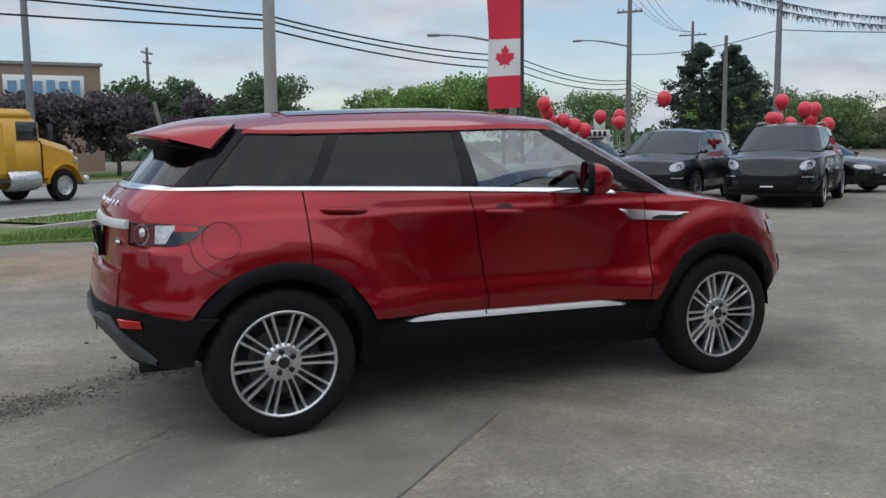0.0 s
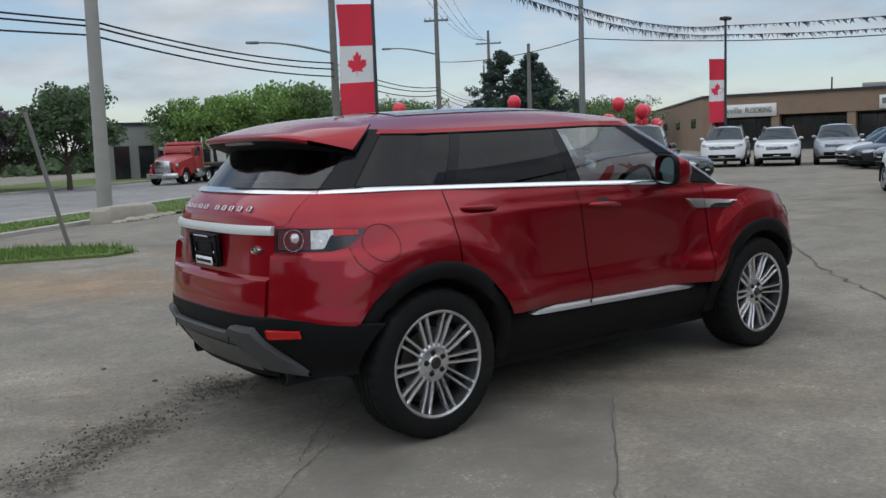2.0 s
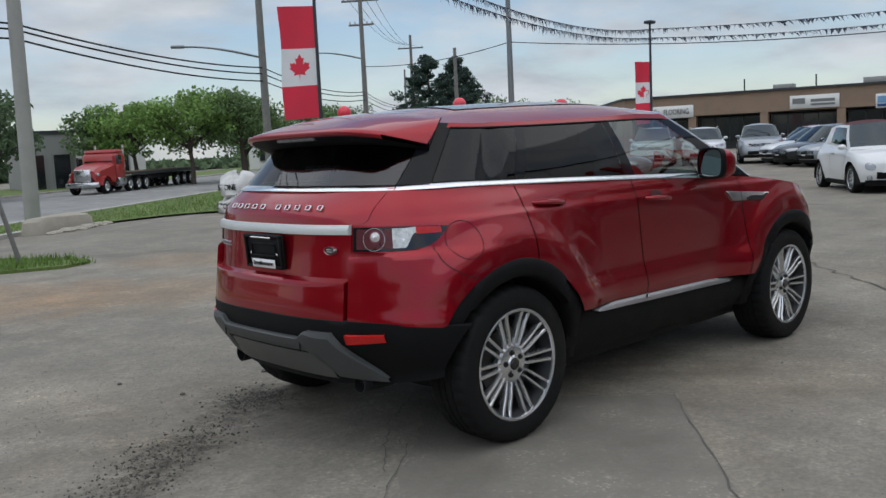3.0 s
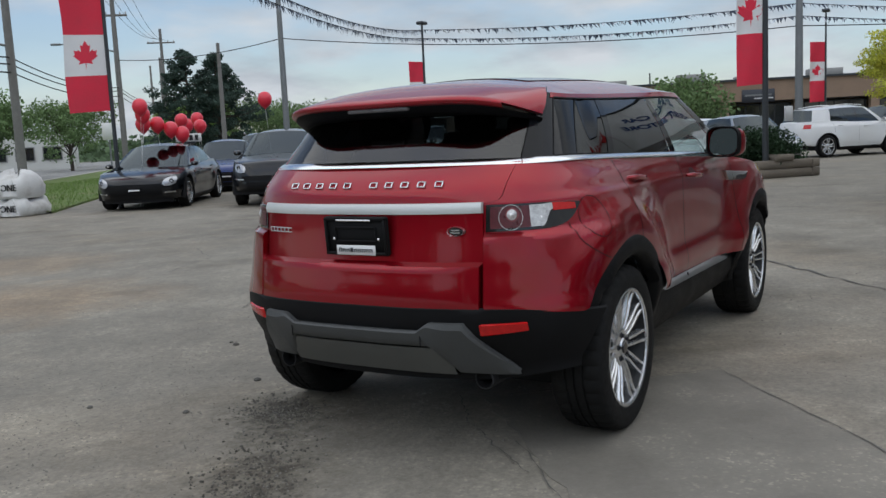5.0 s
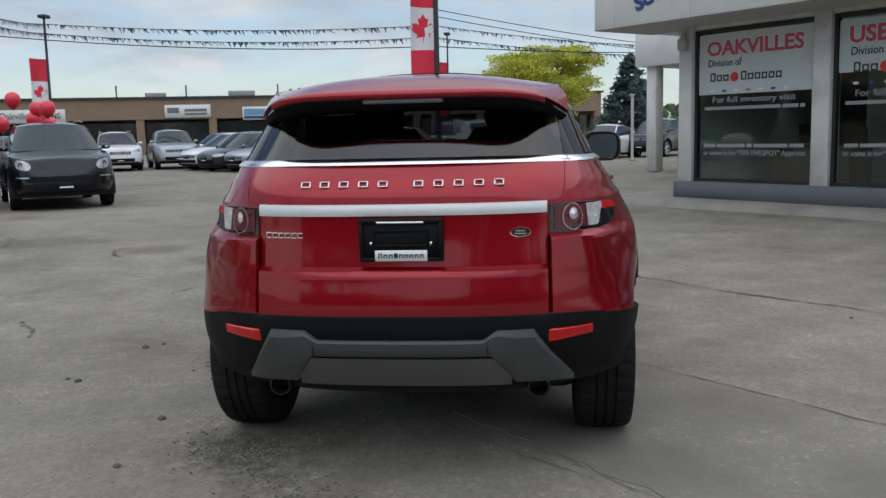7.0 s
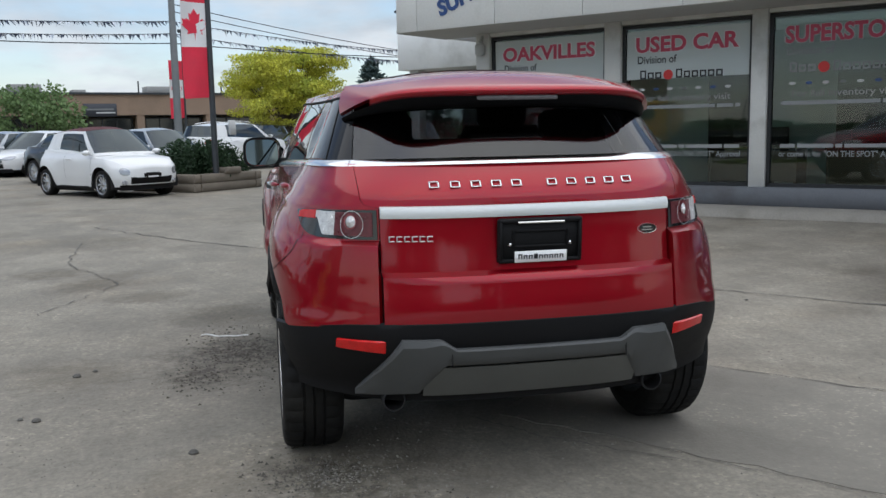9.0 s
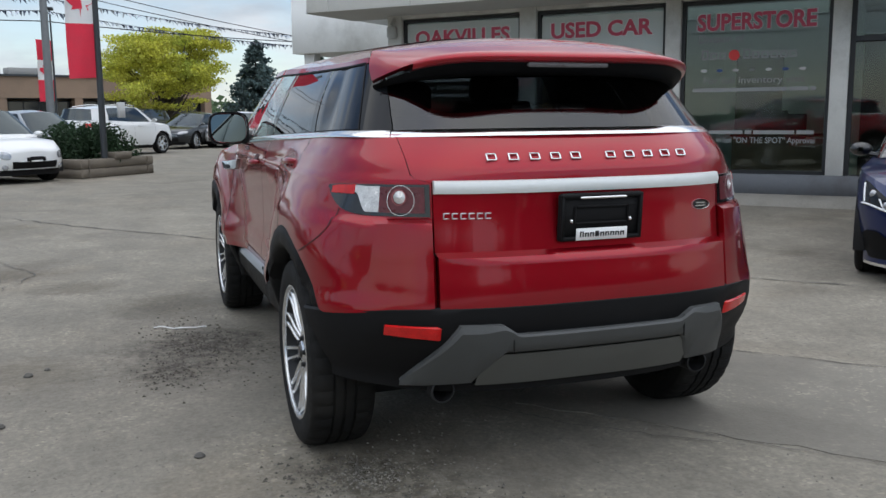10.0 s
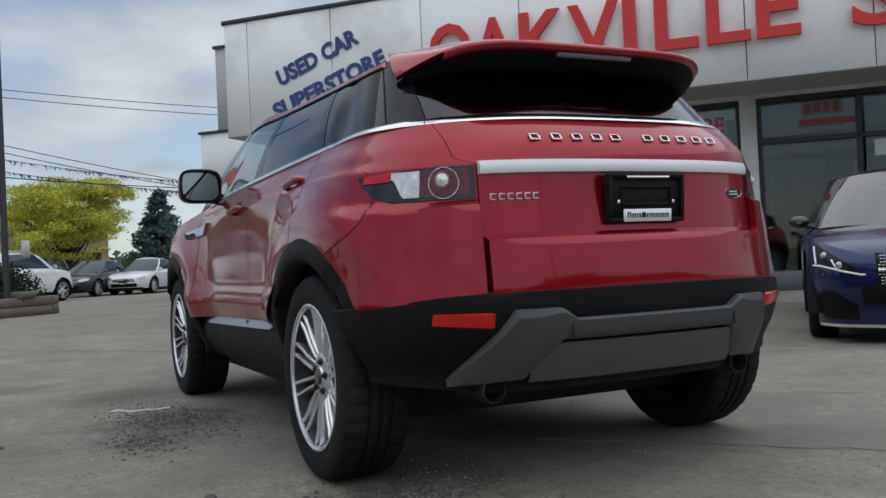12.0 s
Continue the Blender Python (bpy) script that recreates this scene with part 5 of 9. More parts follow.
def parked_car(kind, dims, m, body_mat, label, roof_mat=None, face="oval", pillar=None, wheel_dark=False, group="cars on the lot", name="parked_car", detail=1.0, rails=False):
    """A parked car: body, bonnet lid, roof, panes, pillars, lamps, grille, bumper, plate, mirrors and wheels."""
    S = car_shape(kind, *dims)
    car = thing(name, label, "car", m, group)
    q = int(10 * detail)
    T = [("t", f) for f in lerp_list(0, 1, 5)]
    Rr = [("r", f) for f in lerp_list(0, 1, q)]
    xs = sorted(set([round(x, 4) for x in lerp_list(S.x0r, S.x0f, int(22 * detail))] + [round(cx + S.R * k, 4) for cx in (S.wr, S.wf) for k in (-0.99, -0.93, -0.8, -0.6, -0.3, 0, 0.3, 0.6, 0.8, 0.93, 0.99) if S.x0r < cx + S.R * k < S.x0f]))
    sc = [("s", x) for x in xs]
    F = [("f", f) for f in lerp_list(0, 1, int(14 * detail))]
    cols = T + Rr[1:] + sc[1:-1] + F
    NZ = int(14 * detail)
    both(lambda c, s: S.strip(c, NZ, s), cols).out("body", body_mat, car, smooth=50)
    # bonnet and deck
    rows = []
    for c in cols:
        z = S.high(c); x, y = S.pt(c, z)
        rows.append(S.across(c, 6, (x, y, z), z + 0.05 * min(1.0, y / 0.4), 2.2))
    MB().grid(rows).out("bonnet", body_mat, car, smooth=50)
    # glasshouse
    gs = [("s", x) for x in lerp_list(S.gx0, S.gx1, 16)]
    ww = [("w", f) for f in lerp_list(0, 1, 8)]
    rows = []
    for c in T + Rr[1:] + gs[1:] + ww[1:]:
        p = S.top(c)
        rows.append(S.across(c, 6, (p.x, p.y + 0.004, p.z), S.zc(p.x), 2.4))
    MB().grid(rows).out("roof", roof_mat or body_mat, car, smooth=50)
    NV = 5
    pm = pillar or body_mat
    g2 = lambda cc, s, o=0.0: [[S.gpt(c, i / NV, s, o) for i in range(NV + 1)] for c in cc]
    rg = T + Rr[1:4]
    MB().grid(g2(list(reversed(rg)), -1) + g2(rg[1:], 1)).out("rear_window", CARGLASS, car, smooth=60)
    w2 = ww[1:]
    MB().grid(g2(w2, -1) + g2(list(reversed(w2[:-1])), 1)).out("windscreen", M_BRIGHTSCREEN if face == "sport" else CARGLASS, car, smooth=60)
    xa = S.gx0; xb = S.gx1
    mid = -0.08
    for s in (-1, 1):
        MB().grid(g2(Rr[3:] + [("s", x) for x in ((xa + 0.05,) if face != "small" else lerp_list(xa + 0.05, xa + 0.34, 4))], s, 0.002)).out("rear_pillar", pm, car, smooth=60)
        if face == "small":
            MB().grid([[S.gpt(c, v, s, 0.006) for v in (0.0, 0.05, 0.11)] for c in [("s", x) for x in lerp_list(xa, xb, 12)] + ww]).out("glass_surround", body_mat, car, smooth=60)
            MB().grid([[S.gpt(c, v, s, 0.006) for v in (0.88, 0.94, 1.0)] for c in [("s", x) for x in lerp_list(xa, xb, 12)]]).out("glass_surround", body_mat, car, smooth=60)
        MB().grid(g2([("s", x) for x in lerp_list(xa + (0.05 if face != "small" else 0.34), mid - 0.04, 6)], s)).out("rear_door_window", CARGLASS, car, smooth=60)
        MB().grid(g2([("s", mid - 0.04), ("s", mid + 0.04)], s, 0.002)).out("door_pillar", M_BLACKGLOSS, car, smooth=60)
        MB().grid(g2([("s", x) for x in lerp_list(mid + 0.04, xb - 0.16, 6)], s)).out("front_door_window", CARGLASS, car, smooth=60)
        MB().grid(g2([("s", xb - 0.16), ("s", xb - 0.05)] + ww[:2], s, 0.003)).out("front_pillar", pm, car, smooth=60)
        # door seams, sill
        rb = MB()
        for x in ((xa + 0.12, mid, xb - 0.02) if face != "small" else (mid - 0.22, xb - 0.02)):
            z0, z1 = max(S.low(("s", x)) + 0.08, 0.4), S.high(("s", x))
            ribbon(rb, [((x, s * S.pt(("s", x), z)[1], z), (0, s, 0)) for z in lerp_list(z0, z1, 8)], 0.002, 0.006)
        rb.out("door_seam", M_GAP, car)
        for x in ((xa + 0.35, mid + 0.28) if face != "small" else (mid,)):
            z = S.high(("s", x)) - 0.13
            y = S.pt(("s", x), z)[1]
            MB().box((x, s * (y + 0.012), z), (0.2, 0.03, 0.03), ch=0.01).out("door_handle", body_mat, car)
        rows = []
        for x in lerp_list(S.wr + S.R, S.wf - S.R, 8):
            z = S.low(("s", x)); y = S.pt(("s", x), z)[1]
            rows.append([(x, s * y, z + 0.03), (x, s * (y + 0.006), z - 0.02), (x, s * (y - 0.06), z - 0.10)])
        MB().grid(rows).out("sill", M_CLAD, car)
        # head lamps and tail lamps
        zt = S.zb(S.wf + 0.55)
        rows = []
        fa, fb, hz, slant, zo = {"round": (0.37, 0.70, 0.092, 0.20, 0.125), "sport": (0.30, 0.72, 0.048, 0.24, 0.13), "small": (0.46, 0.70, 0.075, 0.10, 0.10)}.get(face, (0.34, 0.76, 0.058, 0.10, 0.10))
        if face == "sport":
            # swept lamp, tall at the wing and drawn to a point at the grille, with bright light guides and two projector lenses
            top_z = lambda f, q: S.high(("f", f)) - 0.030 - 0.105 * q ** 1.6
            tall = lambda q: 0.022 + 0.155 * (1 - q) ** 0.75
            for q in lerp_list(0, 1, 18):
                f = 0.30 + 0.44 * q
                z1 = top_z(f, q); z0 = z1 - tall(q)
                rows.append([(S.push(("f", f), z, 0.008)[0], s * S.push(("f", f), z, 0.008)[1], z) for z in lerp_list(z0, z1, 6)])
            hl = MB().grid(rows).out("head_lamp", M_PRIVSOLID, car, "dark glass head lamp with white light guides")
            for kind_ in (0, 1, 2):
                line = []
                for q in lerp_list(0.0, 1.0, 16):
                    if kind_ == 0:
                        qq, z = q, None
                        z = top_z(0.30 + 0.44 * qq, qq) - tall(qq) + 0.012
                    elif kind_ == 1:
                        qq = 0.02 + 0.05 * q
                        z = top_z(0.30 + 0.44 * qq, qq) - 0.02 - (tall(qq) - 0.045) * q
                    else:
                        qq = 0.45 + 0.12 * q
                        z = top_z(0.30 + 0.44 * qq, qq) - 0.045 - (tall(qq) - 0.06) * q
                    x, y = S.push(("f", 0.30 + 0.44 * qq), z, 0.012)
                    line.append((x, s * y, z))
                MB().path(line, 0.008 if kind_ == 0 else 0.007, 6).out("light_guide", M_DAYLAMP, hl, "white daytime light strip")
            for qq in (0.26, 0.58):
                f = 0.30 + 0.44 * qq
                z = top_z(f, qq) - 0.055
                x, y = S.push(("f", f), z, 0.002)
                MB().lathe([(0.0, 0.022), (0.018, 0.018), (0.028, 0.006), (0.03, -0.004)], 16, axis="y").out("projector_lens", M_LAMPCLEAR, hl).matrix_basis = pose(x, s * y, z, 0, 0, -50 if s > 0 else -130)
        else:
            for f in lerp_list(fa, fb, 14):
                r = []
                e_ = (1 - abs(2 * (f - fa) / (fb - fa) - 1) ** 2.6) ** 0.5
                for kz in lerp_list(-1, 1, 6):
                    z = zt - zo + hz * kz * (0.06 + 0.94 * e_) - slant * (f - (fa + fb) / 2)
                    x, y = S.push(("f", f), z, 0.008)
                    r.append((x, s * y, z))
                rows.append(r)
            hl = MB().grid(rows).out("head_lamp", M_LAMPCLEAR, car, "clear head lamp")
            if face == "round":
                fm = fa + 0.42 * (fb - fa)
                x, y = S.push(("f", fm), zt - zo, 0.004)
                MB().lathe([(0.030, -0.004), (0.034, 0.010), (0.044, 0.012), (0.050, 0.006), (0.052, -0.006)], 20, axis="y").out("lamp_ring", M_ALLOYDK, hl, "dark ring round the lamp lens").matrix_basis = pose(x, s * y, zt - zo, 0, 0, -50 if s > 0 else -130)
                rows = []
                for f in lerp_list(0.40, 0.66, 8):
                    rows.append([(S.push(("f", f), z, o)[0], s * S.push(("f", f), z, o)[1], z) for z, o in ((zt - 0.375, 0.004), (zt - 0.370, 0.016), (zt - 0.350, 0.016), (zt - 0.345, 0.004))])
                MB().grid(rows).out("running_light", M_SATIN, car, "pale strip light in the bumper")
        zt = S.zb(S.wr - 0.5)
        rows = []
        for f in lerp_list(0.05, 0.40, 8):
            r = []
            for kz in lerp_list(0, 1, 4):
                z = zt - 0.22 + 0.13 * kz
                x, y = S.push(("r", f), z, 0.008)
                r.append((x, s * y, z))
            rows.append(r)
        MB().grid(rows).out("tail_lamp", M_REDLENS, car, "red tail lamp")
        # mirrors
        x, z = xb - 0.12, S.zb(xb - 0.12) + 0.06
        y = S.side_y(x, z - 0.06)
        mi = MB()
        rows = []
        for k, e in ((0.0, 0.9), (0.3, 1.0), (0.7, 0.85), (1.0, 0.3)):
            rows.append([(x + 0.13 * k, s * (y + 0.10 + 0.09 * e * math.cos(t)), z + 0.06 * e * math.sin(t)) for t in lerp_list(0, 2 * math.pi, 12)])
        mi.grid(rows)
        mi.path([(x + 0.05, s * (y - 0.03), z - 0.05), (x + 0.05, s * (y + 0.06), z - 0.03)], 0.02, 6)
        mi.out("door_mirror", P_BLACK if face == "sport" else body_mat, car)
    # front: grille, lower intake, bumper trim, plate bar
    zt = S.zb(S.wf + 0.6)
    def front_patch(f0, z0, z1, off, name_, mt, lab="", n=8):
        ff = lerp_list(f0, 1, n)
        rows = []
        for s, fs in ((-1, ff), (1, list(reversed(ff[:-1])))):
            for f in fs:
                rows.append([(S.push(("f", min(f, 0.98)), z, off)[0], s * (S.pt(("f", f), z)[1] if f < 1 else 0.0), z) for z in lerp_list(z0, z1, 4)])
        return MB().grid(rows).out(name_, mt, car, lab)
    gw = {"oval": 0.82, "round": 0.9, "wide": 0.74, "split": 0.80, "small": 0.93, "sport": 0.80}[face]
    if face == "round":
        front_patch(0.60, S.low(F[-1]) + 0.20, S.low(F[-1]) + 0.31, 0.006, "grille", M_CLAD, "wide dark lower grille")
    else:
        front_patch(gw, zt - (0.27 if face == "sport" else 0.24), zt - (0.03 if face == "sport" else 0.12), 0.006, "grille", M_CLAD if face != "split" else M_GAP, "dark grille")
    if face in ("wide", "oval", "split"):
        for z in lerp_list(zt - 0.22, zt - 0.12, 3):
            fs = lerp_list(gw + 0.01, 1, 6)
            MB().path([(S.push(("f", min(f, 0.98)), z, 0.012)[0], s * S.pt(("f", f), z)[1], z) for s, q2 in ((-1, fs), (1, list(reversed(fs[:-1])))) for f in q2], 0.007, 5).out("grille_bar", M_SATIN, car)
    zi = S.low(F[-1])
    if face == "sport":
        gd = MB()
        for z in lerp_list(zt - 0.25, zt - 0.05, 9):
            for s in (-1, 1):
                for f in lerp_list(gw + 0.015 + 0.01 * (round(z * 100) % 2), 0.99, 10):
                    gd.box((S.push(("f", min(f, 0.98)), z, 0.012)[0], s * S.pt(("f", f), z)[1], z), (0.008, 0.016, 0.008), ch=0.002)
        gd.out("grille_studs", M_SATIN, car)["kind"] = "stuff"
        MB().path([(S.push(("f", min(f, 0.98)), zt - 0.15, 0.02)[0], s * S.pt(("f", f), zt - 0.15)[1], zt - 0.15) for s, q2 in ((-1, lerp_list(gw + 0.01, 1, 6)), (1, lerp_list(1, gw + 0.01, 6)[1:])) for f in q2], 0.011, 6).out("grille_bar", M_CHROME, car, "single chrome grille bar")
        front_patch(0.22, 0.145, zi + 0.03, 0.005, "front_skirt", body_mat, n=20)
        front_patch(0.24, 0.128, 0.150, 0.022, "front_lip", M_CHROME, "bright front lip", 20)
        for s in (-1, 1):
            rows = [[(S.push(("f", f), z, 0.008)[0], s * S.push(("f", f), z, 0.008)[1], z) for z in lerp_list(0.185 + 0.05 * sm(0.36, 0.28, f), 0.395 - 0.10 * sm(0.45, 0.66, f) - 0.03 * sm(0.36, 0.28, f), 4)] for f in lerp_list(0.28, 0.66, 12)]
            MB().grid(rows).out("side_intake", M_CLAD, car, "dark side air intake")
    front_patch(0.70, zi + 0.05, zi + 0.19, 0.006, "lower_intake", M_CLAD, "dark lower air intake")
    front_patch(0.45, zi - 0.08, zi + 0.03, -0.02 if face == "sport" else 0.002, "front_valance", M_CLAD)
    if face == "small":
        for s in (-1, 1):
            x_, y_ = S.push(("f", 0.56), zt - 0.30, 0.004)
            MB().lathe([(0.0, 0.03), (0.04, 0.026), (0.055, 0.008), (0.058, -0.01)], 16, axis="y").out("lower_lamp", M_LAMPCLEAR, car, "small round lower lamp").matrix_basis = pose(x_, s * y_, zt - 0.30, 0, 0, -60 if s > 0 else -120)
        MB().path([(S.push(("f", min(f, 0.98)), zt - 0.20, 0.008)[0], s * S.pt(("f", f), zt - 0.20)[1], zt - 0.20) for s, q2 in ((-1, lerp_list(0.80, 1, 6)), (1, lerp_list(1, 0.80, 6)[1:])) for f in q2], 0.010, 5).out("chrome_whisker", M_CHROME, car)
    xfz = S.xf(0.46)
    MB().box((xfz + 0.012, 0, 0.47), (0.015, 0.30, 0.11), ch=0.003).out("plate_holder", M_CLAD, car, "black number plate holder")
    MB().box((xfz + 0.022, 0, 0.44), (0.006, 0.24, 0.03)).out("plate_bar", M_WHITE, car, "pale plate strip")
    MB().box((S.xr(0.7) - 0.008, 0, 0.75), (0.015, 0.30, 0.15), ch=0.003).out("plate_holder", M_CLAD, car)
    # rear bumper foot
    rows = [S.strip(c, 3, -1, S.low(c) - 0.08, S.low(c) + 0.04, 0.004) for c in reversed(T + Rr[1:7])] + [S.strip(c, 3, 1, S.low(c) - 0.08, S.low(c) + 0.04, 0.004) for c in (T + Rr[1:7])[1:]]
    MB().grid(rows).out("rear_valance", M_CLAD, car)
    for cx in (S.wr, S.wf):
        for s in (-1, 1):
            MB().grid([[(cx + (S.R + 0.01) * math.cos(radians(t)), s * y, S.rw + (S.R + 0.01) * math.sin(radians(t))) for t in lerp_list(-15, 195, 18)] for y in (dims[1] / 2 - 0.02, dims[1] / 2 - 0.30)]).out("arch_liner", M_GAP, car)
    MB().box((0, 0, S.rw - 0.06), (dims[3] + 0.9, dims[1] * 0.72, 0.12), ch=0.03).out("floor_pan", M_GAP, car)
    MB().box((-0.2, 0, 0.62), (dims[3] * 0.75, dims[1] * 0.7, 0.3), ch=0.06).out("seats", M_INT, car)
    if rails:
        for s in (-1, 1):
            MB().path([(x, s * (S.ytop(x) - 0.04), S.ztop(x) + 0.075 + 0.03 * math.sin(math.pi * k)) for k, x in zip(lerp_list(0, 1, 8), lerp_list(S.wr, S.tx1 - 0.1, 8))], 0.014, 6).out("roof_rail", M_SATIN, car)
    w = wheel_parts(car, S.rw, 0.22, S.rw * 0.70, 5 if kind != "sedan" else 7, False, M_ALLOY if not wheel_dark else M_ALLOYDK, dark=M_GAP)
    y = dims[1] / 2 - 0.135
    w.matrix_basis = pose(S.wr, -y, S.rw)
    copy_part(w, pose(S.wf, -y, S.rw, 0, 25, 0))
    copy_part(w, pose(S.wr, y, S.rw, 0, 10, 180))
    copy_part(w, pose(S.wf, y, S.rw, 0, 50, 180))
    return car


def at_front(x, y, yaw, ahead):
    """Pose of a car whose point `ahead` metres in front of its middle stands at x, y."""
    return pose(x - ahead * math.cos(radians(yaw)), y - ahead * math.sin(radians(yaw)), 0, 0, 0, yaw)


SEDAN, BIGSED, SUV, BIGSUV, HATCH, MINI = (4.65, 1.82, 1.45, 2.75), (4.97, 1.93, 1.42, 2.92, 0.92), (4.55, 1.84, 1.66, 2.66), (4.85, 1.94, 1.70, 2.90, 0.92), (4.3, 1.78, 1.48, 2.62), (3.55, 1.63, 1.49, 2.30, 0.68)
parked_car("sedan", BIGSED, at_front(8.75, 13.65, 212, 1.46), P_BLACK, "low black sports saloon car facing out by the grass", face="round", pillar=P_BLACK)
parked_car("suv", (4.68, 1.92, 1.62, 2.80, 0.92), at_front(9.95, 10.85, 213, 1.40), P_BLACK, "black sports utility car with round-edged lamps", face="round", pillar=P_BLACK)
parked_car("suv", BIGSUV, at_front(11.45, 8.86, 215, 1.45), P_BLACK, "large black sports utility car with pale headlamps", face="round", pillar=P_BLACK, rails=True)
parked_car("sedan", SEDAN, pose(16.5, 12.9, 0, 0, 0, 279), P_BLACK, "black saloon car behind the front row", face="split", pillar=P_BLACK)
parked_car("hatch", HATCH, pose(15.0, 17.2, 0, 0, 0, 222), P_BLUE2, "mid blue hatchback behind the black saloon", face="round", pillar=P_BLUE2)
parked_car("suv", SUV, pose(17.6, 18.1, 0, 0, 0, 222), P_DGREY, "dark grey utility car in the second row", face="wide", pillar=P_DGREY, rails=True)
parked_car("suv", (4.7, 1.88, 1.72, 2.8), at_front(28.9, 18.5, 210, 1.4), P_WHITE, "white utility car with a broad grille", face="wide", pillar=P_WHITE, rails=True)
parked_car("suv", (4.8, 1.84, 1.62, 2.75), at_front(29.9, 16.6, 210, 1.38), P_WHITE, "white estate car with black lower trim", face="oval", pillar=P_WHITE, rails=True)
parked_car("suv", SUV, at_front(31.2, 14.7, 210, 1.4), P_SILVER, "silver grey utility car beside the white estate", face="wide", pillar=P_SILVER)
parked_car("sedan", SEDAN, at_front(28.9, 13.3, 146, 2.2), P_WHITE, "white saloon car in the angled row", face="wide", pillar=P_WHITE)
parked_car("hatch", HATCH, at_front(30.6, 14.1, 146, 2.1), P_REDCAR, "red hatchback tucked into the angled row", face="small", pillar=P_REDCAR)
parked_car("hatch", HATCH, at_front(27.2, 11.9, 146, 2.1), P_DGREY, "dark grey hatchback in the angled row", face="wide", pillar=P_DGREY)
parked_car("hatch", HATCH, at_front(26.3, 10.5, 146, 2.1), P_SILVER, "silver hatchback in the angled row", face="wide", pillar=P_SILVER)
parked_car("hatch", HATCH, at_front(25.9, 9.2, 146, 2.1), P_WHITE, "white hatchback in the angled row", face="wide", pillar=P_WHITE)
parked_car("sedan", SEDAN, at_front(25.2, 7.7, 146, 2.2), P_WHITE, "white saloon car with a wide grille, angled row", face="wide", pillar=P_WHITE)
parked_car("hatch", MINI, at_front(14.9, 3.48, 219, 1.15), P_WHITE, "small white retro hatchback with a dark red roof", P_ROOFRED, "small", P_WHITE, detail=1.3)
parked_car("sedan", SEDAN, pose(21.0, 5.4, 0, 0, 0, 222), P_DGREY, "dark grey saloon car behind the planter", face="wide", pillar=P_DGREY)
parked_car("hatch", HATCH, pose(23.3, 3.9, 0, 0, 0, 222), P_SILVER, "silver hatchback behind the planter", face="wide", pillar=P_SILVER)
parked_car("suv", (4.45, 1.81, 1.66, 2.63), pose(27.6, 1.65, 0, 0, 0, -41), P_WHITE, "boxy white utility car seen side on", face="split", pillar=P_WHITE, rails=True)
parked_car("suv", SUV, pose(35.4, 0.9, 0, 0, 0, 150), P_BLACK, "black utility car under the yellow tree", face="wide", pillar=P_BLACK)
parked_car("sedan", SEDAN, pose(33.6, -1.3, 0, 0, 0, 148), P_DGREY, "dark green grey saloon car in the far row", face="wide", pillar=P_DGREY)
parked_car("sedan", SEDAN, pose(33.9, -3.4, 0, 0, 0, 148), P_WHITE, "white saloon car with a split black grille", face="split", pillar=P_WHITE)
parked_car("suv", SUV, pose(35.3, -5.9, 0, 0, 0, 148), P_DGREY, "dark utility car by the showroom wing", face="wide", pillar=P_DGREY)
blue = parked_car("sedan", (4.69, 1.81, 1.44, 2.84, 0.80), at_front(-0.325, -4.03, 132.5, 2.22), P_BLUE, "deep blue saloon car parked nose out by the showroom", face="sport", pillar=P_BLACK, roof_mat=P_BLACK, detail=1.5, wheel_dark=True)

# ---- ground, road, grass ----
ROAD = 41.0
CA, SA = math.cos(radians(ROAD)), math.sin(radians(ROAD))


def uv(u, v, z=0.0):
    """A place from metres along the street (u) and across it (v)."""
    return (CA * u - SA * v, SA * u + CA * v, z)


def lie(v):
    return -0.35 * sm(7.5, 14.0, v)


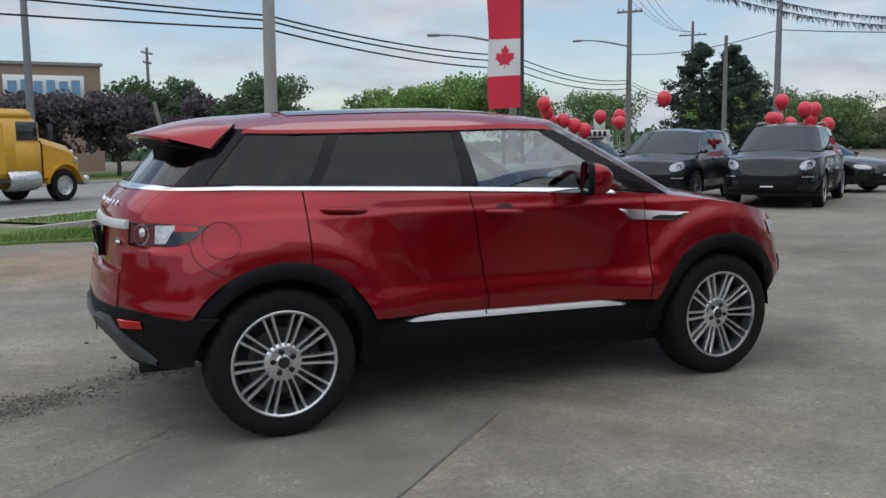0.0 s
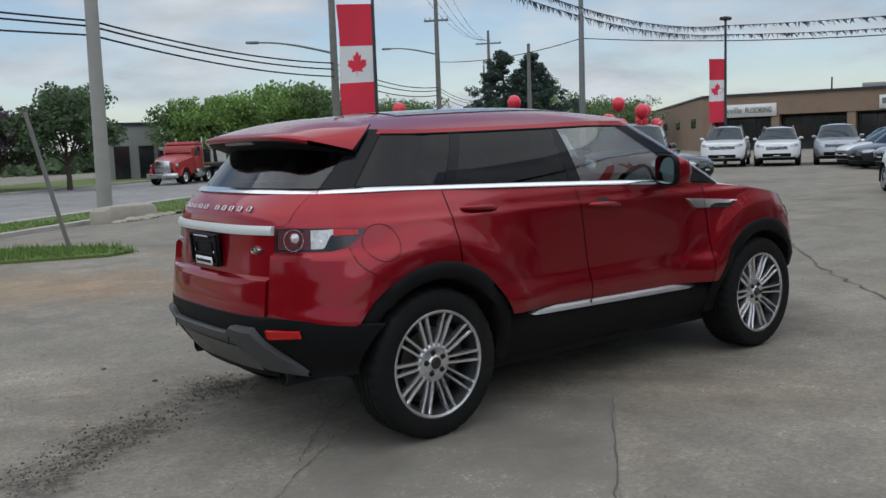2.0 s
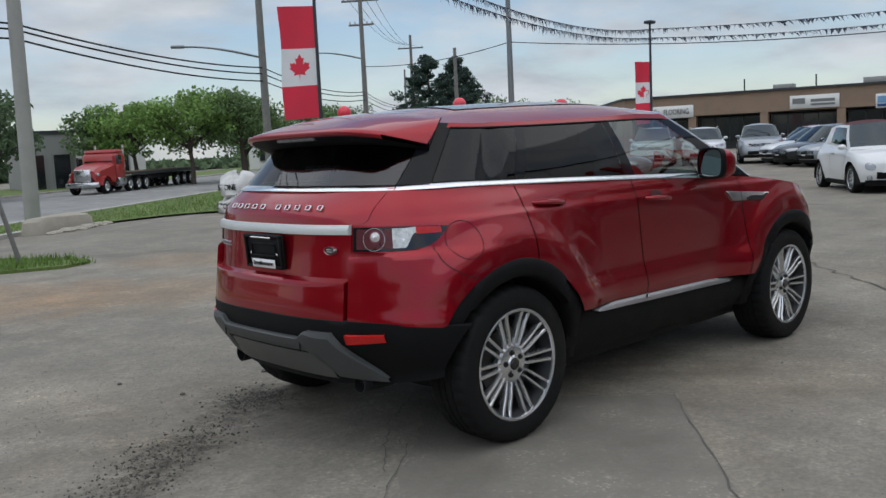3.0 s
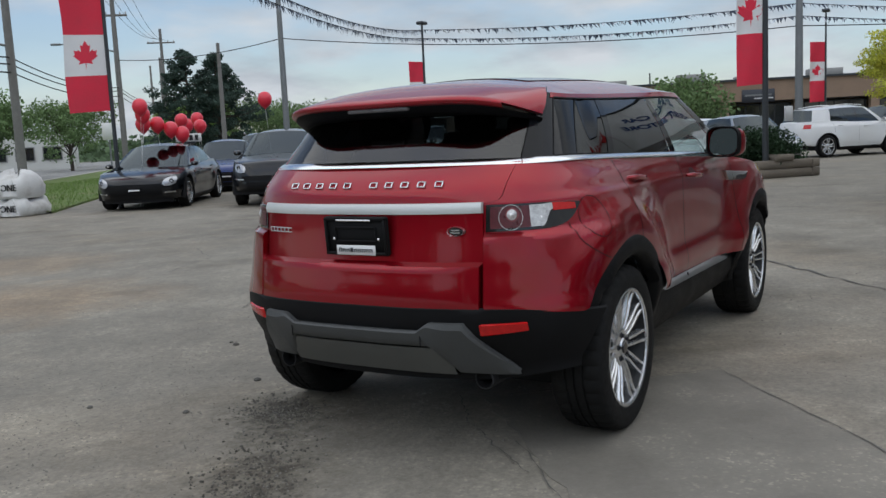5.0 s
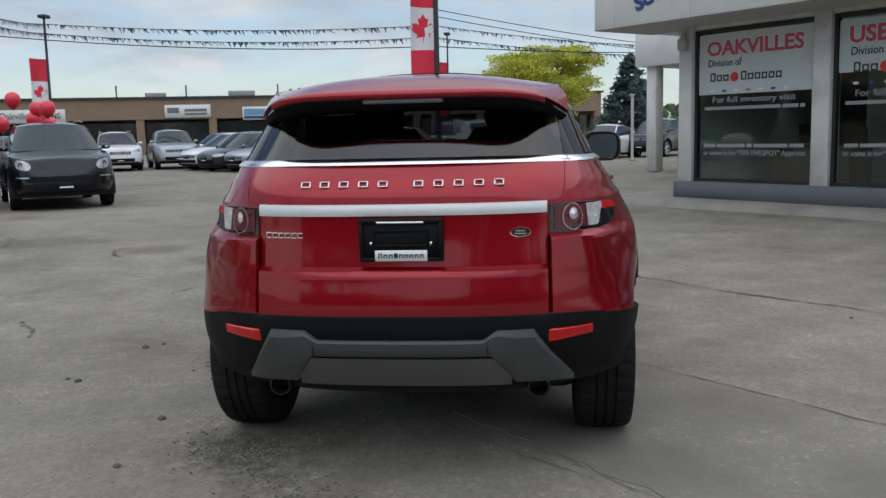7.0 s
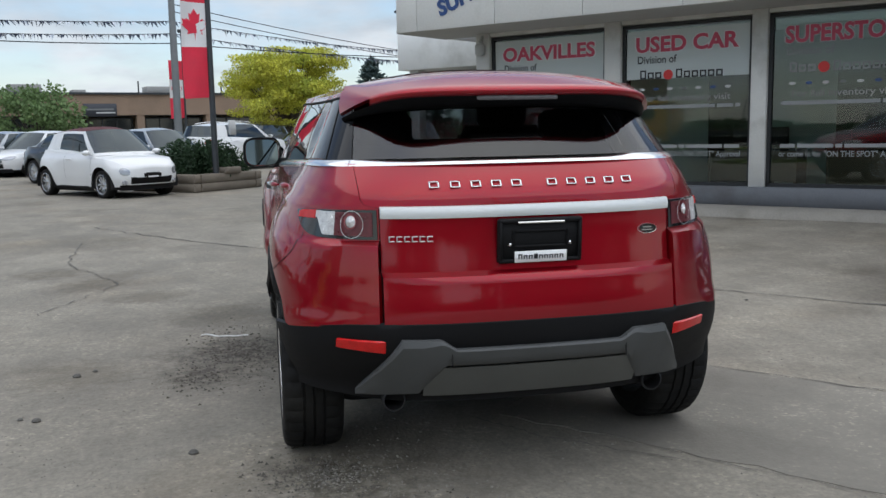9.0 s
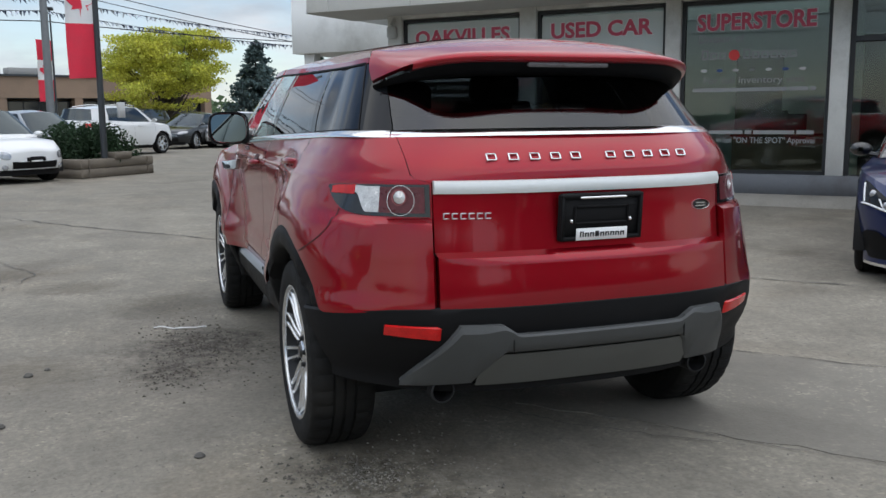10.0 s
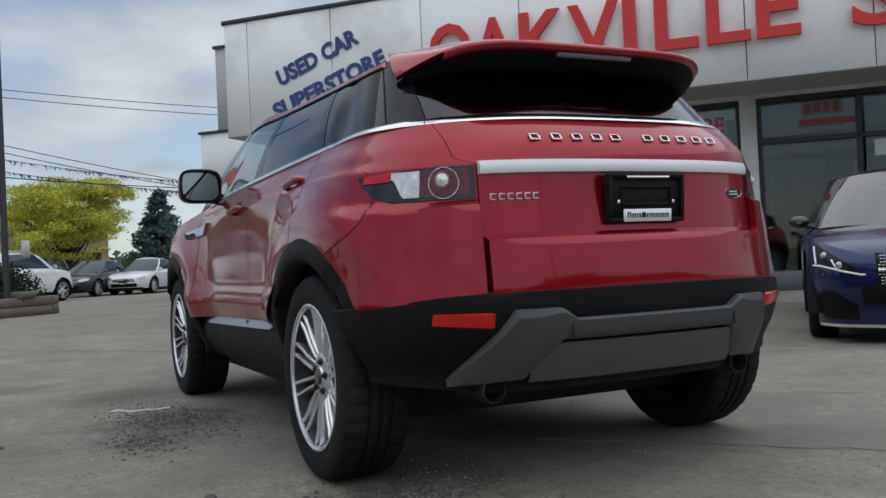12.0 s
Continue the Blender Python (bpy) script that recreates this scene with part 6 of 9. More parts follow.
def asphalt(name, base, seed, brown=True, stains=(), fleck=1.0):
    m = bpy.data.materials.new(name)
    m.use_nodes = True
    n, l = m.node_tree.nodes, m.node_tree.links
    p = n["Principled BSDF"]
    p.inputs["Specular IOR Level"].default_value = 0.35
    co = n.new("ShaderNodeNewGeometry")
    def noise_(scale, detail, rough=0.6):
        t = n.new("ShaderNodeTexNoise"); t.inputs["Scale"].default_value, t.inputs["Detail"].default_value, t.inputs["Roughness"].default_value = scale, detail, rough
        l.new(co.outputs["Position"], t.inputs["Vector"]); return t
    def ramp(src, a, b, ca=(0, 0, 0, 1), cb=(1, 1, 1, 1)):
        r = n.new("ShaderNodeValToRGB"); r.color_ramp.elements[0].position, r.color_ramp.elements[1].position = a, b
        r.color_ramp.elements[0].color, r.color_ramp.elements[1].color = ca, cb
        l.new(src, r.inputs[0]); return r.outputs["Color"]
    def mixc(fac, a, b, kind="MIX"):
        x = n.new("ShaderNodeMixRGB"); x.blend_type = kind
        if isinstance(fac, float):
            x.inputs[0].default_value = fac
        else:
            l.new(fac, x.inputs[0])
        for i, c in ((1, a), (2, b)):
            if isinstance(c, tuple):
                x.inputs[i].default_value = c
            else:
                l.new(c, x.inputs[i])
        return x.outputs[0]
    big = noise_(0.22, 5)
    mid = noise_(1.7, 7, 0.7)
    fine = noise_(38.0, 4, 0.7)
    vor = n.new("ShaderNodeTexVoronoi"); vor.inputs["Scale"].default_value = 70.0
    l.new(co.outputs["Position"], vor.inputs["Vector"])
    c = ramp(big.outputs["Fac"], 0.35, 0.68, rgb([k * 0.86 for k in base]), rgb([k * 1.12 for k in base]))
    c = mixc(0.75, c, ramp(mid.outputs["Fac"], 0.32, 0.70, (0.68, 0.67, 0.65, 1), (1.20, 1.20, 1.18, 1)), "MULTIPLY")
    blot = noise_(0.62, 9, 0.62)
    c = mixc(ramp(blot.outputs["Fac"], 0.54, 0.70), c, mixc(1.0, c, (0.69, 0.67, 0.645, 1), "MULTIPLY"))
    pale = noise_(0.95, 8, 0.6)
    c = mixc(ramp(pale.outputs["Fac"], 0.56, 0.72), c, mixc(1.0, c, (1.20, 1.20, 1.19, 1), "MULTIPLY"))
    c = mixc(0.32 * fleck, c, ramp(fine.outputs["Fac"], 0.34, 0.66, (0.50, 0.50, 0.51, 1), (1.45, 1.44, 1.40, 1)), "MULTIPLY")
    lump = noise_(13.0, 6, 0.75)
    c = mixc(0.36 * fleck, c, ramp(lump.outputs["Fac"], 0.36, 0.64, (0.66, 0.65, 0.64, 1), (1.32, 1.31, 1.29, 1)), "MULTIPLY")
    stone = ramp(vor.outputs["Color"], 0.72, 0.88)
    rough_zone = ramp(mid.outputs["Fac"], 0.48, 0.62)
    sz = mixc(1.0, stone, rough_zone, "MULTIPLY")
    c = mixc(sz, c, mixc(1.0, c, (1.5, 1.48, 1.42, 1), "MULTIPLY"))
    vor2 = n.new("ShaderNodeTexVoronoi"); vor2.inputs["Scale"].default_value = 26.0
    l.new(co.outputs["Position"], vor2.inputs["Vector"])
    flake = mixc(1.0, ramp(vor2.outputs["Color"], 0.86, 0.94), ramp(vor2.outputs["Distance"], 0.40, 0.22), "MULTIPLY")
    c = mixc(mixc(1.0, flake, rough_zone, "MULTIPLY"), c, mixc(1.0, c, (1.32, 1.30, 1.26, 1), "MULTIPLY"))
    if brown:
        bn = noise_(0.35, 6)
        c = mixc(ramp(bn.outputs["Fac"], 0.52, 0.74), c, mixc(1.0, c, (1.05, 0.985, 0.91, 1), "MULTIPLY"))
    for sx_, sy_, r0, col in stains:
        d = n.new("ShaderNodeVectorMath"); d.operation = "DISTANCE"; d.inputs[1].default_value = (sx_, sy_, 0)
        l.new(co.outputs["Position"], d.inputs[0])
        wob = noise_(2.3 / max(r0, 0.3), 6, 0.7)
        ad = n.new("ShaderNodeMath"); ad.operation = "MULTIPLY_ADD"; ad.inputs[1].default_value, ad.inputs[2].default_value = 1.6 * r0, -0.8 * r0
        l.new(wob.outputs["Fac"], ad.inputs[0])
        sm_ = n.new("ShaderNodeMath"); sm_.operation = "ADD"
        l.new(d.outputs["Value"], sm_.inputs[0]); l.new(ad.outputs[0], sm_.inputs[1])
        mr = n.new("ShaderNodeMapRange"); mr.inputs["From Min"].default_value, mr.inputs["From Max"].default_value = r0 * 1.15, r0 * 0.45
        mr.inputs["To Min"].default_value, mr.inputs["To Max"].default_value = 0, 0.85
        l.new(sm_.outputs[0], mr.inputs["Value"])
        crumb = mixc(1.0, ramp(mr.outputs[0], 0.0, 1.0), ramp(lump.outputs["Fac"], 0.40, 0.60, (1, 1, 1, 1), (0.3, 0.3, 0.3, 1)), "MULTIPLY") if col[0] < 0.6 else mr.outputs[0]
        c = mixc(crumb, c, mixc(1.0, c, rgb([k * 0.82 for k in col] if col[0] < 0.6 else col), "MULTIPLY"))
    l.new(c, p.inputs["Base Color"])
    l.new(ramp(mid.outputs["Fac"], 0.3, 0.7, (0.72, 0.72, 0.72, 1), (0.95, 0.95, 0.95, 1)), p.inputs["Roughness"])
    b = n.new("ShaderNodeBump"); b.inputs["Strength"].default_value = 0.4; b.inputs["Distance"].default_value = 0.006
    hm = mixc(0.5, fine.outputs["Fac"], vor.outputs["Distance"])
    l.new(hm, b.inputs["Height"]); l.new(b.outputs[0], p.inputs["Normal"])
    return m


M_ASPH = asphalt("worn_asphalt", (0.234, 0.217, 0.184), 1, True, (
    (-1.74, 0.74, 0.40, (0.56, 0.54, 0.50)), (-1.77, 0.74, 0.20, (0.40, 0.40, 0.35)), (-2.36, 0.32, 0.22, (0.50, 0.48, 0.45)), (-2.66, 0.06, 0.20, (0.50, 0.48, 0.45)), (-2.98, -0.22, 0.18, (0.52, 0.50, 0.47)), (-2.05, 0.56, 0.20, (0.56, 0.54, 0.5)), (-2.45, 0.30, 0.42, (0.8, 0.78, 0.75)), (0.25, 1.1, 0.52, (0.44, 0.42, 0.40)), (1.5, 1.25, 0.4, (0.66, 0.64, 0.61)), (0.03, 1.98, 0.35, (0.74, 0.72, 0.69)), (0.45, 1.08, 0.34, (0.5, 0.48, 0.46)), (-0.17, 1.33, 0.25, (0.58, 0.56, 0.53)), (-2.55, 0.24, 0.26, (0.52, 0.5, 0.47)), (-2.9, -0.05, 0.24, (0.52, 0.5, 0.47)),
    (2.45, 1.85, 0.34, (0.66, 0.64, 0.61)), (3.2, 2.4, 0.34, (0.66, 0.64, 0.61)), (4.0, 2.95, 0.38, (0.64, 0.62, 0.59)), (4.8, 4.0, 0.45, (0.66, 0.64, 0.6)),
    (-0.2, 5.2, 1.3, (1.16, 1.0, 0.86)), (-2.0, 6.3, 1.8, (1.30, 1.05, 0.84)), (1.5, 7.6, 1.2, (1.14, 1.0, 0.88)), (5.5, 6.0, 0.8, (0.7, 0.68, 0.66)), (3.6, 5.0, 0.6, (0.72, 0.7, 0.68)), (6.5, 3.0, 1.0, (0.8, 0.79, 0.77))))
M_PATCH = asphalt("patched_asphalt", (0.198, 0.185, 0.160), 2, False, (), 0.3)
M_ROAD = asphalt("road_asphalt", (0.27, 0.27, 0.265), 3, False, (), 0.4)
M_SEAM = mat("crack_filler", (0.105, 0.10, 0.09), 0.95, vary=0.3, bump=0.3)
M_CONC = mat("kerb_concrete", (0.40, 0.385, 0.35), 0.9, vary=0.15, scale=2, fine=50, bump=0.3, dirt=(0.24, 0.22, 0.19), dirt_scale=0.8)
M_GRASS = mat("lawn", (0.11, 0.165, 0.035), 0.95, vary=0.45, scale=1.2, fine=25, bump=0.8, bscale=40, dirt=(0.13, 0.12, 0.05), dirt_scale=0.6)

us = [-420, -200, -100, -60, -40, -25, -15, -10, -5, 0, 5, 10, 15, 20, 25, 30, 40, 50, 65, 80, 110, 150, 220, 420]
vs_ = [-420, -200, -80, -40, -20, -10, 0, 4, 6, 7.5, 8.5, 9.5, 10.5, 11.5, 12.5, 14, 16, 20, 28, 40, 80, 200, 420]
tagged(MB().grid([[uv(u, v, lie(v)) for u in us] for v in vs_]).out("ground", M_ASPH), "worn grey asphalt lot with cracks and stains", "ground", kind="structure")


def strip_slab(name, poly_uv, up, material, label, category, edge=0.0, step=2.0):
    """A slab with an outline of (u, v) that lies on the sloping ground, its top `up` above it."""
    bm = bmesh.new()
    top = [bm.verts.new(uv(u, v, lie(v) + up)) for u, v in poly_uv]
    f = bm.faces.new(top)
    r = bmesh.ops.extrude_face_region(bm, geom=[f])
    for e in r["geom"]:
        if isinstance(e, bmesh.types.BMVert):
            e.co.z -= up + 0.06
    bmesh.ops.recalc_face_normals(bm, faces=bm.faces)
    me = bpy.data.meshes.new(name); bm.to_mesh(me); bm.free()
    me.materials.append(material)
    return tagged(new(name, me), label, category, kind="structure")


def to_uv(x, y):
    return (CA * x + SA * y, -SA * x + CA * y)


def long_strip(name, u0, u1, v0, v1, up, material, label, category, nu=40, nv=6):
    """A strip along the street lying on the ground's slope, closed at its edges."""
    rows = [[uv(u, v0, lie(v0) - 0.05) for u in lerp_list(u0, u1, nu)]]
    for v in lerp_list(v0, v1, nv):
        rows.append([uv(u, v, lie(v) + up) for u in lerp_list(u0, u1, nu)])
    rows.append([uv(u, v1, lie(v1) - 0.05) for u in lerp_list(u0, u1, nu)])
    return tagged(MB().grid(rows).out(name, material, smooth=30), label, category, kind="structure")


long_strip("road", -300, 300, 15.6, 28.2, 0.01, M_ROAD, "pale grey street running past the lot", "road", 60)
long_strip("verge_far", -300, 300, 28.4, 37.0, 0.10, M_GRASS, "mown grass verge across the street", "grass", 60, 3)
long_strip("kerb_far", -300, 300, 28.1, 28.4, 0.12, M_CONC, "concrete kerb across the street", "kerb", 60, 1)
long_strip("verge", 15.5, 260, 6.6, 15.2, 0.05, M_GRASS, "mown grass verge between lot and street", "grass", 60, 8)
long_strip("verge_strip", 9.0, 15.5, 12.7, 15.2, 0.05, M_GRASS, "narrow grass strip beside the entrance", "grass", 8, 3)
long_strip("kerb", 6.0, 16.5, 12.2, 12.7, 0.10, M_CONC, "worn concrete kerb beside the entrance", "kerb", 14, 1)
long_strip("kerb_street", 8.0, 260, 15.2, 15.6, 0.07, M_CONC, "concrete kerb along the street", "kerb", 60, 1)
isl = [to_uv(*p) for p in ((-14, 14.5), (-6, 10.9), (-3, 9.55), (-1.6, 8.9), (0.0, 8.35), (0.45, 8.6), (0.5, 9.1), (-0.1, 10.3), (-1.2, 12.2), (-4, 14.3), (-14, 19.5))]
strip_slab("verge_island", isl, 0.04, M_GRASS, "ragged grass island at the lot entrance", "grass")
long_strip("footway", -300, 7.0, 12.0, 15.5, 0.02, M_CONC, "pale concrete footway at the entrance", "pavement", 50, 2)

# grass blades along the near edges
rng = np.random.default_rng(5)


def blades(name, n, sampler, h=0.09, material=None):
    V, F = [], []
    for i in range(n):
        x, y, z = sampler()
        a = rng.uniform(0, 6.28); w = rng.uniform(0.006, 0.014); hh = h * rng.uniform(0.5, 1.3); dx, dy = rng.normal(0, 0.03, 2)
        k = len(V)
        V += [(x - w * math.cos(a), y - w * math.sin(a), z), (x + w * math.cos(a), y + w * math.sin(a), z), (x + dx, y + dy, z + hh)]
        F.append((k, k + 1, k + 2))
    return tagged(link(name, V, F, material or M_BLADE, smooth=0, fix=False), "short green grass blades", "grass", kind="stuff")


M_BLADE = mat("grass_blade", (0.12, 0.20, 0.04), 0.8, vary=0.5, scale=3, fine=40)


def isl_sample():
    while True:
        x, y = rng.uniform(-6, 0.6), rng.uniform(8.3, 14.0)
        if y > 8.3 - 0.40 * (x - 0.1) + 0.05 and y < 9.4 - 0.95 * (x - 0.4) and x < 0.45:
            v = to_uv(x, y)[1]
            return x, y, lie(v) + 0.03


blades("grass_blades", 9000, isl_sample, 0.10)


def verge_sample():
    u, v = rng.uniform(15.5, 45), rng.uniform(6.55, 15)
    return uv(u, v, lie(v) + 0.04)


blades("grass_blades", 16000, verge_sample, 0.09)


def strip_sample():
    u, v = rng.uniform(9, 15.5), rng.uniform(12.7, 15.2)
    return uv(u, v, lie(v) + 0.04)


blades("grass_blades", 3000, strip_sample, 0.09)

# patched rectangle of smoother asphalt and the seams along it
LOT = 42.5
LA, LS = math.cos(radians(LOT)), math.sin(radians(LOT))


def lot(u, v, z=0.0):
    return (LA * u - LS * v, LS * u + LA * v, z)


edge = []
rng2 = np.random.default_rng(11)
def jag(p, q, n, amp):
    return [(p[0] + (q[0] - p[0]) * i / n + rng2.normal(0, amp), p[1] + (q[1] - p[1]) * i / n + rng2.normal(0, amp)) for i in range(n)]
ring_ = jag((-0.88, -0.59), (-0.95, 0.74), 16, 0.010) + jag((-0.95, 0.74), (-7.5, 0.84), 60, 0.016) + jag((-7.5, 0.84), (-7.5, -0.50), 10, 0.02) + jag((-7.5, -0.50), (-0.88, -0.59), 60, 0.010)
bm = bmesh.new()
f = bm.faces.new([bm.verts.new(lot(u, v, 0.0035)) for u, v in ring_])
r = bmesh.ops.extrude_face_region(bm, geom=[f])
for e in r["geom"]:
    if isinstance(e, bmesh.types.BMVert):
        e.co.z = -0.03
bmesh.ops.recalc_face_normals(bm, faces=bm.faces)
me = bpy.data.meshes.new("asphalt_patch"); bm.to_mesh(me); bm.free(); me.materials.append(M_PATCH)
tagged(new("pavement_patch", me), "smoother dark asphalt patch with ragged edges", "pavement", kind="structure")


def crack(pts, w, amp, n=14):
    mb = MB()
    P = []
    for a, b in zip(pts[:-1], pts[1:]):
        P += [(a[0] + (b[0] - a[0]) * i / n + rng2.normal(0, amp * 0.45), a[1] + (b[1] - a[1]) * i / n + rng2.normal(0, amp * 0.45)) for i in range(n)]
    P.append(pts[-1])
    rows = []
    for i, p in enumerate(P):
        q, s = P[min(i + 1, len(P) - 1)], P[max(i - 1, 0)]
        dx, dy = q[0] - s[0], q[1] - s[1]
        ln = math.hypot(dx, dy) or 1
        ww = w * rng2.uniform(0.1, 1.0) / 4
        z = 0.0065 + lie(to_uv(*p)[1])
        rows.append([(p[0] - dy / ln * ww, p[1] + dx / ln * ww, z), (p[0] + dy / ln * ww, p[1] - dx / ln * ww, z)])
    return tagged(mb.grid(rows).out("pavement_crack", M_SEAM, smooth=0), "dark ragged crack in the asphalt", "crack", kind="structure")


L2 = lambda u, v: lot(u, v)[:2]
crack([L2(-0.92, 0.60), L2(-0.87, -0.58), L2(-2.3, -0.57)], 0.024, 0.014)
crack([L2(-1.6, 0.76), L2(-2.6, 0.80)], 0.016, 0.02)
crack([L2(-2.3, -0.57), L2(-4.5, -0.55)], 0.024, 0.02)
crack([(3.4, -0.75), (1.74, -2.15), (1.24, -2.69), (0.1, -3.7)], 0.065, 0.035)
crack([(8.4, 3.3), (6.8, 2.2), (4.7, 0.55), (3.4, -0.75)], 0.07, 0.04)
crack([(0.3, 2.9), (0.55, 3.05), (0.8, 3.3)], 0.05, 0.03)
crack([(4.2, 4.2), (4.6, 4.45), (5.1, 4.5)], 0.09, 0.05)
crack([(-2.0, -0.7), (-1.55, -0.2), (-1.2, 0.05)], 0.018, 0.015)
crack([(1.9, 2.6), (3.2, 2.2), (4.6, 2.9), (6.5, 3.1)], 0.035, 0.04)
crack([(5.2, 6.2), (6.1, 6.6), (6.9, 7.6)], 0.06, 0.05)
crack([(1.6, 5.2), (2.6, 5.6), (3.3, 6.6)], 0.03, 0.04)

# loose grit
V, F = [], []
def grit(n, cx, cy, sx_, sy_, r0, r1, rot=0.0):
    for i in range(n):
        a, b = rng2.normal(0, sx_), rng2.normal(0, sy_)
        x, y = cx + a * math.cos(rot) - b * math.sin(rot), cy + a * math.sin(rot) + b * math.cos(rot)
        r = r0 + (r1 - r0) * rng2.random() ** 3
        k = len(V)
        for dx, dy, dz in ((1, 0, 0), (-0.5, 0.9, 0), (-0.5, -0.9, 0), (0.1, 0.1, 0.8)):
            V.append((x + r * dx * rng2.uniform(0.6, 1.2), y + r * dy * rng2.uniform(0.6, 1.2), r * dz))
        F.extend([(k, k + 1, k + 3), (k + 1, k + 2, k + 3), (k + 2, k, k + 3)])
grit(260, -1.78, 0.74, 0.05, 0.07, 0.003, 0.009)
grit(160, -1.76, 0.74, 0.14, 0.2, 0.002, 0.007)
grit(700, -2.4, 0.3, 0.45, 0.14, 0.002, 0.008, 0.6)
grit(900, 0.25, 1.1, 0.32, 0.2, 0.002, 0.009, 0.5)
grit(3600, 0, 0, 3.4, 3.4, 0.002, 0.009)
grit(900, -3.2, -2.2, 0.9, 0.8, 0.003, 0.009)
grit(900, -3.0, 1.4, 0.9, 0.7, 0.003, 0.009)
grit(1500, -2.3, 0.4, 0.7, 0.7, 0.002, 0.007)
grit(1200, -1.6, 1.9, 0.8, 0.6, 0.002, 0.008)
M_GRIT = mat("grit", (0.18, 0.168, 0.147), 0.95, vary=0.6, scale=40, fine=300)
tagged(link("gravel", V, F, M_GRIT, smooth=0, fix=False), "loose grey grit and pebbles on the asphalt", "gravel", kind="stuff")
V, F = [], []
grit(650, -1.70, 0.80, 0.12, 0.12, 0.003, 0.012)
grit(900, -2.45, 0.30, 0.36, 0.12, 0.003, 0.012, 0.55)
grit(500, -2.9, -0.05, 0.22, 0.12, 0.003, 0.010, 0.55)
grit(900, 0.38, 1.10, 0.36, 0.14, 0.003, 0.012, 0.2)
grit(300, -0.17, 1.33, 0.16, 0.1, 0.003, 0.012)
tagged(link("dirt_crumbs", V, F, mat("dark_dirt", (0.075, 0.069, 0.058), 0.95, vary=0.5, scale=40, fine=300), smooth=0, fix=False), "dark crumbled dirt in the broken asphalt", "dirt", kind="stuff")
for x, y, r in ((-1.36, 1.27, 0.02), (-1.96, 1.2, 0.016), (-0.74, 2.02, 0.02), (-0.70, 2.10, 0.013), (0.03, 1.98, 0.022), (0.12, 1.9, 0.014), (-3.0, -0.9, 0.012), (0.9, -2.6, 0.013), (-2.1, 1.75, 0.015)):
    mb = MB().lathe([(0.0, 0.0), (r, 0.0), (r * 1.1, r * 0.35), (r * 0.6, r * 0.8), (0.0, r * 0.9)], 7, axis="z", c=(x, y, 0))
    tagged(mb.out("pebble", M_SEAM, smooth=0), "dark clod of dirt on the asphalt", "pebble", "clods")
wire = MB().path([(0.85 - 0.10 * t + 0.02 * math.sin(9 * t), 1.36 - 0.30 * t, 0.008 + 0.004 * math.sin(14 * t)) for t in lerp_list(0, 1, 16)], 0.004, 5)
tagged(wire.out("plastic_tie", M_WHITE), "thin white plastic tie lying on the asphalt", "litter")

# ---- showroom ----
M_PANEL = mat("white_panel", (0.80, 0.81, 0.79), 0.55, vary=0.06, scale=0.8, fine=30, dirt=(0.52, 0.52, 0.49), dirt_scale=0.5)
M_PIER = mat("pale_render", (0.64, 0.64, 0.61), 0.8, vary=0.08, scale=3, bump=0.2, dirt=(0.40, 0.39, 0.36), dirt_scale=1.0)
M_CAP = mat("dark_metal_cap", (0.04, 0.045, 0.05), 0.5, 0.3)
M_SOFFIT = mat("soffit", (0.44, 0.445, 0.43), 0.8, vary=0.08)
M_BASEW = mat("grey_plinth_paint", (0.125, 0.135, 0.15), 0.7, vary=0.12, scale=3, bump=0.15, dirt=(0.09, 0.09, 0.095))
M_FRAME = mat("dark_window_frame", (0.03, 0.032, 0.034), 0.45, 0.4)
M_SHOPGLASS = glass("shop_glass", (0.80, 0.87, 0.83), f0=0.045)
# near-black walls: the dimness of the unlit room is put into this colour
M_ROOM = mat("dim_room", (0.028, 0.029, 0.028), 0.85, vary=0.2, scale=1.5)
M_OFFICE = mat("office_wall", (0.56, 0.60, 0.57), 0.8, vary=0.12, scale=1.2)
M_ROOMFLOOR = mat("room_floor_tiles", (0.20, 0.20, 0.19), 0.5, vary=0.2, scale=3)
M_DESK = mat("desk_laminate", (0.10, 0.06, 0.04), 0.5, vary=0.2)
M_SIGNRED = mat("sign_red", (0.62, 0.03, 0.028), 0.45, vary=0.08, scale=2)
M_SIGNBLUE = mat("sign_blue", (0.02, 0.06, 0.19), 0.5, vary=0.08)
M_WINRED = mat("window_letter_red", (0.50, 0.06, 0.11), 0.5, vary=0.06)
M_GREYLET = mat("window_letter_grey", (0.16, 0.17, 0.17), 0.5)
# darker red than the window lettering, for the transom bars
M_DIMRED = mat("faded_red_vinyl", (0.26, 0.05, 0.05), 0.6)
M_MIDLET = mat("window_letter_mid", (0.27, 0.28, 0.28), 0.5)
M_PALELET = mat("window_letter_pale", (0.55, 0.56, 0.56), 0.5)


def film(name, c, k):
    m = bpy.data.materials.new(name); m.use_nodes = True
    n, l = m.node_tree.nodes, m.node_tree.links
    n.clear()
    o = n.new("ShaderNodeOutputMaterial"); t = n.new("ShaderNodeBsdfTransparent"); d = n.new("ShaderNodeBsdfDiffuse"); x = n.new("ShaderNodeMixShader")
    d.inputs[0].default_value = rgb(c); x.inputs[0].default_value = k
    l.new(t.outputs[0], x.inputs[1]); l.new(d.outputs[0], x.inputs[2]); l.new(x.outputs[0], o.inputs[0])
    return m


M_FILM = film("frosted_film", (0.76, 0.82, 0.81), 0.56)


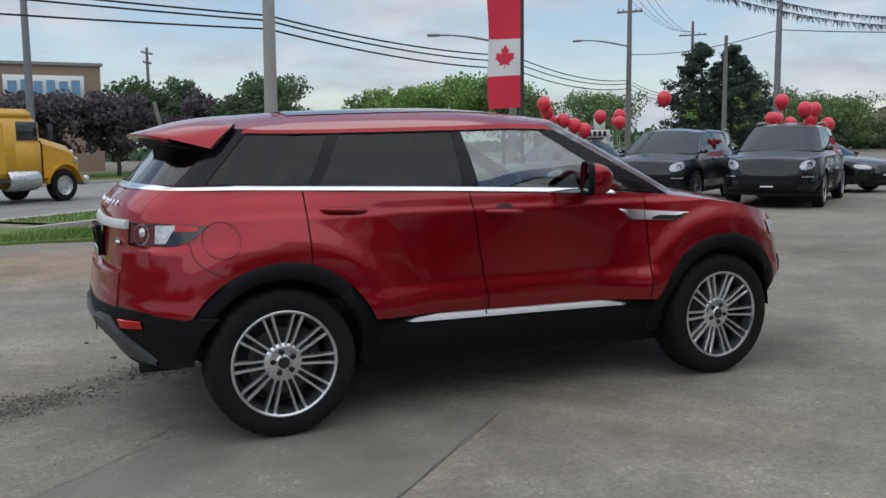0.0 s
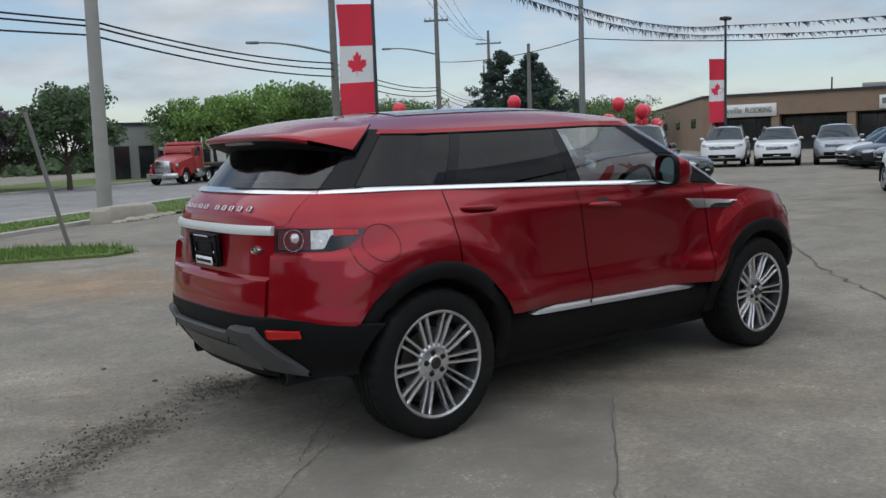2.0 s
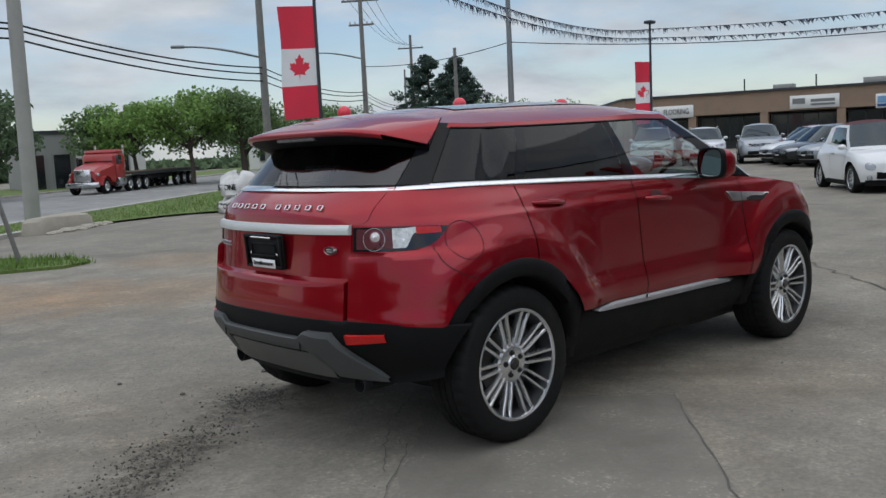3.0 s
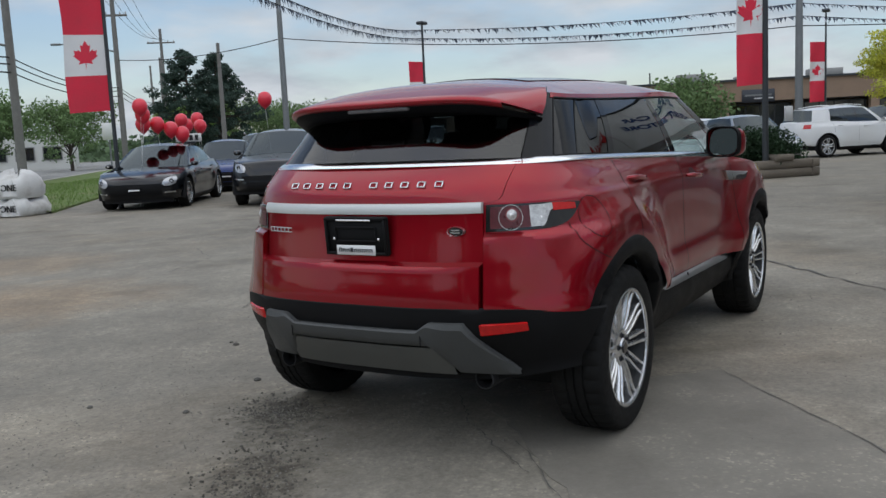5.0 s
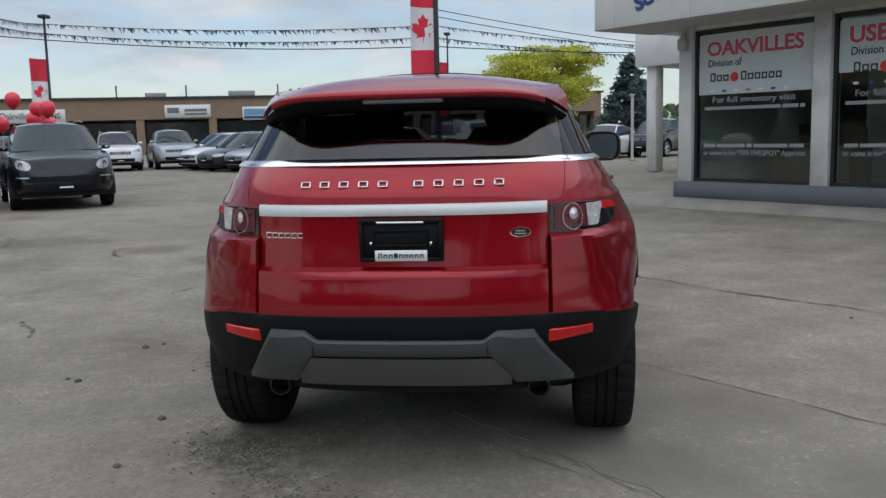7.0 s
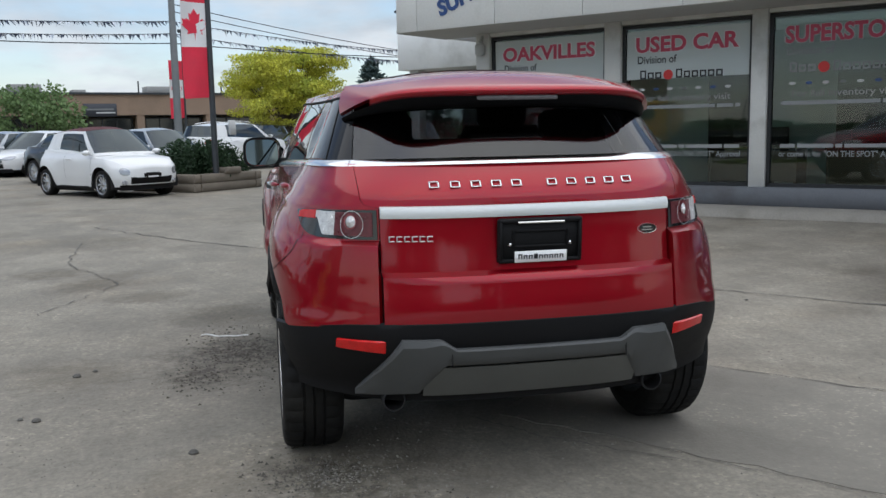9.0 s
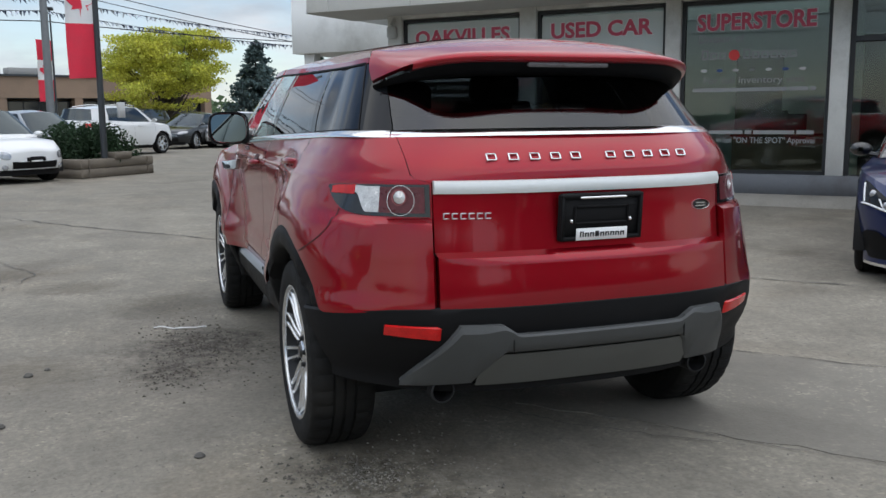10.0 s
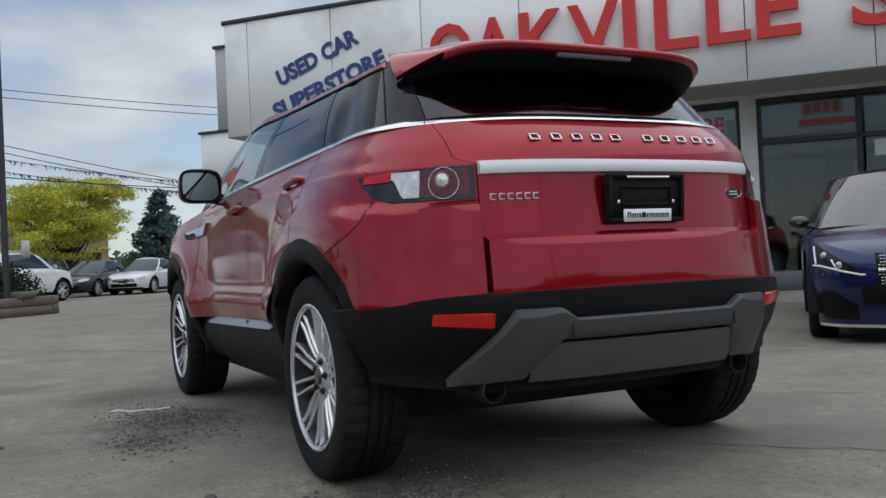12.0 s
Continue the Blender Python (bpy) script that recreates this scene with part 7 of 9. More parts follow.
def showroom():
    b = thing("showroom_building", "white panelled car showroom with large lettered windows", "building", pose(6.08, -6.636, 0, 0, 0, 42.5))
    TX = lambda u, y, z, lean=0.0: Matrix(((-1, 0, 0, u), (0, 0, 1, y), (0, 1, 0, z), (0, 0, 0, 1))) @ Matrix.Rotation(radians(lean), 4, "Z")
    wins = [(3.11, 5.24), (0.84, 2.84), (-1.38, 0.62)]
    # plinth wall
    MB().box((-3.95, 0.02, 0.265), (19.0, 0.34, 0.27), ch=0.01).out("plinth_wall", M_BASEW, b, "grey painted plinth")
    piers = [(5.24, 5.50), (2.84, 3.11), (0.62, 0.84), (-1.60, -1.38), (-5.9, -5.65), (-8.2, -7.95), (-10.5, -10.25), (-13.4, -12.6)]
    for u0, u1 in piers:
        MB().box(((u0 + u1) / 2, -0.02, 1.64), (u1 - u0, 0.30, 2.5), ch=0.008).out("pier", M_PIER, b, "pale rendered pier")
    MB().box((-3.95, -0.04, 2.875), (18.9, 0.24, 0.09)).out("lintel", M_PIER, b)
    MB().box((-4.7, 0.47, 2.915), (22.2, 1.40, 0.05)).out("soffit", M_SOFFIT, b, "grey soffit under the fascia")
    # fascia panels with open joints
    edges = [6.38, 5.95, 4.45, 2.95, 1.45, -0.05, -1.55, -3.05, -4.55, -6.05, -7.55, -9.05, -10.55, -12.05, -13.55, -15.05]
    for u1, u0 in zip(edges[:-1], edges[1:]):
        MB().box(((u0 + u1) / 2, 1.175, 3.805), (u1 - u0 - 0.014, 0.05, 1.81), ch=0.004).out("fascia_panel", M_PANEL, b, "white fascia panel")
    MB().box((-4.33, 1.13, 3.80), (21.35, 0.04, 1.76)).out("fascia_backing", M_FRAME, b)
    MB().box((-4.33, 1.15, 4.74), (21.5, 0.14, 0.07), ch=0.01).out("parapet_cap", M_CAP, b, "dark metal parapet cap")
    for y0, y1 in ((1.09, -0.4), (-0.41, -1.9), (-1.91, -3.4)):
        MB().box((6.355, (y0 + y1) / 2, 3.805), (0.05, abs(y1 - y0) - 0.014, 1.81), ch=0.004).out("fascia_panel", M_PANEL, b)
    MB().box((-4.4, -5.6, 4.55), (21.3, 11.0, 0.2)).out("roof", M_CAP, b, "flat dark roof")
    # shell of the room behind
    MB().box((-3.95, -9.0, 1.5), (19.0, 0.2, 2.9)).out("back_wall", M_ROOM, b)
    for u in (5.45, -13.3):
        MB().box((u, -4.55, 1.5), (0.14, 8.8, 2.9)).out("side_wall", M_PIER, b)
    MB().box((-3.95, -4.5, 0.16), (18.9, 9.0, 0.06)).out("room_floor", M_ROOMFLOOR, b)
    MB().box((-3.95, -4.5, 2.96), (18.9, 8.9, 0.05)).out("room_ceiling", M_SOFFIT, b)
    # pale office partition behind the lettered windows, with dark door openings
    MB().box((1.95, -3.8, 1.57), (6.9, 0.1, 2.76)).out("partition", M_OFFICE, b, "pale office partition wall")
    MB().box((-1.52, -2.0, 1.57), (0.1, 3.5, 2.76)).out("partition", M_OFFICE, b)
    for u, w_ in ((4.75, 0.75), (2.35, 0.85), (0.1, 0.8)):
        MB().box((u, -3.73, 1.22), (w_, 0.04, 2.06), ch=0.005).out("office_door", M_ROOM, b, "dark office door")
    for u, y in ((4.0, -1.6), (1.4, -2.2), (-0.6, -1.7)):
        d = MB().box((u, y, 0.90), (1.5, 0.7, 0.04), ch=0.01).box((u - 0.7, y, 0.53), (0.04, 0.66, 0.7)).box((u + 0.7, y, 0.53), (0.04, 0.66, 0.7)).box((u, y + 0.3, 0.6), (1.36, 0.03, 0.5))
        d.out("desk", M_DESK, b, "dark office desk")
        MB().box((u + 0.2, y - 0.1, 1.13), (0.48, 0.03, 0.3), ch=0.01).box((u + 0.2, y - 0.1, 0.96), (0.06, 0.04, 0.1)).out("monitor", M_FRAME, b)
        c = MB().box((u, y - 0.9, 0.62), (0.46, 0.46, 0.08), ch=0.03).box((u, y - 1.1, 0.95), (0.44, 0.07, 0.55), ch=0.03).tube((u, y - 0.9, 0.2), (u, y - 0.9, 0.6), 0.04)
        c.out("office_chair", M_INT, b)
    for i, (u0, u1) in enumerate(wins):
        w = u1 - u0; c = (u0 + u1) / 2
        fr = MB()
        fr.box((u0 + 0.025, 0.0, 1.61), (0.05, 0.09, 2.42)).box((u1 - 0.025, 0.0, 1.61), (0.05, 0.09, 2.42)).box((c, 0.0, 0.425), (w, 0.09, 0.05)).box((c, 0.0, 2.795), (w, 0.09, 0.05))
        win = fr.out("window_frame", M_FRAME, b, "dark shop window frame")
        MB().box((c, 0.0, 1.61), (w - 0.1, 0.008, 2.32)).out("pane", M_SHOPGLASS, win, "large shop window pane")
        y = 0.012
        if i < 2:
            MB().box((c, 0.0085, 2.36 if i else 2.27), (w - 0.12, 0.004, 0.72 if i else 0.95)).out("window_film", M_FILM, win, "frosted film at the top of the pane")
        MB().box((c, -0.02, 2.66), (w - 0.14, 0.004, 0.16)).out("blind_band", M_PALELET, win)
        ww = w - 0.42
        writing("lettering", ("OAKVILLES", "USED CAR", "SUPERSTORE")[i], 0.31, M_WINRED, win, TX(c, y, 2.41), 0.002, ww, "red block lettering", 0.035)
        writing("lettering_edge", ("OAKVILLES", "USED CAR", "SUPERSTORE")[i], 0.31, M_PALELET, win, TX(c, y - 0.0005, 2.41), 0.001, ww + 0.035, "white edge round the lettering", 0.065)
        writing("lettering", "Division of", 0.16, M_BLACKPR if i < 2 else M_MIDLET, win, TX(u1 - 0.55, y, 2.235), 0.002, 0.62, "black lettering", 0.012)
        # dealer name as bars, with a red dot
        for u_, n_l in ((u1 - 0.27, 3), (u1 - 0.84, 6)):
            for k in range(n_l):
                hh = 0.135 if k == 0 else 0.10
                lb = MB()
                x_ = u_ - 0.06 - 0.122 * k
                for dx in (-0.037, 0.037):
                    lb.box((x_ + dx, y, 2.0 + hh / 2), (0.024, 0.003, hh))
                for z_ in (2.012, 2.0 + hh - 0.012):
                    lb.box((x_, y, z_), (0.05, 0.003, 0.024))
                lb.out("name_bar", M_BLACKPR if i < 2 else M_MIDLET, win, "dealer name letter shown as a plain outline")
        MB().lathe([(0.0, 0.002), (0.075, 0.002), (0.075, -0.002)], 20, c=(u1 - 0.73, y, 2.055)).out("red_dot", M_SIGNRED, win)
        for k in range(7):
            MB().lathe([(0.0, 0.002), (1.0, 0.002), (1.0, -0.002)], 14).out("logo_shape", (M_PALELET, M_SIGNBLUE, M_PALELET, M_GREYLET, M_PALELET, M_SIGNBLUE, M_PALELET)[k], win).matrix_basis = Matrix.Translation((u1 - 0.32 - k * 0.22, y, 1.845)) @ Matrix.Diagonal((0.045, 1, 0.021, 1))
        writing("lettering", "For full inventory visit", 0.13, M_MIDLET, win, TX(c, y, 1.665), 0.002, ww * 0.86, "pale lettering", 0.012)
        for z_, seq in ((1.575, (0.78, 0.16, 0.06)), (0.98, (0.14, 0.30, 0.07, 0.34, 0.15))):
            left, unit = c + ww * 0.53, ww * 1.06
            for k_ in seq:
                MB().box((left - unit * k_ / 2, y, z_), (unit * k_ - 0.03, 0.003, 0.052)).out("address_bar", M_MIDLET, win, "pale line of small print shown as a bar")
                left -= unit * k_
        writing("lettering", 'or come in for "ON THE SPOT" Approval', 0.115, M_MIDLET, win, TX(c, y, 0.83), 0.002, ww * 1.06, "pale lettering", 0.012)
    # entrance bay
    fr = MB()
    for u in (-1.63, -2.90, -4.25, -5.62):
        fr.box((u, 0.0, 1.47), (0.07, 0.10, 2.66))
    fr.box((-3.62, 0.0, 2.21), (4.0, 0.10, 0.07)).box((-3.62, 0.0, 2.79), (4.0, 0.10, 0.06)).box((-3.62, 0.0, 0.17), (4.0, 0.10, 0.08))
    d = fr.out("entrance_frame", M_FRAME, b, "dark entrance frame with a transom")
    for u in (-2.265, -3.575, -4.935):
        MB().box((u, 0.0, 2.50), (1.20, 0.008, 0.50)).out("pane", M_SHOPGLASS, d, "transom pane")
        MB().box((u, 0.0, 1.19), (1.20, 0.008, 1.95)).out("pane", M_SHOPGLASS, d, "door pane")
    MB().box((-2.45, 0.02, 2.63), (0.52, 0.004, 0.18)).out("number_card", M_GREYLET, d, "pale card with the number as bars")
    for k in range(4):
        MB().box((-2.27 - 0.12 * k, 0.025, 2.63), (0.075, 0.004, 0.13)).out("number_bar", M_DIMRED, d)
    MB().box((-2.42, 0.02, 2.43), (0.56, 0.004, 0.13)).out("street_card", M_GREYLET, d)
    MB().box((-2.52, 0.025, 2.43), (0.72, 0.004, 0.085)).out("street_bar", M_DIMRED, d)
    MB().box((-3.25, 0.02, 2.02), (0.34, 0.004, 0.22)).out("hours_card", M_PALELET, d)
    MB().tube((-2.80, 0.09, 0.9), (-2.80, 0.09, 1.4), 0.016, n=8).out("door_handle", M_SATIN, d)
    for u0, u1 in ((-7.95, -5.9), (-10.25, -8.2), (-12.6, -10.5)):
        c, w = (u0 + u1) / 2, u1 - u0
        win = MB().box((u0 + 0.025, 0.0, 1.61), (0.05, 0.09, 2.42)).box((u1 - 0.025, 0.0, 1.61), (0.05, 0.09, 2.42)).box((c, 0.0, 2.795), (w, 0.09, 0.05)).box((c, 0.0, 0.425), (w, 0.09, 0.05)).out("window_frame", M_FRAME, b)
        MB().box((c, 0.0, 1.61), (w - 0.1, 0.008, 2.32)).out("pane", M_SHOPGLASS, win)
    # big letters standing off the fascia
    xs = [(2.80, 2.17, "O"), (2.14, 1.50, "A"), (1.44, 0.78, "K"), (0.74, 0.05, "V"), (-0.01, -0.18, "I"), (-0.42, -0.98, "L"), (-1.08, -1.62, "L"), (-1.69, -2.22, "E"), (-2.80, -3.40, "S")]
    for u1, u0, ch in xs:
        writing("sign_letter", ch, 1.07, M_SIGNRED, b, TX((u0 + u1) / 2, 1.26, 3.42), 0.035, u1 - u0, "raised red sign letter", 0.018)
    writing("sign_word", "USED CAR", 0.34, M_SIGNBLUE, b, TX(4.66, 1.215, 3.87, 20), 0.006, 1.5, "dark blue slanted lettering", 0.04)
    writing("sign_word", "SUPERSTORE", 0.34, M_SIGNBLUE, b, TX(4.49, 1.215, 3.42, 18.5), 0.006, 2.05, "dark blue slanted lettering", 0.04)
    # set-back wing on the far side
    MB().box((9.55, -12.0, 3.85), (8.2, 8.0, 1.66), ch=0.01).out("wing_fascia", M_PANEL, b, "white upper wall of the set-back wing")
    MB().box((9.55, -12.0, 4.72), (8.3, 8.1, 0.07)).out("wing_cap", M_CAP, b)
    for u in (13.2, 10.6):
        MB().box((u, -8.35, 1.52), (0.34, 0.34, 3.0), ch=0.01).out("wing_column", M_PIER, b, "pale column of the wing")
    MB().box((9.3, -9.6, 1.7), (7.6, 0.06, 2.6)).out("wing_glazing", M_SHOPGLASS, b)
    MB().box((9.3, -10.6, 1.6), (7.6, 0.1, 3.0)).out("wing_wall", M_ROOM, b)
    MB().box((9.3, -9.55, 0.30), (7.8, 0.3, 0.5)).out("wing_plinth", M_BASEW, b)
    MB().box((9.4, -12.2, 6.0), (8.0, 7.4, 2.45), ch=0.01).out("upper_block", M_SOFFIT, b, "grey upper block behind the wing")
    MB().box((9.4, -12.2, 7.26), (8.1, 7.5, 0.08)).out("upper_cap", M_CAP, b)
    # bracket lamp on the corner pier
    MB().box((5.37, 0.2, 2.62), (0.16, 0.14, 0.2), ch=0.03).tube((5.37, 0.2, 2.75), (5.37, 0.1, 2.85), 0.03).out("wall_lamp", M_SOFFIT, b)
    return b


showroom()
# concrete apron along the plinth
rows = []
for v, z in ((0.16, 0.135), (0.34, 0.125), (0.55, 0.09), (0.62, 0.02), (0.64, -0.02)):
    rows.append([Vector((6.08, -6.636, 0)) + Vector((LA * u - LS * (v + 0.05 * math.sin(u * 1.7) + 0.03 * math.sin(u * 4.3)), LS * u + LA * (v + 0.05 * math.sin(u * 1.7)), z)) for u in lerp_list(-13.5, 7.0, 60)])
tagged(MB().grid(rows).out("pavement_apron", mat("apron_concrete", (0.27, 0.255, 0.225), 0.9, vary=0.2, scale=2, fine=50, bump=0.3, dirt=(0.19, 0.18, 0.155), dirt_scale=1.2)), "broken pale concrete apron along the showroom", "pavement", kind="structure")

# ---- poles, wires, flags ----
M_POLEC = mat("weathered_concrete_pole", (0.33, 0.325, 0.30), 0.9, vary=0.15, scale=2, bump=0.2)
M_WHITEPOST = mat("pale_post_paint", (0.52, 0.52, 0.50), 0.6, vary=0.12, scale=5, bump=0.1)
M_POLEW = mat("grey_timber_pole", (0.185, 0.178, 0.168), 0.9, vary=0.25, scale=5, bump=0.3)
M_POLES = mat("galvanised_pole", (0.21, 0.22, 0.225), 0.5, 0.6, vary=0.15, scale=4)
M_WIREM = mat("black_cable", (0.012, 0.012, 0.013), 0.7)
M_FLAGR = mat("flag_red_cloth", (0.66, 0.028, 0.06), 0.8, vary=0.12, scale=3, bump=0.1)
M_FLAGW = mat("flag_white_cloth", (0.70, 0.70, 0.70), 0.8, vary=0.08, scale=3, bump=0.1)


def utility_pole(x, y, z0, h, r, material, arms=(), label="grey timber utility pole with cross arm", name="utility_pole", lean=0.0):
    p = thing(name, label, "pole", pose(x, y, z0, lean, lean * 0.4, 0), "utility poles")
    MB().lathe([(r, -0.2), (r * 0.98, 0.0), (r * 0.85, h * 0.5), (r * 0.62, h), (0.0, h + 0.02)], 14, axis="z").out("shaft", material, p)
    for z, ln, yaw in arms:
        a = radians(yaw)
        MB().box((0, 0, z), (ln, 0.10, 0.12), rz=yaw, ch=0.01).out("cross_arm", M_POLEW, p)
        for k in (-0.45, -0.25, 0.25, 0.45):
            MB().lathe([(0.02, 0), (0.05, 0.04), (0.03, 0.09), (0.045, 0.13), (0.0, 0.16)], 8, axis="z", c=(k * ln * math.cos(a), k * ln * math.sin(a), z + 0.06)).out("insulator", M_SOFFIT, p)
    return p


def cable(p, q, sag, r=0.018, n=20):
    p, q = Vector(p), Vector(q)
    pts = [p.lerp(q, t) - Vector((0, 0, 4 * sag * t * (1 - t))) for t in lerp_list(0, 1, n)]
    return tagged(MB().path(pts, r, 5).out("overhead_cable", M_WIREM), "black overhead cable slung between poles", "cable", "overhead cables")


PA, P3, P2, P1 = (4.3, 22.3), (17.5, 30.9), (31.9, 41.9), (52.0, 60.0)
P0 = uv(-24, 14.0)[:2]
utility_pole(*PA, -0.3, 11, 0.22, M_POLEC, label="tall pale concrete utility pole in the verge", lean=0.8)
utility_pole(*P3, -0.3, 12, 0.19, M_POLEW, ((10.8, 2.4, 130),))
utility_pole(*P2, -0.3, 12, 0.19, M_POLEW, ((11.0, 2.4, 130), (9.5, 1.6, 130)))
utility_pole(*P1, -0.3, 12.0, 0.19, M_POLEW, ((10.8, 2.4, 130),))
utility_pole(34.9, 36.6, -0.3, 7.6, 0.16, M_POLEW, label="short grey timber pole by the verge")
utility_pole(29.94, 27.52, -0.1, 10.5, 0.17, M_POLES, ((9.2, 1.8, 60),), label="grey steel utility pole behind the parked cars")
utility_pole(34.3, 4.05, 0, 10.0, 0.17, M_POLES, label="plain grey steel pole on the lot")
utility_pole(*P0, -0.3, 11, 0.2, M_POLEC)
utility_pole(-2.37, 35.0, -0.3, 11.0, 0.17, M_POLES, label="grey street pole across the street")
utility_pole(7.9, 84.4, -0.3, 10.6, 0.2, M_POLEW, ((10.1, 2.6, 60), (9.2, 1.8, 60)), label="distant timber pole with two cross arms")
utility_pole(59, 68, -0.3, 10.5, 0.18, M_POLEW)
utility_pole(72, 84, -0.3, 11.5, 0.18, M_POLEW)
for z0, za, z3, z2 in ((7.4, 5.2, 5.15, 5.0), (7.1, 5.05, 4.88, 4.8), (6.0, 4.8, 4.56, 4.5)):
    cable((-30.0, 18.0, z0), (*PA, za), 0.4, 0.028)
    cable((*PA, za), (*P3, z3), 0.25, 0.03)
    cable((*P3, z3), (*P2, z2), 0.4, 0.026)
    cable((*P2, z2), (*P1, z2 + 0.6), 0.6, 0.02)
for k, dz in enumerate((0, 0.35, 0.75, 1.3)):
    off = 0.9 * (k - 1.5)
    cable((*uv(-24, 14 + off)[:2], 11.2 + dz), (P3[0] - SA * off * 0.7, P3[1] + CA * off * 0.7, 10.4 + 0.3 * dz), 1.0, 0.014)
    cable((P3[0] - SA * off * 0.7, P3[1] + CA * off * 0.7, 10.4 + 0.3 * dz), (P2[0] - SA * off * 0.7, P2[1] + CA * off * 0.7, 10.8 + 0.2 * dz), 0.8, 0.014)
    cable((P2[0] - SA * off * 0.7, P2[1] + CA * off * 0.7, 10.8 + 0.2 * dz), (P1[0], P1[1] + off * 0.5, 10.7 + 0.2 * dz), 0.9, 0.013)
PC, PE = (29.94, 27.52), (34.3, 4.05)
cable((*P2, 6.6), (*PC, 6.4), 0.35, 0.022)
cable((*PC, 6.4), (*PE, 5.0), 0.5, 0.022)
cable((*PC, 9.2), (*PE, 8.4), 0.3, 0.018); cable((*PC, 9.0), (*PE, 8.1), 0.4, 0.016)
cable((*PE, 5.0), (44, -16, 5.2), 0.3, 0.022); cable((*PE, 6.6), (52, -20, 5.0), 0.5, 0.018); cable((*PE, 6.3), (52, -20, 4.7), 0.5, 0.018)
cable((*PE, 8.4), (40, -22, 9.0), 0.4, 0.016); cable((*PE, 8.1), (40, -22, 8.6), 0.4, 0.016)


def street_lamp(x, y, z0, h, arm, yaw, label):
    p = thing("street_lamp", label, "street lamp", pose(x, y, z0, 0, 0, yaw), "street lamps")
    pts = [(0.1 + arm * t, 0, h + 0.5 * math.sin(t * 1.6)) for t in lerp_list(0, 1, 8)]
    MB().path(pts, [0.05] * 5 + [0.04] * 4, 8).out("arm", M_POLES, p)
    MB().box((arm + 0.35, 0, h + 0.5), (0.6, 0.24, 0.12), ch=0.05).out("lamp_head", M_POLES, p)
    return p


street_lamp(*P3, -0.3, 5.9, 3.2, 152, "grey cobra-head street lamp on a utility pole")
street_lamp(*P2, -0.3, 7.4, 3.0, 131, "grey cobra-head street lamp down the street")

LEAF = [(0, -0.5), (0.02, -0.26), (0.24, -0.30), (0.20, -0.20), (0.42, -0.02), (0.36, 0.02), (0.40, 0.17), (0.28, 0.145), (0.255, 0.20), (0.14, 0.08), (0.18, 0.36), (0.105, 0.32), (0, 0.5)]
LEAF = LEAF + [(-a, b) for a, b in reversed(LEAF[:-1])][:-1]


def banner(x, y, top, zs, width, toward, pole_h, r, label, wave=0.06, lampbox=False, base=0.0):
    """A tall banner flag on a pole: red, white with a leaf, red. zs: heights of the four borders; toward: unit direction of the free edge."""
    t = thing("banner_flag", label, "flag", pose(x, y, 0), "banner flags")
    MB().lathe([(r * 1.3, base), (r, base + 0.3), (r * 0.7, pole_h), (0, pole_h + 0.02)], 12, axis="z").out("pole", M_CAP, t, "slim dark pole")
    tx, ty = toward
    ln = math.hypot(tx, ty); tx, ty = tx / ln, ty / ln
    def pt(s, z, off=0.0):
        w = wave * math.sin(s * 5 + z * 2.1) * s + off
        return (tx * s * width * (1 + 0.06 * math.sin(z * 2.7)) - ty * w, ty * s * width + tx * w, z - 0.04 * s * math.sin(z))
    for i, mt in enumerate((M_FLAGR, M_FLAGW, M_FLAGR)):
        z0, z1 = zs[i], zs[i + 1]
        g = [[pt(0.03 + 0.97 * s, z) for s in lerp_list(0, 1, 10)] for z in lerp_list(z0, z1, 10)]
        b2 = [[pt(0.03 + 0.97 * s, z, 0.004) for s in lerp_list(0, 1, 10)] for z in lerp_list(z0, z1, 10)]
        MB().grid(g).grid(b2).out("cloth", mt, t, ("red cloth", "white cloth", "red cloth")[i], smooth=60)
    zc, hh = (zs[1] + zs[2]) / 2, (zs[2] - zs[1]) * 0.72
    for off in (-0.004, 0.008):
        vs = [pt(0.5 + a * hh / width, zc + b * hh, off) for a, b in LEAF]
        c = pt(0.5, zc, off)
        link("maple_leaf", vs + [c], [(i, (i + 1) % len(vs), len(vs)) for i in range(len(vs))], M_FLAGR, t, "red maple leaf", smooth=60)
    if lampbox:
        MB().box((0.0, 0.0, pole_h + 0.06), (0.5, 0.35, 0.14), ch=0.03).out("lamp_head", M_CAP, t, "square floodlight head")
    return t


banner(8.69, 14.49, 0, (2.2, 2.98, 3.86, 4.86), 0.92, (-0.62, 0.78), 7.0, 0.05, "tall red and white maple leaf banner by the verge", 0.03)
banner(32.12, 20.63, 0, (1.94, 2.9, 3.85, 4.8), 0.72, (-0.5, 0.86), 6.55, 0.07, "red and white banner on a lamp post", 0.08, True)
banner(15.9, 1.84, 0, (2.1, 3.2, 4.15, 5.3), 0.60, (-0.25, 0.97), 8.0, 0.07, "red and white banner on a planter pole", 0.07)
banner(45.26, 4.5, 0, (2.1, 3.15, 4.1, 5.1), 0.75, (-0.2, 0.98), 6.6, 0.06, "distant red and white banner on a lamp post", 0.1, True)

# tinsel pennant strings
M_TINS = mat("pennant_dark", (0.06, 0.075, 0.11), 0.5, 0.3, vary=0.5, scale=8)
M_TINL = mat("pennant_silver", (0.5, 0.53, 0.58), 0.35, 0.7, vary=0.4, scale=8)


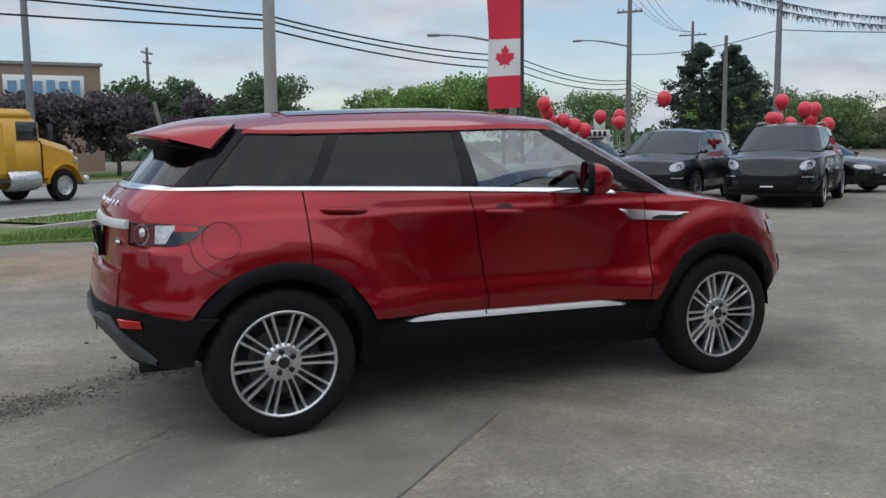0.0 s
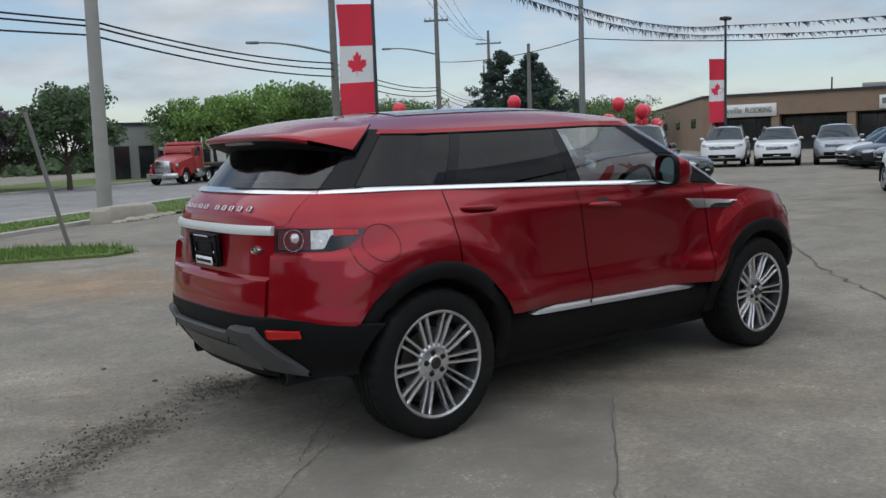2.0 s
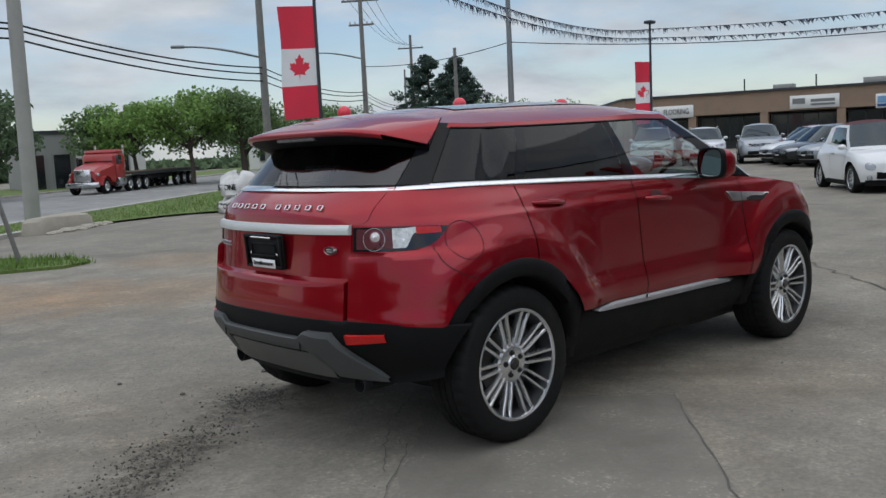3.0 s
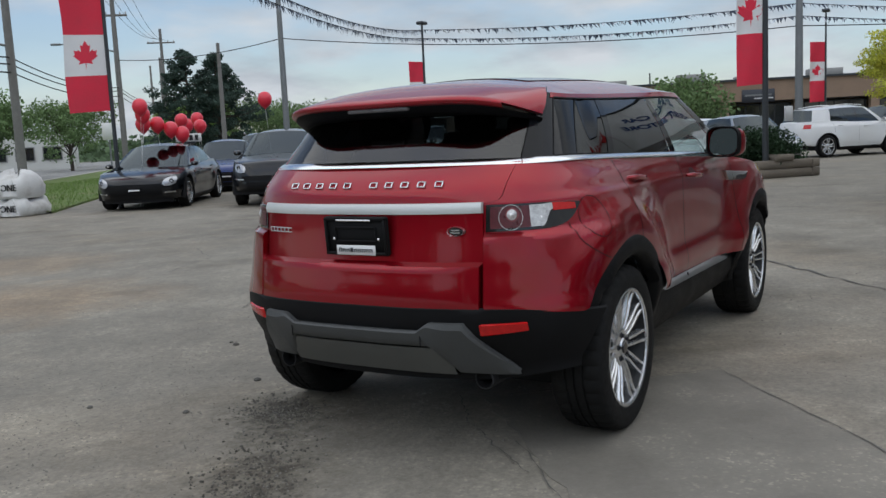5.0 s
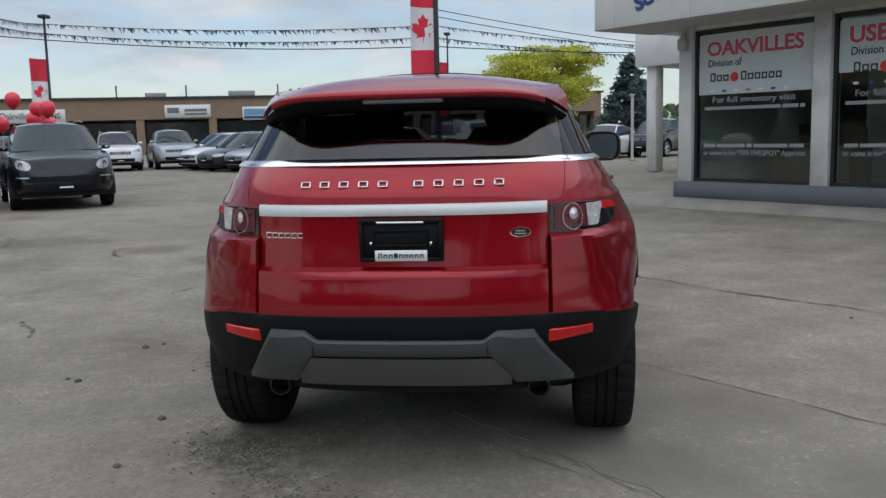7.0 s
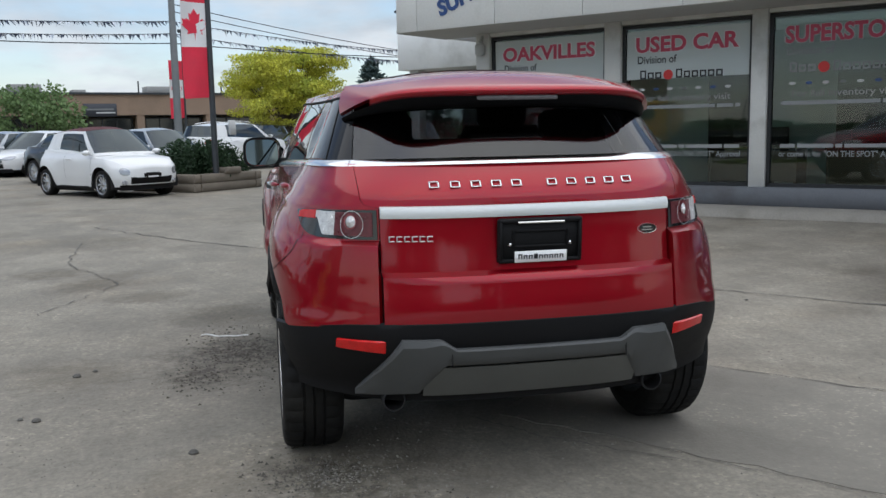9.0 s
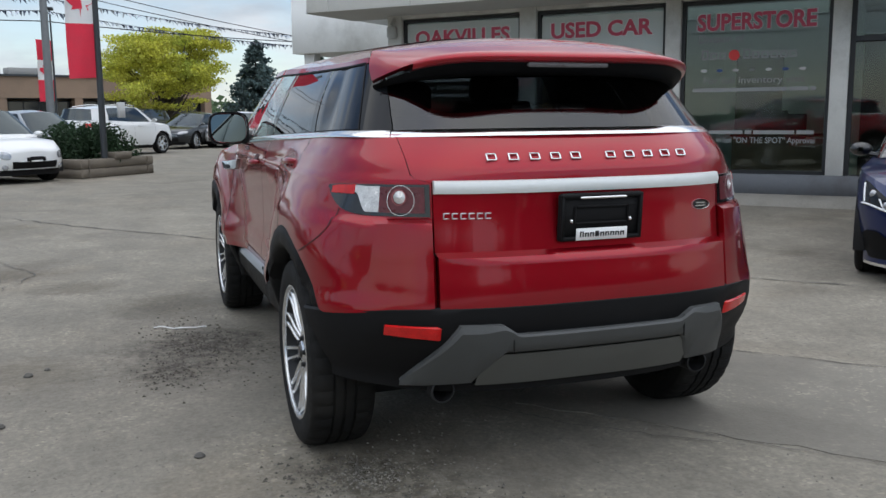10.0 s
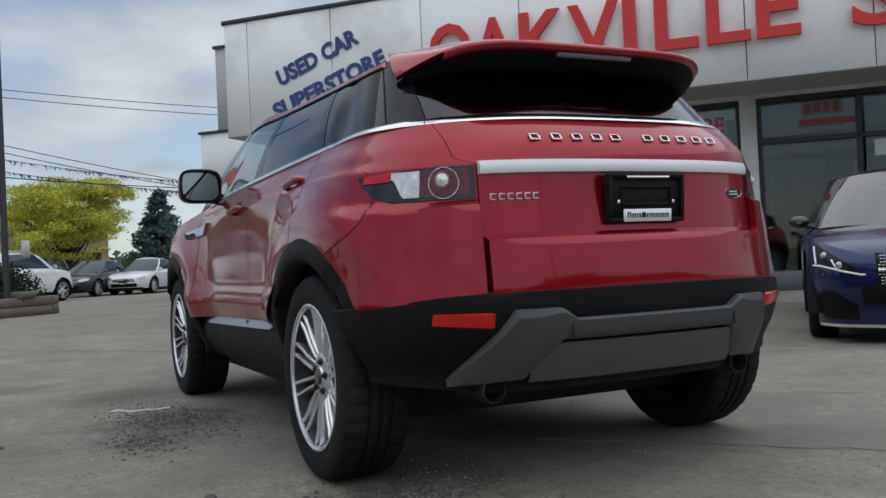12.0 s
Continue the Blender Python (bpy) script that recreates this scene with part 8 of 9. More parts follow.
def pennants(p, q, sag, n, drop):
    p, q = Vector(p), Vector(q)
    f = lambda t: p.lerp(q, t) - Vector((0, 0, 4 * sag * t * (1 - t)))
    t = thing("pennant_string", "string of dark and silver tinsel pennants overhead", "pennants", pose(0, 0, 0), "pennant strings")
    MB().path([f(k) for k in lerp_list(0, 1, 30)], 0.012, 5).out("cord", M_WIREM, t)
    V, F, V2, F2 = [], [], [], []
    for i in range(n):
        a = f((i + rng2.random() * 0.6) / n)
        d = (q - p).normalized() * rng2.uniform(0.02, 0.07)
        tip = a + (q - p).normalized() * rng2.uniform(-0.05, 0.24) + Vector((rng2.normal(0, 0.06), rng2.normal(0, 0.06), -drop * rng2.uniform(0.2, 1.1)))
        W_, G_ = (V, F) if rng2.random() < 0.6 else (V2, F2)
        k = len(W_)
        W_ += [a - d, a + d, tip + d * rng2.uniform(-1, 1)]
        G_.append((k, k + 1, k + 2))
    link("pennant_fringe", V, F, M_TINS, t, "dark tinsel pennants", smooth=0, fix=False)["kind"] = "stuff"
    link("pennant_fringe", V2, F2, M_TINL, t, "silver tinsel pennants", smooth=0, fix=False)["kind"] = "stuff"


pennants((8.69, 14.49, 6.95), (32.12, 20.63, 6.3), 0.9, 520, 0.28)
pennants((8.69, 14.49, 6.5), (32.12, 20.63, 5.9), 0.75, 520, 0.28)
pennants((32.12, 20.63, 6.3), (34.3, 4.05, 5.9), 0.25, 260, 0.24)
pennants((32.12, 20.63, 5.9), (34.3, 4.05, 5.4), 0.3, 260, 0.24)
pennants((34.3, 4.05, 5.9), (45.0, -14.0, 5.4), 0.4, 300, 0.24)
pennants((34.3, 4.05, 5.4), (45.0, -14.0, 4.9), 0.4, 300, 0.24)

# ---- balloons ----
M_BALL = mat("red_balloon", (0.74, 0.03, 0.055), 0.3, vary=0.06, coat=0.3)
BALLOONS = ((8.94, 13.88, 2.23, 8.9, 14.0), (9.35, 14.3, 1.85, 8.9, 14.2), (9.69, 14.21, 1.84, 9.7, 14.0), (10.1, 13.85, 1.6, 9.9, 13.8), (9.1, 14.0, 2.05, 8.9, 14.1), (9.9, 14.0, 1.72, 9.9, 13.9), (11.3, 12.3, 2.32, 11.4, 12.2),
            (11.77, 15.62, 1.98, 11.7, 15.5), (12.6, 15.9, 2.02, 12.6, 15.8), (12.4, 15.6, 1.82, 12.4, 15.6), (13.93, 11.24, 2.22, 13.9, 11.2), (13.7, 10.3, 2.0, 13.6, 10.5), (14.48, 12.1, 1.83, 14.4, 12.1), (15.16, 11.4, 2.05, 15.2, 11.5), (15.15, 11.5, 1.8, 15.2, 11.6), (15.4, 11.2, 1.67, 15.3, 11.4), (15.3, 12.75, 1.85, 15.2, 12.7), (15.62, 12.6, 1.72, 15.5, 12.6), (13.3, 17.0, 1.9, 13.3, 16.8))
for bx, by, bz, gx, gy in BALLOONS:
    bl = thing("balloon", "shiny red party balloon tied up over the cars", "balloon", pose(bx, by, bz, 0, 0, 0), "red balloons")
    prof = [(0.0, 0.20), (0.05, 0.195), (0.11, 0.165), (0.155, 0.10), (0.168, 0.03), (0.155, -0.05), (0.115, -0.12), (0.06, -0.17), (0.02, -0.195), (0.022, -0.21), (0.0, -0.205)]
    MB().lathe(prof, 20, axis="z").out("skin", M_BALL, bl, smooth=60)
    zz = lie(to_uv(gx, gy)[1])
    MB().path([((gx - bx) * t, (gy - by) * t, -0.21 + (zz - bz + 0.21) * t) for t in lerp_list(0, 1, 6)], 0.004, 4).out("string", M_PALELET, bl)

# ---- pale post by the far row ----
mp = thing("marker_post", "slim pale grey post standing before the far cars", "post", pose(30.19, -4.12, 0))
MB().tube((0, 0, 0), (0, 0, 2.5), 0.055, n=10).out("shaft", M_WHITEPOST, mp)
MB().box((0, 0, 2.53), (0.16, 0.16, 0.06), ch=0.01).out("cap", M_WHITEPOST, mp)
MB().box((0, 0, 0.02), (0.24, 0.24, 0.04), ch=0.01).out("foot_plate", M_POLES, mp, "galvanised foot plate")

# ---- planter with shrub ----
pl = thing("timber_planter", "low square planter of weathered timber beams", "planter", pose(16.75, 2.3, 0, 0, 0, 42.5 + 45 - 42))
M_BEAM = mat("weathered_beam", (0.17, 0.145, 0.115), 0.9, vary=0.3, scale=3, fine=60, bump=0.4, rnd=0.2)
M_SOIL = mat("soil", (0.05, 0.04, 0.03), 0.95, vary=0.4, bump=0.6)
for z in (0.1, 0.3):
    for s in (-1, 1):
        MB().box((0.0, s * 0.95, z), (2.1, 0.2, 0.19), ch=0.02).out("beam", M_BEAM, pl)
        MB().box((s * 0.95, 0.0, z), (0.2, 1.69, 0.19), ch=0.02).out("beam", M_BEAM, pl)
MB().box((0, 0, 0.18), (1.7, 1.7, 0.3)).out("soil", M_SOIL, pl)
MB().box((-0.85, -0.1, 0.45), (0.5, 0.5, 0.14), ch=0.02).out("pole_foot", M_BEAM, pl)
MB().box((-0.80, -0.4, 1.42), (0.06, 0.2, 0.34), ch=0.01).out("meter_box", M_PALELET, pl, "small pale box on the pole")


def leaf_cloud(name, pts, sizes, material, parent, seed, flat=0.0):
    """Many small leaf quads, each turned at random; pts an array of places."""
    g = np.random.default_rng(seed)
    n = len(pts)
    a = g.normal(size=(n, 3)); a[:, 2] *= 1 - flat
    a /= np.linalg.norm(a, axis=1)[:, None]
    b = np.cross(a, g.normal(size=(n, 3))); b /= np.linalg.norm(b, axis=1)[:, None]
    s = np.asarray(sizes)[:, None]
    q = np.stack([pts - a * s, pts - b * s * 0.6, pts + a * s, pts + b * s * 0.6], 1).reshape(-1, 3)
    me = bpy.data.meshes.new(name)
    me.from_pydata(q.tolist(), [], (np.arange(4 * n).reshape(n, 4)).tolist())
    me.materials.append(material)
    ob = new(name, me)
    ob.parent = parent
    return ob


def foliage(name, c, vary=0.4, second=None):
    if name in MATS:
        return MATS[name]
    m = mat(name, c, 0.7, vary=vary, scale=0.6, fine=3.0, spec=0.3, dirt=second, dirt_scale=0.7)
    n, l = m.node_tree.nodes, m.node_tree.links
    p = n["Principled BSDF"]
    g = n.new("ShaderNodeNewGeometry")
    r = n.new("ShaderNodeMapRange"); r.inputs["To Min"].default_value, r.inputs["To Max"].default_value = 0.7, 1.3
    l.new(g.outputs["Random Per Island"], r.inputs["Value"])
    old = p.inputs["Base Color"].links[0].from_socket
    x = n.new("ShaderNodeMixRGB"); x.blend_type = "MULTIPLY"; x.inputs[0].default_value = 1
    l.new(old, x.inputs[1]); l.new(r.outputs[0], x.inputs[2]); l.new(x.outputs[0], p.inputs["Base Color"])
    tl = n.new("ShaderNodeBsdfTranslucent"); l.new(x.outputs[0], tl.inputs[0])
    ms = n.new("ShaderNodeMixShader"); ms.inputs[0].default_value = 0.3
    out = n["Material Output"]
    l.new(p.outputs[0], ms.inputs[1]); l.new(tl.outputs[0], ms.inputs[2]); l.new(ms.outputs[0], out.inputs[0])
    return m


M_BARK = mat("bark", (0.075, 0.06, 0.048), 0.95, vary=0.35, scale=6, bump=0.6, bscale=20)


def broad_tree(x, y, z0, h, rad, material, label, seed, n=8000, leaf=0.125, trunk=0.28, name="tree", squash=0.72, limbs=13):
    """Trunk, limbs and a crown of leaf clumps with gaps and an uneven edge."""
    g = np.random.default_rng(seed)
    t = thing(name, label, "tree", pose(x, y, z0), "trees")
    mb = MB()
    ht = h * trunk
    mb.path([(0, 0, -0.3), (0.03, 0, ht * 0.5), (-0.04, 0.05, ht), (0.02, 0.02, h * 0.62)], [h * 0.033, h * 0.027, h * 0.022, h * 0.01], 8)
    clumps = []
    cz = ht + (h - ht) * 0.5
    hr = (h - ht) * 0.55
    for k in range(limbs):
        a = 2 * math.pi * (k * 0.618 + g.uniform(0, 0.12)); e = g.uniform(-0.35, 1.0)
        rr = rad * g.uniform(0.5, 0.95) * math.sqrt(max(0.15, 1 - (0.75 * e) ** 2))
        end = Vector((rr * math.cos(a), rr * math.sin(a), cz + hr * e * 0.85))
        st = Vector((0, 0, ht * g.uniform(0.8, 1.5)))
        mid_ = st.lerp(end, 0.5) + Vector((0, 0, -0.06 * h * g.random()))
        mb.path([st, mid_, end], [h * 0.012, h * 0.008, h * 0.003], 5)
        clumps.append((end, rad * g.uniform(0.26, 0.44)))
        for j in range(4):
            q = mid_.lerp(end, g.uniform(0.2, 1.0)) + Vector(g.normal(0, rad * 0.22, 3))
            clumps.append((q, rad * g.uniform(0.14, 0.30)))
    for j in range(9):
        clumps.append((Vector((g.normal(0, rad * 0.3), g.normal(0, rad * 0.3), cz + hr * g.uniform(0.2, 0.95))), rad * g.uniform(0.2, 0.36)))
    mb.out("trunk", M_BARK, t, "dark trunk and limbs")
    w = np.array([c[1] ** 2 for c in clumps]); w /= w.sum()
    idx = g.choice(len(clumps), n, p=w)
    d = g.normal(size=(n, 3)); d /= np.linalg.norm(d, axis=1)[:, None]
    rr = np.array([clumps[i][1] for i in idx])[:, None] * (g.random((n, 1)) ** 0.45)
    d[:, 2] *= squash
    pts = np.array([tuple(clumps[i][0]) for i in idx]) + d * rr
    leaf_cloud("crown", pts, g.uniform(0.6, 1.3, n) * leaf, material, t, seed + 1)
    return t


def conifer(x, y, z0, h, rad, material, label, seed, n=5200, leaf=0.16, pine=False):
    """A conifer: straight trunk, whorls of branches with sprays of needles."""
    g = np.random.default_rng(seed)
    t = thing("conifer_tree", label, "tree", pose(x, y, z0), "conifers")
    mb = MB().path([(0, 0, -0.3), (0.0, 0.02, h * 0.5), (0.0, 0.0, h)], [h * 0.022, h * 0.014, 0.01], 8)
    P = []
    tiers = int(h * (4.2 if not pine else 1.1))
    for k in range(tiers):
        f = (k + 0.5) / tiers
        z = h * (0.10 + 0.88 * f) if not pine else h * (0.30 + 0.66 * f)
        prof = (1 - f) ** 0.85 if not pine else math.sin(math.pi * min(1, 0.25 + 0.72 * f)) ** 0.7
        nb = int(7 + 5 * (1 - f)) if not pine else 5
        for j in range(nb):
            a = g.uniform(0, 6.28)
            z += g.normal(0, 0.06)
            r = rad * prof * (g.uniform(0.7, 1.15) if not pine else g.uniform(0.4, 1.3))
            end = Vector((r * math.cos(a), r * math.sin(a), z + (-0.10 * r if not pine else g.uniform(-0.1, 0.25) * r)))
            mb.path([(0, 0, z), end], [0.03, 0.008], 4)
            m = max(4, int(n / tiers / nb))
            u = g.random((m, 1)) ** (0.6 if not pine else 0.35)
            w_ = (0.10 + 0.16 * r * u) if not pine else (0.22 * r + 0.15)
            q = np.array([[0, 0, z]]) + u * np.array([[end.x, end.y, end.z - z]]) + g.normal(size=(m, 3)) * np.array([[1, 1, 0.7]]) * w_ * 0.5
            P.append(q)
    mb.out("trunk", M_BARK, t)
    P = np.concatenate(P)
    leaf_cloud("crown", P, g.uniform(0.6, 1.3, len(P)) * leaf, material, t, seed + 1, 0.3)
    return t


def layered_pine(x, y, z0, h, rad, label, seed):
    """An old pine: bare lower trunk, limbs in loose storeys, each ending in flat ragged tufts."""
    g = np.random.default_rng(seed)
    t = thing("pine_tree", label, "tree", pose(x, y, z0), "conifers")
    mb = MB().path([(0, 0, -0.3), (0.05, 0.02, h * 0.5), (0.0, 0.0, h * 0.97)], [h * 0.025, h * 0.017, 0.03], 8)
    P = []
    storeys = 13
    for k in range(storeys):
        f = k / (storeys - 1)
        z = h * (0.22 + 0.74 * f)
        reach = rad * (0.62 + 0.5 * math.sin(math.pi * min(1.0, 0.15 + 0.85 * f))) * (1 - 0.78 * max(0.0, f - 0.45) / 0.55)
        for j in range(6 if f < 0.8 else 4):
            a = g.uniform(0, 6.283)
            r = reach * g.uniform(0.55, 1.12)
            zz = z + g.normal(0, 0.14)
            end = Vector((r * math.cos(a), r * math.sin(a), zz + 0.10 * r + 0.1))
            mid_ = Vector((0.55 * r * math.cos(a), 0.55 * r * math.sin(a), zz - 0.03))
            mb.path([(0, 0, zz - 0.1), mid_, end], [0.05, 0.035, 0.012], 4)
            for c, cr in ((end, 0.42), (mid_.lerp(end, 0.5) + Vector(g.normal(0, 0.2, 3)), 0.40), (mid_ + Vector(g.normal(0, 0.18, 3)), 0.36)):
                m = 95
                d = g.normal(size=(m, 3)); d /= np.linalg.norm(d, axis=1)[:, None]
                P.append(np.array([tuple(c)]) + d * np.array([[1.15, 1.15, 0.62]]) * cr * g.uniform(0.7, 1.3) * g.random((m, 1)) ** 0.5)
    mb.out("trunk", M_BARK, t, "dark trunk and limbs")
    P = np.concatenate(P)
    leaf_cloud("crown", P, g.uniform(0.05, 0.12, len(P)), F_PINE, t, seed + 1)
    return t


# green, purple and pine tones are greyed: distance haze put into the leaf colour
F_GREEN, F_LIGHT, F_DARK, F_PURPLE, F_YELLOW, F_PINE, F_SPRUCE, F_SHRUB = (foliage("leaves_green", (0.145, 0.22, 0.09)), foliage("leaves_light_green", (0.20, 0.32, 0.09)), foliage("leaves_dark_green", (0.11, 0.165, 0.085)),
    foliage("leaves_purple", (0.115, 0.098, 0.108)), foliage("leaves_yellow", (0.56, 0.55, 0.085), 0.4, (0.23, 0.33, 0.06)), foliage("needles_pine", (0.055, 0.088, 0.07)), foliage("needles_blue", (0.105, 0.155, 0.155)), foliage("needles_shrub", (0.03, 0.06, 0.028)))

g_ = np.random.default_rng(77)
n_ = 13000
th, uu, rr_ = g_.uniform(0, 6.283, n_), g_.random(n_), g_.random(n_) ** 0.4
lob = 1 + 0.22 * np.sin(3 * th + 1) + 0.16 * np.sin(7 * th)
pts = np.stack([0.98 * rr_ * lob * np.cos(th) * np.sqrt(1 - (uu * 0.9) ** 2) + 0.1, 0.98 * rr_ * lob * np.sin(th) * np.sqrt(1 - (uu * 0.9) ** 2), 0.32 + 0.85 * uu * rr_ + g_.normal(0, 0.03, n_)], 1)
sh = thing("evergreen_shrub", "dense dark evergreen shrub in the timber planter", "shrub", pose(16.75, 2.3, 0))
leaf_cloud("needles", pts, g_.uniform(0.02, 0.05, n_), F_SHRUB, sh, 4)
MB().path([(0, 0, 0.2), (0.05, 0.02, 0.7)], [0.05, 0.02], 6).out("stem", M_BARK, sh)

# trees across the street and round the lot
ZS = -0.35
broad_tree(-2.2, 43.5, ZS, 3.9, 2.6, F_PURPLE, "dark purple-leaved tree across the street", 1)
broad_tree(1.6, 44.0, ZS, 4.0, 2.3, F_PURPLE, "dark purple-leaved tree across the street", 2)
broad_tree(4.1, 50.0, ZS, 5.2, 2.6, F_DARK, "rounded green tree across the street", 3, 9000)
broad_tree(6.4, 46.8, ZS, 3.9, 2.3, F_PURPLE, "dark purple-leaved tree across the street", 4)
broad_tree(9.4, 44.5, ZS, 4.9, 2.7, F_DARK, "broad dark tree across the street", 5, 9000)
broad_tree(19.7, 53.7, ZS, 4.3, 2.5, F_GREEN, "rounded green street tree by the houses", 7, 6500, 0.12, 0.40)
broad_tree(20.6, 51.5, ZS, 5.0, 2.6, F_LIGHT, "light green street tree with gaps", 8, 6500, 0.12, 0.42)
broad_tree(23.0, 48.6, ZS, 5.4, 3.0, F_LIGHT, "light green street tree with gaps", 9, 6800, 0.12, 0.42)
broad_tree(26.2, 47.8, ZS, 5.7, 3.2, F_GREEN, "light green street tree with gaps", 10, 7200, 0.12, 0.42)
broad_tree(29.5, 53.0, ZS, 4.9, 2.8, F_GREEN, "rounded green street tree by the houses", 11, 6500, 0.12, 0.40)
broad_tree(45.6, 65.2, ZS, 5.4, 4.0, F_GREEN, "green tree down the street", 12)
broad_tree(53.0, 58.5, ZS, 5.0, 3.4, F_LIGHT, "light green tree behind the parked cars", 13)
broad_tree(59.5, 60.4, ZS, 6.6, 4.2, F_GREEN, "green tree behind the parked cars", 14)
broad_tree(66.0, 57.0, ZS, 5.0, 4.4, F_GREEN, "green tree behind the parked cars", 15)
broad_tree(71.0, 63.0, ZS, 5.2, 4.0, F_DARK, "green tree behind the parked cars", 16)
layered_pine(41.1, 45.9, ZS, 8.3, 2.9, "tall dark pine with ragged layered branches", 17)
layered_pine(42.9, 44.8, ZS, 8.0, 2.9, "tall dark pine with ragged layered branches", 18)
broad_tree(40.0, -0.7, 0, 5.2, 3.0, F_YELLOW, "yellow-green locust tree with an airy crown", 19, 60000, 0.058, 0.24, squash=0.32, limbs=30)
conifer(42.3, -5.2, 0, 5.2, 2.1, F_SPRUCE, "blue-green spruce with layered branches", 20, 14000, 0.10)
broad_tree(53.2, 13.7, 0, 4.1, 2.6, F_GREEN, "small green tree in front of the brick units", 21, 3600, 0.14, 0.2)
conifer(47.5, -9.5, 0, 5.2, 1.8, F_PINE, "dark spruce behind the showroom wing", 22, 3500, 0.12)

# distant tree lines; the one behind the camera is an unseen addition
def tree_line(pts, n, h, spread, material, seed):
    g = np.random.default_rng(seed)
    P = []
    for i in range(n):
        k = g.integers(0, len(pts) - 1); t = g.random()
        c = np.array(pts[k]) * (1 - t) + np.array(pts[k + 1]) * t
        bump_ = 0.6 + 0.4 * math.sin(c[0] * 0.21) * math.sin(c[1] * 0.17 + 1) + 0.12 * math.sin(c[0] * 0.9 + c[1] * 0.7)
        P.append((c[0] + g.normal(0, spread), c[1] + g.normal(0, spread), -0.4 + h * bump_ * g.random() ** 0.7))
    e = thing("distant_trees", "hazy distant line of green trees", "trees", pose(0, 0, 0), kind="stuff")
    leaf_cloud("foliage", np.array(P), g.uniform(0.35, 0.8, n), material, e, seed + 1)["kind"] = "stuff"
tree_line([(-70, 95), (-20, 90), (20, 92), (50, 105), (90, 115)], 9000, 2.0, 2.5, F_DARK, 31)
tree_line([(60, 72), (85, 62), (105, 50), (112, 20), (112, -30), (90, -70)], 9000, 4.0, 2.5, F_DARK, 32)
# unseen, added behind the camera to cut bright sky from the tailgate's reflections
tree_line([(-55, -60), (-42, -25), (-40, 0), (-44, 22), (-60, 40)], 12000, 7.0, 2.0, F_DARK, 34)
tree_line([(75, 130), (110, 120), (140, 90), (150, 40)], 6000, 5.0, 3, F_DARK, 33)

# ---- buildings beyond ----
M_BRICK = mat("brown_brick", (0.27, 0.19, 0.135), 0.9, vary=0.14, scale=0.6, fine=14, bump=0.2, dirt=(0.2, 0.145, 0.105), dirt_scale=0.25)
M_TAN = mat("tan_block", (0.30, 0.22, 0.16), 0.9, vary=0.1, scale=0.5, fine=10)
M_GREYB = mat("grey_block", (0.28, 0.28, 0.27), 0.9, vary=0.1, scale=0.5)
M_WHITEB = mat("white_render", (0.62, 0.62, 0.59), 0.85, vary=0.08, scale=0.5)
M_DKGLASS = mat("dark_shop_glass", (0.015, 0.018, 0.02), 0.12, coat=0.5, vary=0.3, scale=0.6)
M_SIGNW = mat("sign_white", (0.7, 0.7, 0.67), 0.6, vary=0.05)
M_SIGNB = mat("sign_pale_blue", (0.16, 0.32, 0.5), 0.6, vary=0.2, scale=1)
M_SIGND = mat("sign_dark", (0.03, 0.034, 0.045), 0.5)


